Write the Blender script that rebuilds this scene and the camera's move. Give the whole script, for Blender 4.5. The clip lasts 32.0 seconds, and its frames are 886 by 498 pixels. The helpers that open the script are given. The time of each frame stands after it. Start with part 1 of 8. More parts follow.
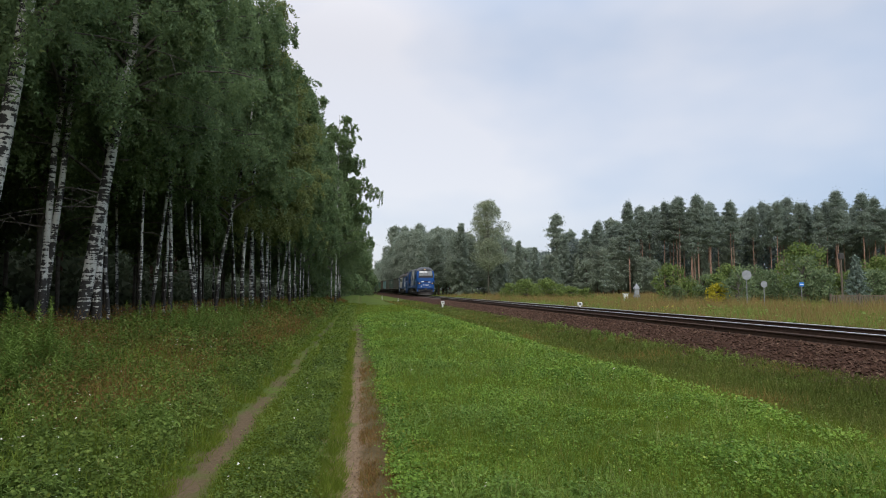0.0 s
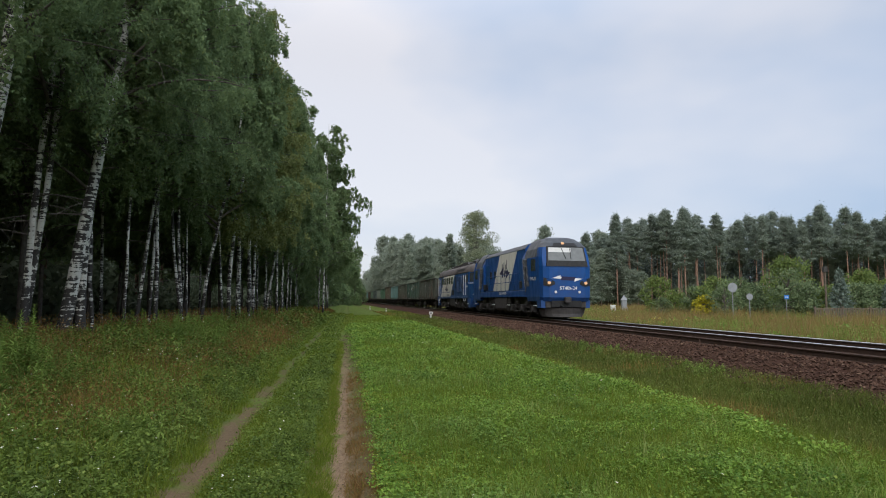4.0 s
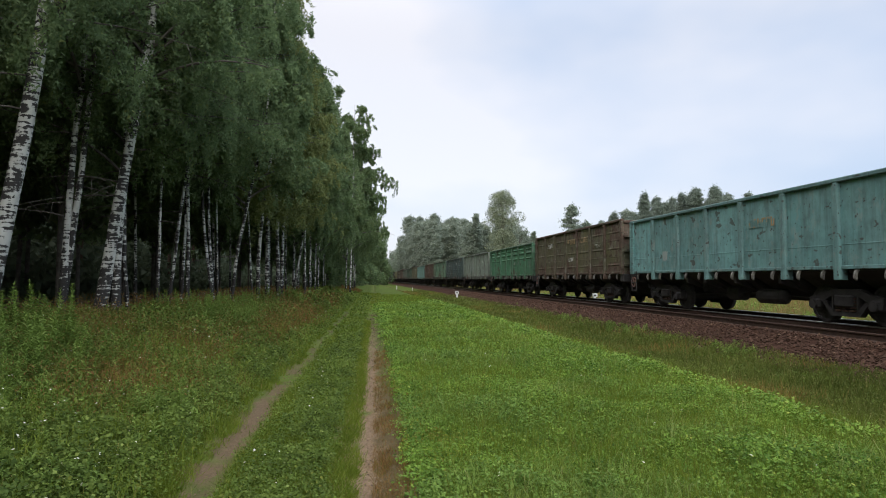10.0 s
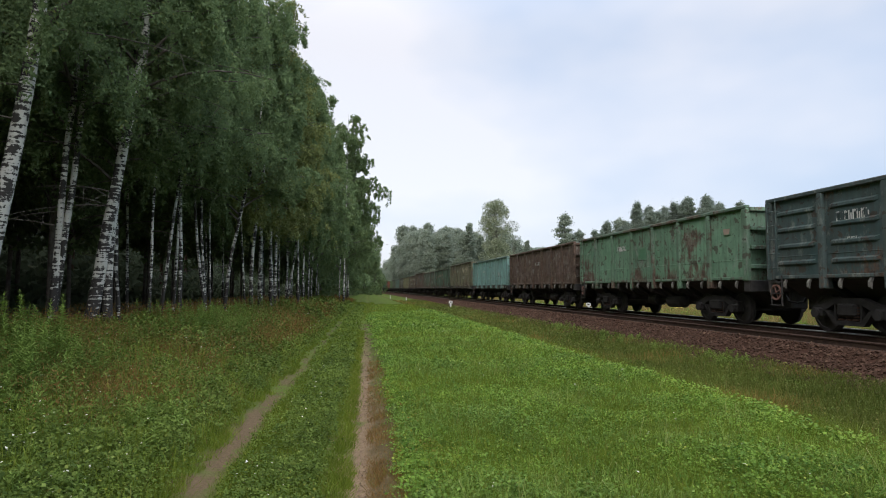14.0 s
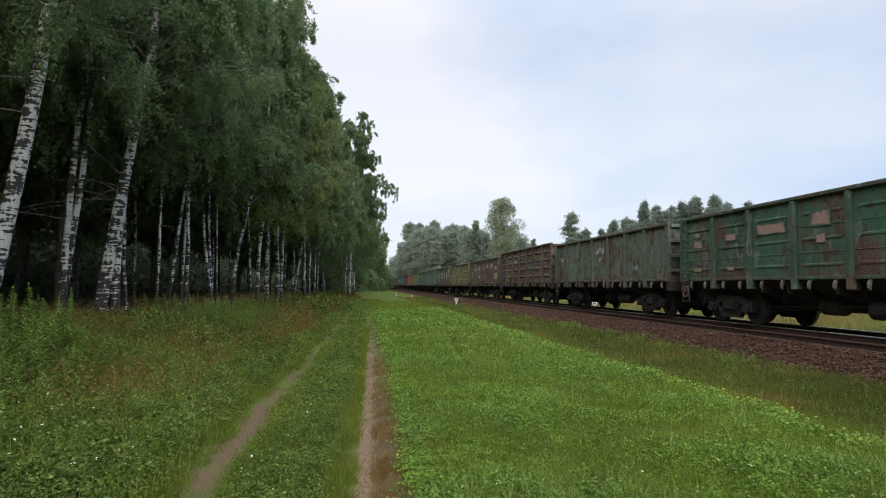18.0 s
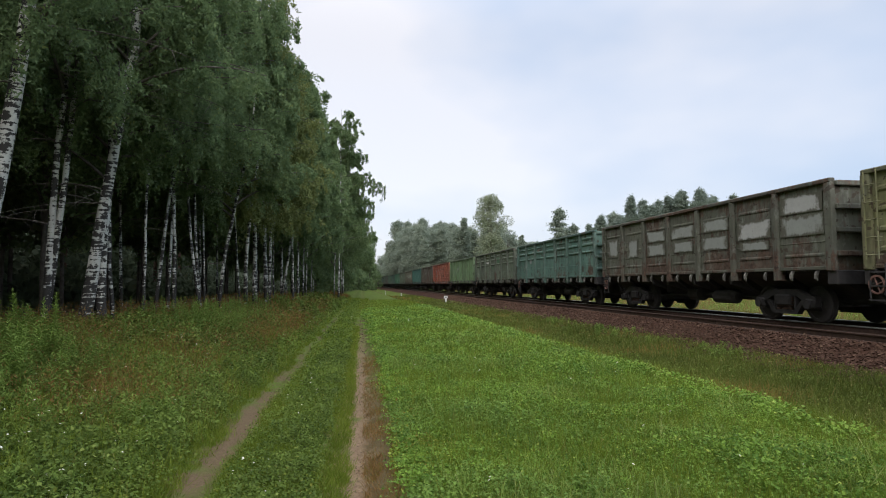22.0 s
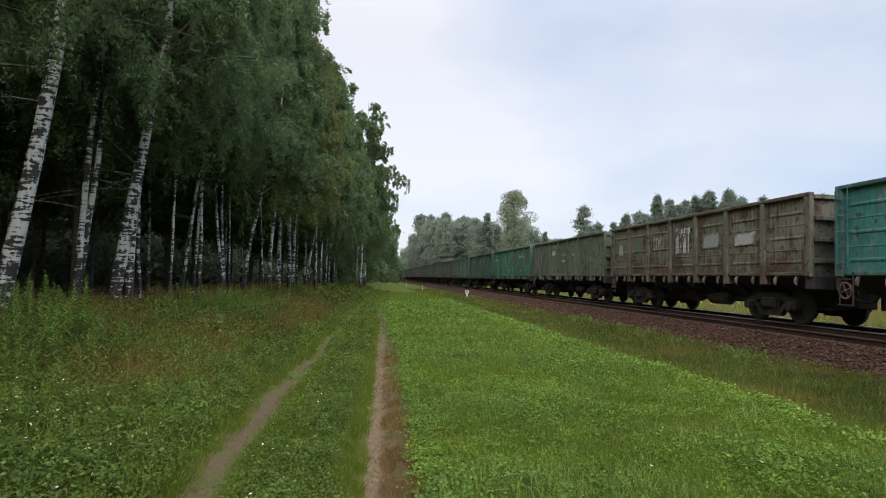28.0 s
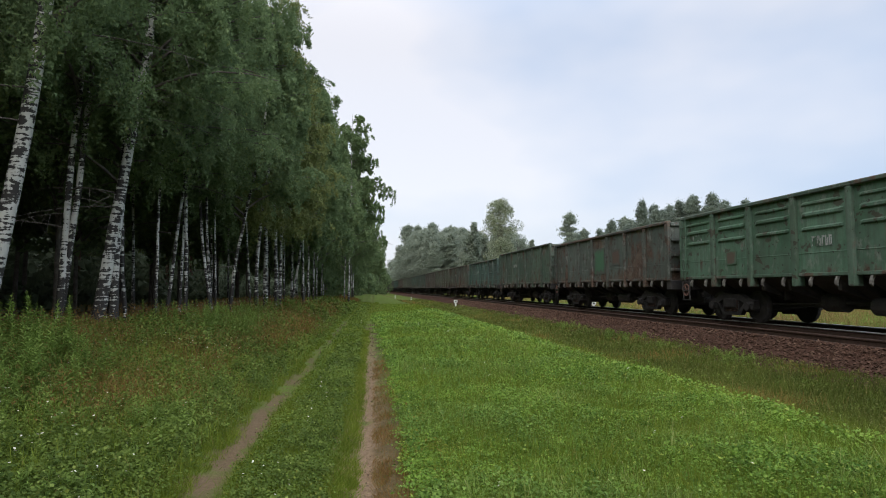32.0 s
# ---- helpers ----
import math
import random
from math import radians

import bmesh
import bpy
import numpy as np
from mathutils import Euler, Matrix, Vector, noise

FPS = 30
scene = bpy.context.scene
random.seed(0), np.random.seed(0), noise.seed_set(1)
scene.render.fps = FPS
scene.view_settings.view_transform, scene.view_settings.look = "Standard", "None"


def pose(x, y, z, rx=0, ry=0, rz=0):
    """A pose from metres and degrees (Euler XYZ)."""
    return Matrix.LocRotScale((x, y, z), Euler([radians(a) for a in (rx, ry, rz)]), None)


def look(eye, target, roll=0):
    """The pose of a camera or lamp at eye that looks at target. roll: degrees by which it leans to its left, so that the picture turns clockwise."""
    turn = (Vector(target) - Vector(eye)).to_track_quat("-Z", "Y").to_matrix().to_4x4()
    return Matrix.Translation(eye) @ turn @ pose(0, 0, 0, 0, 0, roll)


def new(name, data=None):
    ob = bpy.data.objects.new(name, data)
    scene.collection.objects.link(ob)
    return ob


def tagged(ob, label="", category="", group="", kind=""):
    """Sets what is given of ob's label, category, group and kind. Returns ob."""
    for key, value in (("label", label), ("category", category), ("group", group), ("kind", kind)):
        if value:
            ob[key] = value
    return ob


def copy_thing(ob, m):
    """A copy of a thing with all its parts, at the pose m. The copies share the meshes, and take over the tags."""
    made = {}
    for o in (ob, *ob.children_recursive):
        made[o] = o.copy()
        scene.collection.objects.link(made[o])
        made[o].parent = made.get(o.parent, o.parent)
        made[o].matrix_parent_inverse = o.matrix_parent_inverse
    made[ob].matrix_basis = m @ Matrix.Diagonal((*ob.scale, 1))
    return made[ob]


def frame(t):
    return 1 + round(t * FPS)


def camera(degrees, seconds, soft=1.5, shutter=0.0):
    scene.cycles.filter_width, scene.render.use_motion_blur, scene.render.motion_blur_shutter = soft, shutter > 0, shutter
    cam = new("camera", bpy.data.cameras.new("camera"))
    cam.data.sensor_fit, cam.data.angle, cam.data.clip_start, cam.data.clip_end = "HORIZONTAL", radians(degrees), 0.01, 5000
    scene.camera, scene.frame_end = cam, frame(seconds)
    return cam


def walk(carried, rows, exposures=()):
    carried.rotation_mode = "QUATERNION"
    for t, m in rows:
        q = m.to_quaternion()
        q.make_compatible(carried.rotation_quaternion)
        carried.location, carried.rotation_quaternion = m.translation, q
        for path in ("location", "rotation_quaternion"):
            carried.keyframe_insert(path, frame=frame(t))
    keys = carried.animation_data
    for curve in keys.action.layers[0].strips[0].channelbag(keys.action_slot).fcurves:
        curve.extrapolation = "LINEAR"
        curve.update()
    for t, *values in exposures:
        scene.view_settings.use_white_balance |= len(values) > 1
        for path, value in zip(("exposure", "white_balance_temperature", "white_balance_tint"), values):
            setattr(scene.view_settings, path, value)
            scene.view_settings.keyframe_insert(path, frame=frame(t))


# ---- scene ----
cam = camera(72.3, 32.0, soft=1.0)
EYE = 1.65
# A hand-held camera on one spot: seconds, yaw, pitch, roll.
ROWS = [
    (0.0, 0.00, 3.80, 0.00),
    (0.5, -0.08, 3.26, 0.46),
    (1.0, -0.71, 3.46, -0.04),
    (1.5, -0.04, 3.87, 0.38),
    (2.0, -0.43, 3.91, 0.09),
    (2.5, -1.16, 3.92, -0.15),
    (4.5, -1.05, 4.95, -0.41),
    (5.0, -0.62, 4.72, -0.22),
    (5.5, -0.63, 4.43, -0.64),
    (6.0, -0.63, 4.22, -0.55),
    (6.5, -0.55, 3.56, -0.40),
    (7.0, -1.25, 3.60, -0.46),
    (7.5, -0.54, 3.83, -0.43),
    (8.0, 0.22, 3.07, -0.14),
    (8.5, 0.68, 2.65, 0.23),
    (9.0, 0.49, 2.44, 0.02),
    (9.5, 1.74, 3.17, -0.25),
    (10.0, 1.36, 2.87, -0.41),
    (10.5, 0.98, 2.47, -1.10),
    (11.0, 0.90, 2.53, -0.41),
    (11.5, 0.93, 2.90, -0.12),
    (12.0, 0.11, 2.64, 0.18),
    (12.5, 0.08, 2.89, 0.47),
    (13.0, 0.25, 2.95, 0.06),
    (13.5, 0.49, 3.82, -0.37),
    (14.0, 0.76, 3.76, -0.28),
    (14.5, 0.47, 4.04, -0.39),
    (16.5, 0.50, 4.24, 0.07),
    (17.0, 0.63, 3.96, -0.29),
    (17.5, 1.14, 3.24, -0.37),
    (18.0, 1.31, 3.51, -0.87),
    (18.5, 1.31, 3.35, -0.36),
    (19.0, 1.14, 3.05, -0.22),
    (19.5, 0.96, 3.68, -0.01),
    (20.0, 0.84, 3.49, 0.18),
    (20.5, 1.18, 3.03, -0.08),
    (21.0, 0.52, 3.24, 0.17),
    (21.5, 0.47, 3.72, -0.01),
    (22.0, 0.29, 3.30, 0.20),
    (22.5, 0.37, 3.66, -0.05),
    (23.0, 0.70, 3.73, 0.16),
    (23.5, 0.23, 3.85, 0.31),
    (24.0, 0.54, 3.78, 0.76),
    (24.5, 0.82, 3.54, 0.24),
    (25.0, 1.05, 3.10, 0.05),
    (25.5, 2.40, 3.22, -0.25),
    (27.5, 1.97, 2.62, -1.53),
    (28.0, 2.33, 2.73, -1.51),
    (28.5, 1.82, 3.10, -1.35),
    (29.0, 2.14, 3.85, -1.31),
    (29.5, 2.20, 3.77, -1.16),
    (30.0, 2.30, 3.68, -0.84),
    (30.5, 1.99, 3.48, -0.53),
    (31.0, 1.51, 3.54, -0.04),
    (31.5, 1.52, 3.73, 0.25),
    (32.0, 1.22, 3.71, -0.02),
]
walk(cam, [(t, pose(0, 0, EYE, 90 + pitch, roll, yaw)) for t, yaw, pitch, roll in ROWS],
     [(0, 0.44), (2.5, 0.44), (5, 0.42), (8, 0.62), (13, 0.65), (32, 0.6)])

# ---- plan: the railway line, in metres ----
LINE_X, LINE_A = 12.85, radians(9.0)      # where the line passes abreast, and how far it turns left
RAIL_Z = EYE - 1.025
CA, SA = math.cos(LINE_A), math.sin(LINE_A)


def on_line(s, off=0.0, z=0.0):
    """A place s metres along the line, off metres to its left (towards the path), z above the ground datum."""
    return Vector((LINE_X - s * SA - off * CA, s * CA - off * SA, z))


def off_line(x, y):
    return (LINE_X - x) * CA - y * SA


def edge_x(y):
    """The forest's edge."""
    return -6.6 - 0.092 * y


def rut_r(y):
    return -0.07 - 0.137 * y


def rut_l(y):
    return -1.42 - 0.132 * y


def smooth(a, b, v):
    k = np.clip((np.asarray(v, float) - a) / (b - a), 0, 1)
    return k * k * (3 - 2 * k)


def ground_z(x, y):
    x, y = np.asarray(x, float), np.asarray(y, float)
    d = off_line(x, y)
    top = RAIL_Z - 0.21
    z = np.interp(d, [-60, -8, -5, -3.7, -2.0, 2.45, 3.9, 4.6, 5.6, 6.6, 7.5, 9], [0.25, 0.1, -0.02, 0.02, top, top, 0.02, -0.12, -0.2, -0.16, -0.02, 0.0])
    e = edge_x(y) - x
    z = z + 0.5 * smooth(-3.6, 0.5, e) * (d > 8)
    for rut, deep in ((rut_r, 0.06), (rut_l, 0.05)):
        z = z - deep * np.exp(-((x - rut(y)) / 0.2) ** 2)
    return z


# ---- world and light ----
world = bpy.data.worlds.new("sky")
scene.world = world
world.use_nodes = True
wn, wl = world.node_tree.nodes, world.node_tree.links
SUN_EL, SUN_ROT = radians(34), radians(168)
sky = wn.new("ShaderNodeTexSky")
sky.sky_type, sky.sun_disc, sky.sun_elevation, sky.sun_rotation = "NISHITA", False, SUN_EL, SUN_ROT
sky.air_density, sky.dust_density, sky.ozone_density = 1.0, 2.0, 1.5
tex = wn.new("ShaderNodeTexCoord")
mapn = wn.new("ShaderNodeMapping")
mapn.inputs["Scale"].default_value = (1.0, 1.0, 2.2)
cloud = wn.new("ShaderNodeTexNoise")
cloud.inputs["Scale"].default_value, cloud.inputs["Detail"].default_value, cloud.inputs["Roughness"].default_value = 1.6, 4, 0.5
wl.new(tex.outputs["Generated"], mapn.inputs["Vector"])
wl.new(mapn.outputs["Vector"], cloud.inputs["Vector"])
cover = wn.new("ShaderNodeMapRange")
cover.inputs["From Min"].default_value, cover.inputs["From Max"].default_value = 0.34, 0.66
cover.inputs["To Min"].default_value, cover.inputs["To Max"].default_value = 0.0, 1.0
# the cloud thins towards the line's side of the sky
side = wn.new("ShaderNodeVectorMath")
side.operation = "DOT_PRODUCT"
side.inputs[1].default_value = (-0.30, 0.05, -0.1)
wl.new(tex.outputs["Generated"], side.inputs[0])
thick = wn.new("ShaderNodeMath")
wl.new(cloud.outputs["Fac"], thick.inputs[0])
wl.new(side.outputs["Value"], thick.inputs[1])
wl.new(thick.outputs[0], cover.inputs["Value"])
layer = wn.new("ShaderNodeMix")
layer.data_type = "RGBA"
layer.inputs[6].default_value = (0.45, 0.57, 0.77, 1)      # thin cloud, blue behind it
layer.inputs[7].default_value = (0.82, 0.82, 0.87, 1)      # thick cloud
wl.new(cover.outputs["Result"], layer.inputs[0])
bright = wn.new("ShaderNodeVectorMath")
bright.operation = "SCALE"
bright.inputs["Scale"].default_value = 0.03
wl.new(sky.outputs["Color"], bright.inputs[0])
both = wn.new("ShaderNodeVectorMath")
both.operation = "ADD"
wl.new(bright.outputs["Vector"], both.inputs[0])
wl.new(layer.outputs[2], both.inputs[1])
wn["Background"].inputs["Strength"].default_value = 0.75
# an overcast sky is brighter overhead than at the horizon
split = wn.new("ShaderNodeSeparateXYZ")
wl.new(tex.outputs["Generated"], split.inputs[0])
rise = wn.new("ShaderNodeMapRange")
rise.interpolation_type = "SMOOTHSTEP"
for socket, value in zip(("From Min", "From Max", "To Min", "To Max"), (0.36, 0.9, 0.85, 2.5)):
    rise.inputs[socket].default_value = value
wl.new(split.outputs["Z"], rise.inputs["Value"])
dome = wn.new("ShaderNodeVectorMath")
dome.operation = "SCALE"
wl.new(both.outputs["Vector"], dome.inputs[0])
wl.new(rise.outputs["Result"], dome.inputs["Scale"])
# overhead the cloud is thick and neutral
warm = wn.new("ShaderNodeMix")
warm.data_type, warm.blend_type = "RGBA", "MULTIPLY"
warm.inputs[7].default_value = (1.05, 0.98, 0.91, 1)
up = wn.new("ShaderNodeMapRange")
up.inputs["From Min"].default_value, up.inputs["From Max"].default_value = 0.3, 0.75
wl.new(split.outputs["Z"], up.inputs["Value"])
wl.new(up.outputs["Result"], warm.inputs[0])
wl.new(dome.outputs["Vector"], warm.inputs[6])
wl.new(warm.outputs[2], wn["Background"].inputs["Color"])
sun = new("sun", bpy.data.lights.new("sun", "SUN"))
sun.data.energy, sun.data.angle, sun.data.color = 1.3, radians(50), (1.0, 0.98, 0.95)
sun.matrix_world = look((0, 0, 60), Vector((0, 0, 60)) - 50 * Vector((math.sin(SUN_ROT) * math.cos(SUN_EL), math.cos(SUN_ROT) * math.cos(SUN_EL), math.sin(SUN_EL))))


# ---- materials ----
class Mat:
    """A node material, written as short calls."""

    def __init__(self, name, rough=0.8, metal=0.0):
        self.m = bpy.data.materials.new(name)
        self.m.use_nodes = True
        self.n, self.l = self.m.node_tree.nodes, self.m.node_tree.links
        self.b = self.n["Principled BSDF"]
        self.b.inputs["Roughness"].default_value, self.b.inputs["Metallic"].default_value = rough, metal
        self.b.inputs["Specular IOR Level"].default_value = 0.3

    def put(self, socket, value):
        if isinstance(value, bpy.types.NodeSocket):
            self.l.new(value, socket)
        elif isinstance(value, (tuple, list)) and len(value) == 3 and socket.type == "RGBA":
            socket.default_value = (*value, 1)
        else:
            socket.default_value = value

    def coord(self, kind="Object"):
        if kind == "Position":
            return self.n.new("ShaderNodeNewGeometry").outputs["Position"]
        return self.n.new("ShaderNodeTexCoord").outputs[kind]

    def stretch(self, v, sx, sy, sz):
        k = self.n.new("ShaderNodeMapping")
        self.put(k.inputs["Vector"], v)
        k.inputs["Scale"].default_value = (sx, sy, sz)
        return k.outputs["Vector"]

    def noise(self, v, scale, detail=4, rough=0.55):
        k = self.n.new("ShaderNodeTexNoise")
        self.put(k.inputs["Vector"], v)
        k.inputs["Scale"].default_value, k.inputs["Detail"].default_value, k.inputs["Roughness"].default_value = scale, detail, rough
        return k.outputs["Fac"]

    def ramp(self, v, a, b, c=0.0, d=1.0):
        k = self.n.new("ShaderNodeMapRange")
        self.put(k.inputs["Value"], v)
        for s, x in zip(("From Min", "From Max", "To Min", "To Max"), (a, b, c, d)):
            self.put(k.inputs[s], x)
        return k.outputs["Result"]

    def mix(self, f, a, b, blend="MIX"):
        k = self.n.new("ShaderNodeMix")
        k.data_type, k.blend_type = "RGBA", blend
        self.put(k.inputs[0], f)
        self.put(k.inputs[6], a)
        self.put(k.inputs[7], b)
        return k.outputs[2]

    def math(self, op, a, b=0.0):
        k = self.n.new("ShaderNodeMath")
        k.operation = op
        self.put(k.inputs[0], a)
        self.put(k.inputs[1], b)
        return k.outputs[0]

    def dot(self, v, axis):
        k = self.n.new("ShaderNodeVectorMath")
        k.operation = "DOT_PRODUCT"
        self.put(k.inputs[0], v)
        k.inputs[1].default_value = axis
        return k.outputs["Value"]

    def add(self, a, b):
        k = self.n.new("ShaderNodeVectorMath")
        self.put(k.inputs[0], a)
        self.put(k.inputs[1], b)
        return k.outputs["Vector"]

    def bump(self, h, strength=0.3, dist=0.02):
        k = self.n.new("ShaderNodeBump")
        k.inputs["Strength"].default_value, k.inputs["Distance"].default_value = strength, dist
        self.put(k.inputs["Height"], h)
        self.put(self.b.inputs["Normal"], k.outputs["Normal"])

    def colour(self, c):
        self.put(self.b.inputs["Base Color"], c)
        return self

    def rough(self, v):
        self.put(self.b.inputs["Roughness"], v)

    def island(self):
        return self.n.new("ShaderNodeNewGeometry").outputs["Random Per Island"]

    def info(self, out):
        return self.n.new("ShaderNodeObjectInfo").outputs[out]


def plain(name, c1, c2, scale=8, rough=0.7, metal=0.0, bump=0.2, dist=0.005):
    k = Mat(name, rough, metal)
    v = k.coord()
    n1, n2 = k.noise(v, scale), k.noise(v, scale * 9)
    k.colour(k.mix(k.ramp(k.math("ADD", n1, k.math("MULTIPLY", n2, 0.5)), 0.5, 1.0), c1, c2))
    k.rough(k.ramp(n2, 0.3, 0.7, rough - 0.1, min(1, rough + 0.1)))
    if bump:
        k.bump(n2, bump, dist)
    return k.m


def leafy(name, dark, light, warm, share=0.12, spread=0.35, passing=0.35, clump=1.6, gloss=0.12, clump_contrast=1.0):
    """Foliage: each leaf its own green, clumps and broad patches, some light passing through."""
    k = Mat(name, 0.65)
    k.b.inputs["Specular IOR Level"].default_value = gloss
    if gloss > 0.2:
        k.b.inputs["Roughness"].default_value = 0.45
    r = k.island()
    pos = k.coord("Position")
    big = k.ramp(k.noise(pos, 0.35, 3), 0.35, 0.65, 0.0, spread)
    # noise in the leaf colour sets clumps apart as lighter and darker
    mid = k.ramp(k.noise(pos, clump, 3, 0.6), 0.35, 0.65, -0.1 * clump_contrast, 0.25 * clump_contrast)
    c = k.mix(k.math("ADD", k.math("ADD", k.math("MULTIPLY", r, 0.5), big), mid), dark, light)
    pick = k.math("FRACT", k.math("MULTIPLY", r, 37.0))
    c = k.mix(k.ramp(pick, 1 - share, 1.0), c, warm)
    k.colour(c)
    tr = k.n.new("ShaderNodeBsdfTranslucent")
    k.put(tr.inputs["Color"], c)
    sh = k.n.new("ShaderNodeMixShader")
    sh.inputs[0].default_value = passing
    k.l.new(k.b.outputs[0], sh.inputs[1])
    k.l.new(tr.outputs[0], sh.inputs[2])
    k.l.new(sh.outputs[0], k.n["Material Output"].inputs["Surface"])
    return k.m


M = {}
M["birch_leaf"] = leafy("birch_leaf", (0.105, 0.158, 0.075), (0.222, 0.295, 0.132), (0.22, 0.255, 0.09), 0.05, passing=0.48, clump=0.9, gloss=0.06)
# paler birch leaves: sky light on the crowns is put into the colour
M["pale_skylit_leaf"] = leafy("pale_skylit_leaf", (0.12, 0.15, 0.05), (0.24, 0.27, 0.1), (0.26, 0.26, 0.08), 0.1, clump=0.7)
M["pine_needle"] = leafy("pine_needle", (0.05, 0.075, 0.045), (0.11, 0.145, 0.085), (0.12, 0.12, 0.055), 0.05, passing=0.15)
# far foliage lightened and greyed: distance haze is put into these leaf colours
M["hazed_pine"] = leafy("hazed_pine", (0.18, 0.22, 0.175), (0.27, 0.31, 0.245), (0.24, 0.26, 0.19), 0.05, passing=0.48, clump=0.5)
M["hazed_leaf"] = leafy("hazed_leaf", (0.21, 0.25, 0.19), (0.31, 0.35, 0.265), (0.25, 0.26, 0.18), 0.08, passing=0.5, clump=0.35)
M["far_shade_leaf"] = leafy("far_shade_leaf", (0.1, 0.125, 0.11), (0.16, 0.19, 0.165), (0.15, 0.17, 0.14), 0.05, passing=0.4, clump=0.3)
M["bush_leaf"] = leafy("bush_leaf", (0.085, 0.125, 0.033), (0.21, 0.27, 0.08), (0.22, 0.23, 0.07), 0.08)
M["pale_leaf"] = leafy("pale_leaf", (0.19, 0.22, 0.14), (0.33, 0.36, 0.23), (0.34, 0.35, 0.2), 0.08, passing=0.42, clump=0.5)
M["spruce_needle"] = leafy("spruce_needle", (0.1, 0.14, 0.11), (0.2, 0.25, 0.21), (0.22, 0.25, 0.2), 0.1, passing=0.1)
M["shrub_leaf"] = leafy("shrub_leaf", (0.085, 0.125, 0.06), (0.2, 0.255, 0.125), (0.2, 0.23, 0.1), 0.08)
M["yellow_leaf"] = leafy("yellow_leaf", (0.25, 0.24, 0.02), (0.48, 0.4, 0.03), (0.55, 0.48, 0.05), 0.3)
M["clover"] = leafy("clover", (0.05, 0.115, 0.016), (0.225, 0.35, 0.052), (0.34, 0.4, 0.08), 0.1, passing=0.3, clump=3.6, gloss=0.15, clump_contrast=1.7)
M["clover_blue"] = leafy("clover_blue", (0.065, 0.13, 0.02), (0.2, 0.31, 0.06), (0.24, 0.33, 0.08), 0.1, passing=0.3, clump=3.6, gloss=0.15, clump_contrast=1.7)
M["clover_rusty"] = leafy("clover_rusty", (0.12, 0.135, 0.016), (0.24, 0.27, 0.035), (0.24, 0.14, 0.035), 0.25, passing=0.3, clump=3)
M["grass"] = leafy("grass", (0.08, 0.125, 0.012), (0.195, 0.24, 0.03), (0.26, 0.22, 0.07), 0.1, passing=0.35, clump=2.2)
M["verge_green"] = leafy("verge_green", (0.05, 0.075, 0.015), (0.14, 0.17, 0.036), (0.2, 0.16, 0.05), 0.18, passing=0.3, clump=1.3)
M["ditch_green"] = leafy("ditch_green", (0.055, 0.078, 0.014), (0.15, 0.18, 0.036), (0.23, 0.2, 0.07), 0.14, passing=0.35, clump=2.0)
M["dry_grass"] = leafy("dry_grass", (0.15, 0.125, 0.03), (0.27, 0.2, 0.06), (0.28, 0.14, 0.055), 0.3, passing=0.35)
M["far_meadow"] = leafy("far_meadow", (0.1, 0.155, 0.03), (0.22, 0.29, 0.065), (0.27, 0.24, 0.08), 0.15, passing=0.35, clump=0.5)
M["far_brown"] = leafy("far_brown", (0.17, 0.12, 0.045), (0.3, 0.2, 0.08), (0.19, 0.2, 0.05), 0.25, passing=0.35, clump=0.5)
M["sorrel"] = leafy("sorrel", (0.13, 0.078, 0.026), (0.26, 0.145, 0.048), (0.12, 0.13, 0.025), 0.3, passing=0.25, clump=1.0)
M["pale_grass"] = leafy("pale_grass", (0.11, 0.17, 0.025), (0.22, 0.29, 0.06), (0.3, 0.31, 0.12), 0.15, passing=0.35, clump=2.0)
M["verge_leaf"] = leafy("verge_leaf", (0.048, 0.08, 0.016), (0.175, 0.238, 0.047), (0.26, 0.32, 0.08), 0.08, passing=0.32, clump=3.6, clump_contrast=1.7)
M["weed"] = leafy("weed", (0.052, 0.092, 0.016), (0.18, 0.245, 0.042), (0.2, 0.21, 0.035), 0.08, passing=0.3, clump=1.8)
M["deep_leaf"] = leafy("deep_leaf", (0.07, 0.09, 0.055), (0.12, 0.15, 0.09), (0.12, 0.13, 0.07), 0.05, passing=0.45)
M["tall_weed"] = leafy("tall_weed", (0.085, 0.145, 0.028), (0.25, 0.345, 0.075), (0.2, 0.26, 0.07), 0.08, passing=0.3, clump=1.8)
M["petal"] = plain("petal", (0.5, 0.48, 0.38), (0.62, 0.6, 0.48), 5, 0.6, bump=0)
M["yellow_petal"] = plain("yellow_petal", (0.55, 0.45, 0.04), (0.65, 0.55, 0.08), 5, 0.6, bump=0)
M["pine_bark"] = plain("pine_bark", (0.085, 0.055, 0.04), (0.18, 0.12, 0.088), 6, 0.9, bump=0.8, dist=0.03)
M["red_bark"] = plain("red_bark", (0.16, 0.09, 0.065), (0.34, 0.21, 0.155), 6, 0.9, bump=0.8, dist=0.03)
M["grey_bark"] = plain("grey_bark", (0.07, 0.06, 0.05), (0.16, 0.14, 0.12), 6, 0.9, bump=0.8, dist=0.03)
M["steel_dark"] = plain("steel_dark", (0.03, 0.028, 0.027), (0.06, 0.054, 0.05), 5, 0.75, bump=0.4)
M["bogie_steel"] = plain("bogie_steel", (0.018, 0.017, 0.016), (0.04, 0.036, 0.033), 6, 0.8, bump=0.4)
M["rust_steel"] = plain("rust_steel", (0.032, 0.019, 0.013), (0.075, 0.044, 0.03), 9, 0.85, bump=0.5)
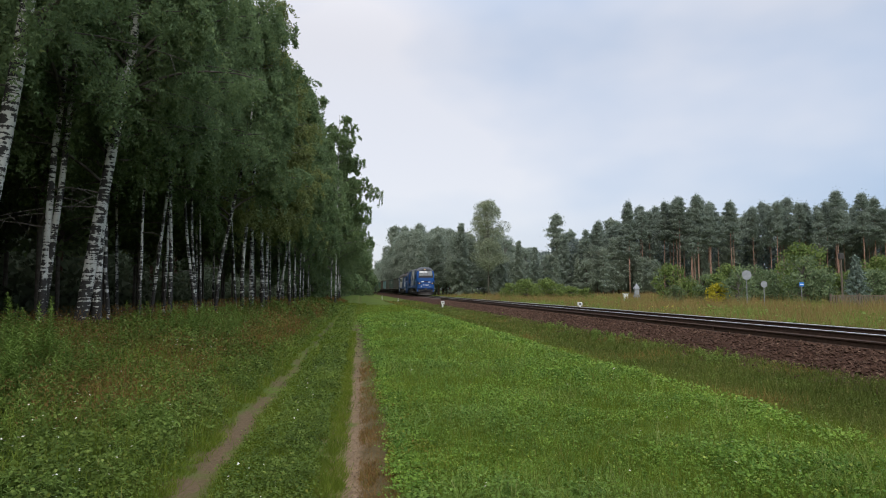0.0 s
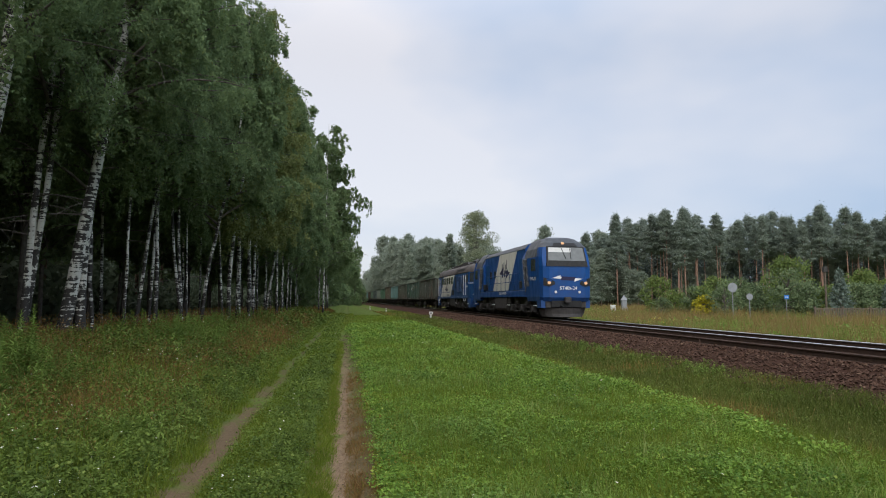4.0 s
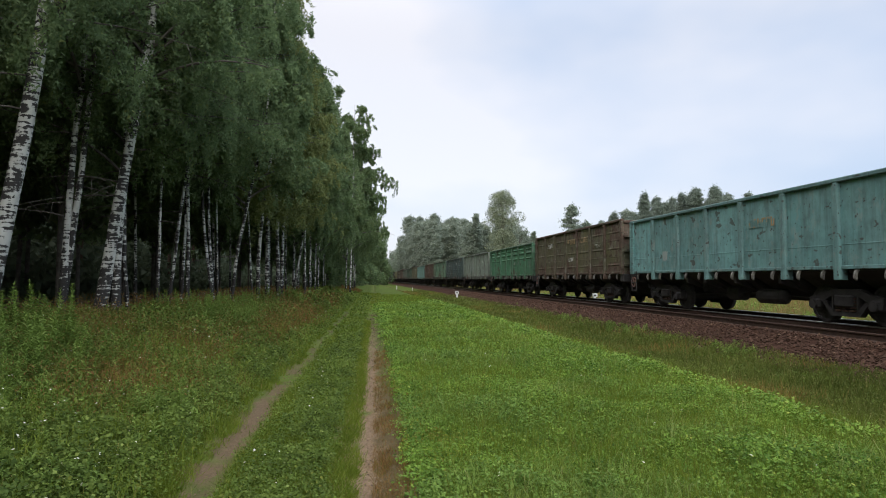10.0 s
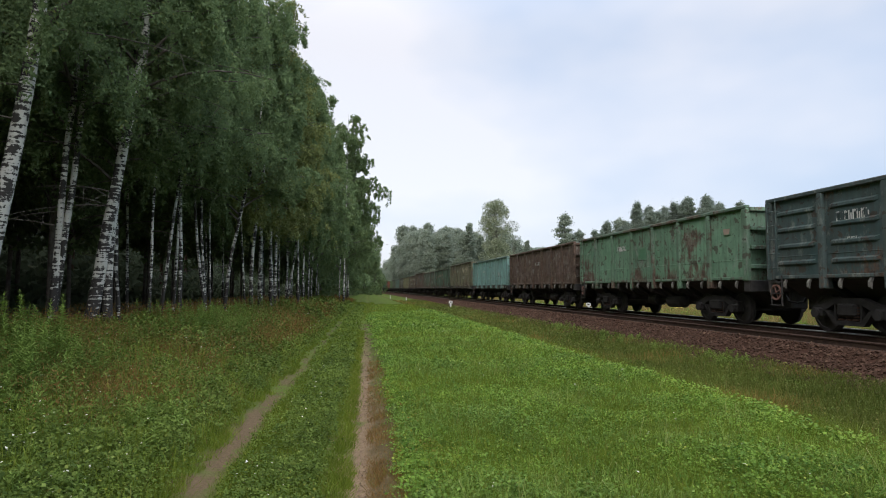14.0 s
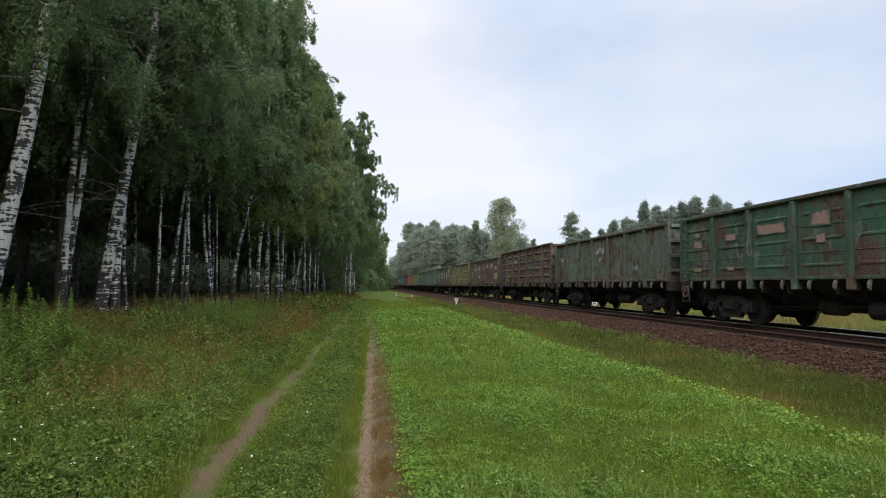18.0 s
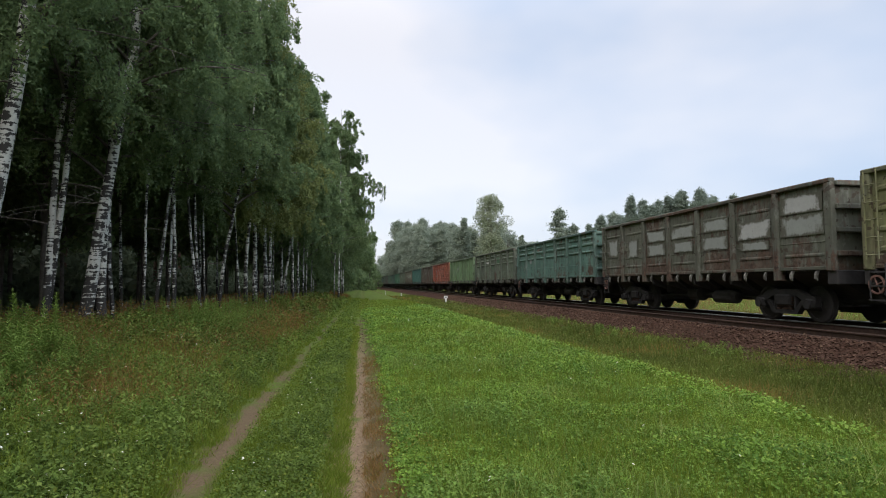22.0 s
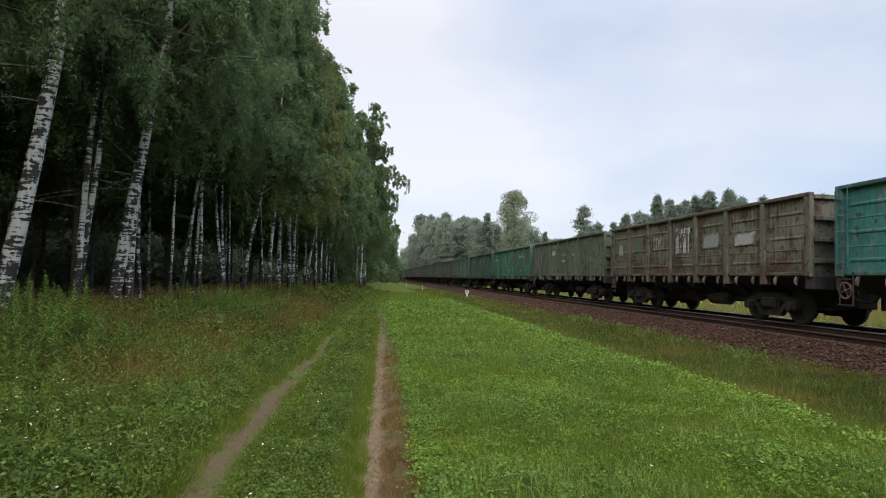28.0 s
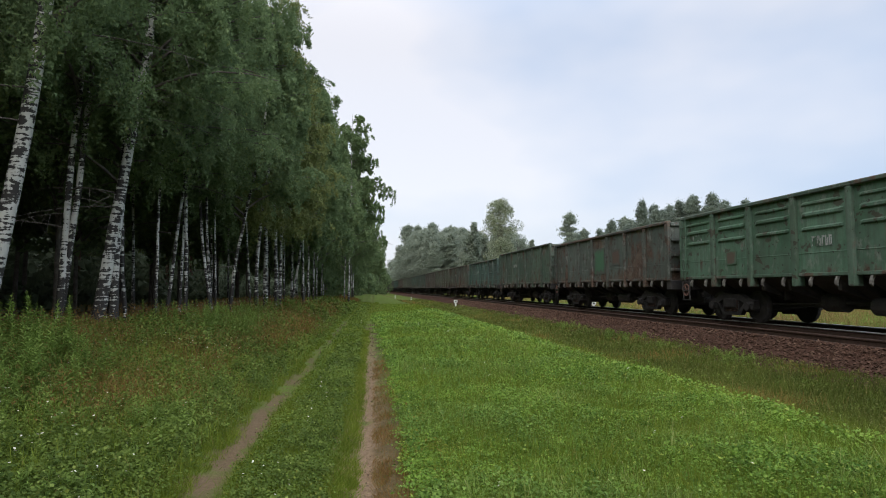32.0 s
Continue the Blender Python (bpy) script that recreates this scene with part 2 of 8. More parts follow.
M["rail_head"] = plain("rail_head", (0.55, 0.54, 0.52), (0.7, 0.69, 0.67), 20, 0.3, 1.0, bump=0.0)
M["sleeper_wood"] = plain("sleeper_wood", (0.05, 0.038, 0.03), (0.13, 0.1, 0.08), 12, 0.9, bump=0.6, dist=0.01)
M["stone"] = None
M["white_paint"] = plain("white_paint", (0.6, 0.6, 0.58), (0.74, 0.74, 0.72), 6, 0.6, bump=0.1)
M["grey_paint"] = plain("grey_paint", (0.19, 0.2, 0.21), (0.28, 0.29, 0.3), 6, 0.6, bump=0.1)
M["fence_wood"] = plain("fence_wood", (0.075, 0.06, 0.045), (0.16, 0.125, 0.095), 6, 0.9, bump=0.4)
M["red_paint"] = plain("red_paint", (0.4, 0.07, 0.04), (0.5, 0.1, 0.06), 6, 0.6, bump=0.1)
M["sign_blue"] = plain("sign_blue", (0.02, 0.14, 0.45), (0.03, 0.18, 0.52), 6, 0.5, bump=0)
M["pebble"] = plain("pebble", (0.08, 0.055, 0.034), (0.2, 0.14, 0.09), 6, 0.9, bump=0)
M["black_rubber"] = plain("black_rubber", (0.01, 0.01, 0.01), (0.025, 0.025, 0.025), 6, 0.7, bump=0.1)


def stone_mat():
    k = Mat("stone", 0.95)
    k.b.inputs["Specular IOR Level"].default_value = 0.08
    r = k.island()
    v = k.coord("Position")
    c = k.mix(r, (0.036, 0.021, 0.014), (0.115, 0.068, 0.047))
    c = k.mix(k.ramp(k.math("FRACT", k.math("MULTIPLY", r, 17.3)), 0.92, 1.0), c, (0.19, 0.125, 0.085))
    n = k.noise(v, 40)
    c = k.mix(k.ramp(n, 0.4, 0.7), c, (0.06, 0.033, 0.023))
    k.colour(c)
    k.bump(n, 0.5, 0.01)
    return k.m


M["stone"] = stone_mat()


def birch_bark():
    k = Mat("birch_bark", 0.75)
    v = k.coord()
    bands = k.noise(k.stretch(v, 3.0, 3.0, 17), 0.9, 4, 0.6)
    patch = k.noise(k.stretch(v, 3.5, 3.5, 1.6), 1.6, 4, 0.6)
    z = k.dot(v, (0, 0, 1))
    foot = k.ramp(z, 0.1, 1.5, 0.14, 0.0)
    mark = k.ramp(k.math("ADD", k.math("MULTIPLY", bands, 0.55), k.math("ADD", k.math("MULTIPLY", patch, 0.55), foot)), 0.54, 0.57)
    c = k.mix(k.noise(v, 7), (0.34, 0.33, 0.29), (0.54, 0.53, 0.48))
    k.colour(k.mix(mark, c, (0.03, 0.027, 0.024)))
    k.bump(mark, 0.4, -0.01)
    return k.m


M["birch_bark"] = birch_bark()


def wagon_paint():
    """Old wagon paint: the object's colour, its alpha is how much of it has rusted or flaked."""
    k = Mat("wagon_paint", 0.72)
    k.b.inputs["Specular IOR Level"].default_value = 0.18
    v = k.coord()
    oi = k.n.new("ShaderNodeObjectInfo")
    shift = k.n.new("ShaderNodeCombineXYZ")
    k.put(shift.inputs[0], k.math("MULTIPLY", oi.outputs["Random"], 90.0))
    k.put(shift.inputs[2], k.math("MULTIPLY", oi.outputs["Random"], 31.0))
    v = k.add(v, shift.outputs[0])
    base, rust = oi.outputs["Color"], oi.outputs["Alpha"]
    blot = k.noise(k.stretch(v, 1.0, 1.0, 0.85), 1.05, 6, 0.6)
    fine = k.noise(v, 14, 5, 0.65)
    streak = k.noise(k.stretch(v, 9, 9, 0.5), 1.0, 4, 0.6)
    own = k.coord()
    z = k.dot(own, (0, 0, 1))
    c = k.mix(k.ramp(blot, 0.35, 0.7, 0.0, 0.35), base, k.mix(0.5, base, (0.34, 0.37, 0.34)))
    c = k.mix(k.ramp(streak, 0.45, 0.72, 0.0, 0.42), c, (0.06, 0.05, 0.042))
    patch = k.noise(k.stretch(v, 0.9, 0.9, 0.6), 0.9, 3, 0.5)
    c = k.mix(k.ramp(patch, 0.52, 0.6, 0.0, 0.4), c, k.mix(0.35, base, (0.11, 0.09, 0.075)))
    # rust gathers along the sill and under the top rail, and runs down in tongues
    low = k.math("ADD", k.ramp(z, 1.35, 1.95, 0.10, 0.0), k.ramp(z, 3.1, 3.45, 0.0, 0.05))
    tongue = k.math("MULTIPLY", k.math("SUBTRACT", streak, 0.5), 0.3)
    amount = k.math("ADD", k.math("ADD", k.math("MULTIPLY", blot, 0.8), k.math("MULTIPLY", fine, 0.2)), k.math("MULTIPLY", k.math("SUBTRACT", rust, 0.5), 0.42))
    amount = k.math("ADD", amount, k.math("ADD", low, tongue))
    worn = k.ramp(amount, 0.525, 0.62)
    rusty = k.mix(k.ramp(fine, 0.35, 0.65), (0.068, 0.042, 0.031), (0.155, 0.1, 0.072))
    rusty = k.mix(k.ramp(k.noise(k.stretch(v, 0.9, 0.9, 1.3), 1.4, 4, 0.6), 0.5, 0.62, 0.0, 0.6), rusty, (0.18, 0.145, 0.105))
    c = k.mix(worn, c, rusty)
    c = k.mix(k.ramp(k.noise(v, 2.6, 3), 0.3, 0.75, 0.02, 0.24), c, (0.06, 0.054, 0.046))   # coal dust
    c = k.mix(k.ramp(k.noise(k.stretch(v, 1, 1, 0.7), 5, 5, 0.7), 0.46, 0.68, 0.0, 0.3), c, (0.04, 0.036, 0.03))
    c = k.mix(k.ramp(k.noise(k.stretch(v, 1, 1, 0.5), 3.1, 5, 0.7), 0.56, 0.68, 0.0, 0.45), c, (0.3, 0.31, 0.27))
    chips = k.ramp(k.math("ADD", k.noise(k.stretch(v, 1, 1, 1.3), 2.6, 3, 0.55), k.math("MULTIPLY", rust, 0.08)), 0.64, 0.665)
    c = k.mix(k.math("MULTIPLY", chips, 0.7), c, (0.065, 0.043, 0.032))
    specks = k.ramp(k.math("ADD", k.noise(k.stretch(v, 1, 1, 1.0), 7.5, 2, 0.5), k.math("MULTIPLY", rust, 0.05)), 0.68, 0.7)
    c = k.mix(k.math("MULTIPLY", specks, 0.7), c, (0.045, 0.03, 0.024))
    k.colour(c)
    k.rough(k.ramp(worn, 0, 1, 0.6, 0.9))
    k.bump(k.math("ADD", k.math("MULTIPLY", worn, -0.4), fine), 0.35, 0.006)
    return k.m


M["wagon_paint"] = wagon_paint()


def loco_paint(name, c1, c2, rough=0.38):
    k = Mat(name, rough)
    v = k.coord()
    dirt = k.noise(k.stretch(v, 3, 3, 0.6), 1.2, 5, 0.6)
    low = k.ramp(k.dot(v, (0, 0, 1)), 0.9, 2.4, 0.2, 0.0)
    c = k.mix(k.noise(v, 2.5), c1, c2)
    c = k.mix(k.math("ADD", k.ramp(dirt, 0.5, 0.8, 0.0, 0.35), low), c, (0.05, 0.045, 0.04))
    k.colour(c)
    k.rough(k.ramp(dirt, 0.4, 0.7, rough, rough + 0.25))
    k.bump(k.noise(v, 1.2), 0.08, 0.02)
    return k.m


M["loco_blue"] = loco_paint("loco_blue", (0.002, 0.044, 0.17), (0.003, 0.066, 0.25))
M["loco_blue_dark"] = loco_paint("loco_blue_dark", (0.004, 0.045, 0.14), (0.006, 0.07, 0.2), 0.5)
M["loco_cream"] = loco_paint("loco_cream", (0.55, 0.53, 0.45), (0.64, 0.62, 0.54), 0.5)
M["loco_grey"] = loco_paint("loco_grey", (0.042, 0.046, 0.05), (0.065, 0.07, 0.077), 0.45)
M["grille_grey"] = plain("grille_grey", (0.07, 0.08, 0.09), (0.13, 0.14, 0.15), 6, 0.5, bump=0)
M["loco_roof"] = loco_paint("loco_roof", (0.055, 0.047, 0.043), (0.105, 0.09, 0.08), 0.7)
M["navy"] = loco_paint("navy", (0.012, 0.013, 0.045), (0.02, 0.02, 0.065), 0.6)
M["glass"] = plain("glass", (0.03, 0.035, 0.036), (0.05, 0.055, 0.056), 3, 0.16, bump=0)
M["glass"].node_tree.nodes["Principled BSDF"].inputs["Specular IOR Level"].default_value = 0.7
# grey base colour imitates the sky reflected in this glass
M["windscreen"] = plain("windscreen", (0.09, 0.1, 0.1), (0.13, 0.14, 0.14), 3, 0.15, bump=0)
M["pale_blind"] = plain("pale_blind", (0.5, 0.5, 0.48), (0.6, 0.6, 0.57), 3, 0.6, bump=0)


def lamp_mat(name, col, power):
    k = Mat(name, 0.3)
    k.colour((0.35, 0.25, 0.15))
    k.put(k.b.inputs["Emission Color"], (*col, 1))
    k.b.inputs["Emission Strength"].default_value = power
    return k.m


M["lamp"] = lamp_mat("lamp", (1.0, 0.5, 0.22), 0.4)


def ground_mat():
    k = Mat("ground", 0.97)
    k.b.inputs["Specular IOR Level"].default_value = 0.06
    pos = k.coord("Position")
    n = k.noise(pos, 0.8, 5)
    f = k.noise(pos, 9, 5, 0.65)
    edge = k.math("MULTIPLY", k.math("SUBTRACT", k.noise(pos, 2.4, 5, 0.7), 0.5), 0.85)
    d = k.math("ADD", k.math("ADD", k.dot(pos, (-CA, -SA, 0)), LINE_X * CA), edge)
    turf = k.mix(f, (0.055, 0.09, 0.013), (0.13, 0.175, 0.032))
    thatch = k.mix(f, (0.05, 0.06, 0.018), (0.11, 0.12, 0.035))
    c = k.mix(k.ramp(n, 0.45, 0.65), turf, thatch)
    # sand of the two wheel ruts
    sand = k.mix(k.ramp(k.noise(pos, 19, 6, 0.75), 0.3, 0.7), (0.125, 0.082, 0.048), (0.33, 0.225, 0.135))
    sand = k.mix(k.ramp(n, 0.4, 0.7, 0.0, 0.4), sand, (0.12, 0.09, 0.06))
    fringe = k.math("ADD", k.math("ADD", k.dot(pos, (1, 0.137, 0)), -0.13), edge)
    c = k.mix(k.math("MULTIPLY", k.ramp(k.math("ABSOLUTE", fringe), 0.28, 0.14), k.ramp(k.dot(pos, (0, 1, 0)), 7, 16, 0.9, 0.15)), c, k.mix(k.noise(pos, 16, 4, 0.7), (0.055, 0.04, 0.02), (0.17, 0.112, 0.06)))
    loam = k.mix(k.noise(pos, 19, 6, 0.75), (0.062, 0.046, 0.026), (0.215, 0.148, 0.086))
    for a, b, w, hide, soil, fade in ((-0.14, -0.137, 0.2, -0.04, sand, 11), (-1.46, -0.132, 0.17, -0.01, loam, 8)):
        off = k.math("ABSOLUTE", k.math("ADD", k.math("ADD", k.dot(pos, (1, -b, 0)), -a), k.math("MULTIPLY", edge, 0.75)))
        bare = k.math("MULTIPLY", k.ramp(off, w + 0.08, w - 0.06), k.ramp(k.math("ADD", k.noise(pos, 1.3, 4, 0.65), hide), 0.66, 0.5))
        c = k.mix(k.math("MULTIPLY", bare, k.ramp(k.dot(pos, (0, 1, 0)), fade, fade * 2.2, 1.0, 0.1)), c, soil)
    # forest litter
    e = k.math("ADD", k.dot(pos, (-1, -0.092, 0)), -6.6)
    litter = k.mix(f, (0.06, 0.045, 0.03), (0.14, 0.11, 0.075))
    c = k.mix(k.ramp(e, -0.3, 1.5), c, litter)
    # darker brown line along the ditch
    line = k.math("ABSOLUTE", k.math("SUBTRACT", d, 6.75))
    c = k.mix(k.ramp(line, 0.5, 0.2, 0.0, 0.85), c, k.mix(f, (0.04, 0.032, 0.014), (0.12, 0.085, 0.04)))
    # railway bed
    gravel = k.mix(f, (0.024, 0.012, 0.008), (0.075, 0.038, 0.025))
    bed = k.ramp(k.math("ABSOLUTE", d), 3.95, 3.6)
    c = k.mix(bed, c, gravel)
    k.colour(c)
    k.bump(k.math("ADD", f, k.noise(pos, 40, 3)), 0.6, 0.03)
    return k.m


M["ground"] = ground_mat()


# ---- geometry helpers ----
class Geo:
    """Vertices and faces of one mesh."""

    def __init__(self):
        self.v, self.f = [], []

    def box(self, x0, x1, y0, y1, z0, z1, c=0.0):
        """A box; c: the width of its chamfered edges."""
        n = len(self.v)
        if not c:
            self.v += [(x, y, z) for x in (x0, x1) for y in (y0, y1) for z in (z0, z1)]
            self.f += [tuple(n + i for i in q) for q in ((0, 1, 3, 2), (4, 6, 7, 5), (0, 4, 5, 1), (2, 3, 7, 6), (0, 2, 6, 4), (1, 5, 7, 3))]
            return self
        lo, hi = (x0, y0, z0), (x1, y1, z1)

        def corner(bits, axis):
            return tuple((hi[a] if bits[a] else lo[a]) if a == axis else (hi[a] - c if bits[a] else lo[a] + c) for a in range(3))
        idx = {}
        for b in range(8):
            bits = (b >> 2 & 1, b >> 1 & 1, b & 1)
            for axis in range(3):
                idx[bits, axis] = n + len(idx)
                self.v.append(corner(bits, axis))
        for axis in range(3):
            a, b = [q for q in range(3) if q != axis]
            for side in (0, 1):
                def key(i, j):
                    bits = [0, 0, 0]
                    bits[axis], bits[a], bits[b] = side, i, j
                    return idx[tuple(bits), axis]
                self.f.append((key(0, 0), key(1, 0), key(1, 1), key(0, 1)))
            for i in (0, 1):
                for j in (0, 1):
                    e0, e1 = [0, 0, 0], [0, 0, 0]
                    e0[a] = e1[a] = i
                    e0[b] = e1[b] = j
                    e0[axis], e1[axis] = 0, 1
                    self.f.append((idx[tuple(e0), a], idx[tuple(e1), a], idx[tuple(e1), b], idx[tuple(e0), b]))
        for b in range(8):
            bits = (b >> 2 & 1, b >> 1 & 1, b & 1)
            self.f.append(tuple(idx[bits, axis] for axis in range(3)))
        return self

    def tube(self, path, radii, sides=8, cap=True):
        """A tube along points, of the given radius or radii."""
        path = [Vector(p) for p in path]
        if not isinstance(radii, (list, tuple)):
            radii = [radii] * len(path)
        n, up = len(self.v), None
        for i, (p, r) in enumerate(zip(path, radii)):
            d = (path[min(i + 1, len(path) - 1)] - path[max(i - 1, 0)]).normalized()
            if up is None:
                up = d.orthogonal().normalized()
            up = (up - d * up.dot(d)).normalized()
            side = d.cross(up)
            for j in range(sides):
                a = 2 * math.pi * j / sides
                self.v.append(tuple(p + r * (math.cos(a) * up + math.sin(a) * side)))
        for i in range(len(path) - 1):
            for j in range(sides):
                k = (j + 1) % sides
                self.f.append((n + i * sides + j, n + i * sides + k, n + (i + 1) * sides + k, n + (i + 1) * sides + j))
        if cap:
            self.f.append(tuple(n + j for j in reversed(range(sides))))
            self.f.append(tuple(n + (len(path) - 1) * sides + j for j in range(sides)))
        return self

    def prism(self, outline, a, b, axis="y"):
        """An outline drawn out from a to b along an axis; the outline's pairs are the other two axes, in order."""
        n, k = len(self.v), len(outline)
        for t in (a, b):
            for p, q in outline:
                self.v.append({"x": (t, p, q), "y": (p, t, q), "z": (p, q, t)}[axis])
        self.f += [(n + i, n + (i + 1) % k, n + k + (i + 1) % k, n + k + i) for i in range(k)]
        self.f += [tuple(n + i for i in reversed(range(k))), tuple(n + k + i for i in range(k))]
        return self

    def loft(self, rings):
        n, k = len(self.v), len(rings[0])
        for r in rings:
            self.v += [tuple(p) for p in r]
        for i in range(len(rings) - 1):
            for j in range(k):
                self.f.append((n + i * k + j, n + i * k + (j + 1) % k, n + (i + 1) * k + (j + 1) % k, n + (i + 1) * k + j))
        self.f += [tuple(n + j for j in reversed(range(k))), tuple(n + (len(rings) - 1) * k + j for j in range(k))]
        return self

    def disc(self, cx, cy, cz, r0, r1, axis="y", half=0.05, sides=20):
        """A ring or wheel round an axis through a centre, r0 inside (0: full)."""
        n = len(self.v)
        for t in (-half, half):
            for r in (r0, r1):
                for j in range(sides):
                    a = 2 * math.pi * j / sides
                    p, q = r * math.cos(a), r * math.sin(a)
                    self.v.append({"y": (cx + p, cy + t, cz + q), "x": (cx + t, cy + p, cz + q), "z": (cx + p, cy + q, cz + t)}[axis])
        for j in range(sides):
            k = (j + 1) % sides
            for a, b in ((0, 1), (1, 3), (3, 2), (2, 0)):
                self.f.append((n + a * sides + j, n + a * sides + k, n + b * sides + k, n + b * sides + j))
        return self

    def mesh(self, name, material, smooth=False):
        me = bpy.data.meshes.new(name)
        me.from_pydata(self.v, [], self.f)
        bm = bmesh.new()
        bm.from_mesh(me)
        bmesh.ops.recalc_face_normals(bm, faces=bm.faces)
        bm.to_mesh(me)
        bm.free()
        me.materials.append(material)
        if smooth:
            me.polygons.foreach_set("use_smooth", [True] * len(me.polygons))
        return me


def part(name, geo, material, parent=None, label="", smooth=False, at=None, kind=""):
    """Links a Geo (or a mesh) as one object under a thing or a part."""
    ob = new(name, geo.mesh(name, material, smooth) if isinstance(geo, Geo) else geo)
    if parent:
        ob.parent = parent
    if at is not None:
        ob.matrix_basis = at
    if label:
        tagged(ob, label)
    if kind:
        ob["kind"] = kind
    return ob


def thing(name, label, category, group="", at=None):
    ob = tagged(new(name), label, category, group)
    if at is not None:
        ob.matrix_basis = at
    return ob


def fast_mesh(name, verts, per, material, smooth=False):
    """Loose faces of so many corners each, from one array."""
    verts = np.asarray(verts, np.float32).reshape(-1, 3)
    n = len(verts)
    me = bpy.data.meshes.new(name)
    me.vertices.add(n)
    me.vertices.foreach_set("co", verts.ravel())
    me.loops.add(n)
    me.loops.foreach_set("vertex_index", np.arange(n, dtype=np.int32))
    me.polygons.add(n // per)
    me.polygons.foreach_set("loop_start", np.arange(0, n, per, dtype=np.int32))
    me.polygons.foreach_set("loop_total", np.full(n // per, per, dtype=np.int32))
    me.materials.append(material)
    me.update(calc_edges=True)
    return me


# ---- ground: one sheet to the horizon ----
def build_ground():
    ys = np.concatenate([[-900, -400, -200, -100, -60, -35, -20], np.arange(-12, 3, 1.0), np.arange(3, 14, 0.22), np.arange(14, 34, 0.6), np.arange(34, 90, 2.0), [100, 120, 150, 190, 240, 300, 400, 600, 1000, 1800, 3000]])
    us = np.concatenate([[-2500, -1200, -600, -300, -150, -80, -50, -35], np.arange(-26, -14, 0.8), np.arange(-14, -3, 0.35), np.arange(-3, 1.0, 0.08), np.arange(1.0, 6.0, 0.3), np.arange(6.0, 18, 0.28), [19, 21, 24, 28, 34, 42, 55, 80, 130, 220, 400, 800, 1500, 2500]])
    X = us[None, :] - 0.137 * np.clip(ys, -60, 600)[:, None]
    Y = np.repeat(ys[:, None], len(us), 1)
    rng = np.random.default_rng(3)
    Z = ground_z(X, Y) + rng.normal(0, 0.012, X.shape) * (np.abs(off_line(X, Y)) > 4)
    nx, ny = len(us), len(ys)
    me = bpy.data.meshes.new("ground")
    faces = [(j * nx + i, j * nx + i + 1, (j + 1) * nx + i + 1, (j + 1) * nx + i) for j in range(ny - 1) for i in range(nx - 1)]
    me.from_pydata(np.stack([X, Y, Z], -1).reshape(-1, 3).tolist(), [], faces)
    me.materials.append(M["ground"])
    me.polygons.foreach_set("use_smooth", [True] * len(faces))
    tagged(new("ground", me), "grassy ground with a sandy two-rut track and a railway bed", "ground", kind="structure")


build_ground()


# ---- railway track ----
def rail_outline():
    half = [(0.075, 0), (0.075, 0.012), (0.012, 0.035), (0.009, 0.13), (0.034, 0.145), (0.036, 0.172), (0.028, 0.18)]
    return half + [(-a, b) for a, b in reversed(half)]


def build_track():
    track = tagged(new("railway_track"), "single railway track on timber sleepers", "railway track", kind="structure")
    turn = Matrix.Translation(on_line(0)) @ pose(0, 0, 0, 0, 0, 90 + math.degrees(LINE_A))
    for off in (0.795, -0.795):
        g = Geo().prism([(p + off, q + RAIL_Z - 0.18) for p, q in rail_outline()], -430, 1000, "x")
        part("rail", g, M["rust_steel"], track, at=turn)
        # the worn head: flat on top, with rounded and polished corners
        arc = [(0.0375, -0.03)] + [(0.0245 + 0.013 * math.cos(a), -0.0125 + 0.013 * math.sin(a)) for a in (0.0, 0.4, 0.8, 1.2, math.pi / 2)] + [(0.0, 0.003)]
        h = Geo().prism([(off + p, RAIL_Z + q) for p, q in arc + [(-p, q) for p, q in reversed(arc[:-1])]], -430, 1000, "x")
        part("running_surface", h, M["rail_head"], track, "bright worn top of the rail", at=turn)
    me = Geo().box(-0.12, 0.12, -1.35, 1.35, -0.15, 0.0, 0.012).mesh("sleeper", M["sleeper_wood"])
    for i in range(250):
        s = 1.5 + i * 0.56
        p = part("sleeper", me, None, track)
        p.matrix_basis = Matrix.Translation(on_line(s, random.uniform(-0.03, 0.03), RAIL_Z - 0.172)) @ pose(0, 0, 0, 0, 0, math.degrees(LINE_A) + 90 + random.uniform(-1, 1))
    # a spare rail left lying beside the sleepers, in two lengths
    spare = thing("spare_rail", "rusty spare rail lying along the ballast shoulder", "rail")
    for a, b, o in ((9.15, 18.2, 2.2), (18.3, 70.0, 2.16)):
        g = Geo().prism([(p + o, q * 0.95 + RAIL_Z - 0.2) for p, q in rail_outline()], a, b, "x")
        part("rail_length", g, M["rust_steel"], spare, at=turn)


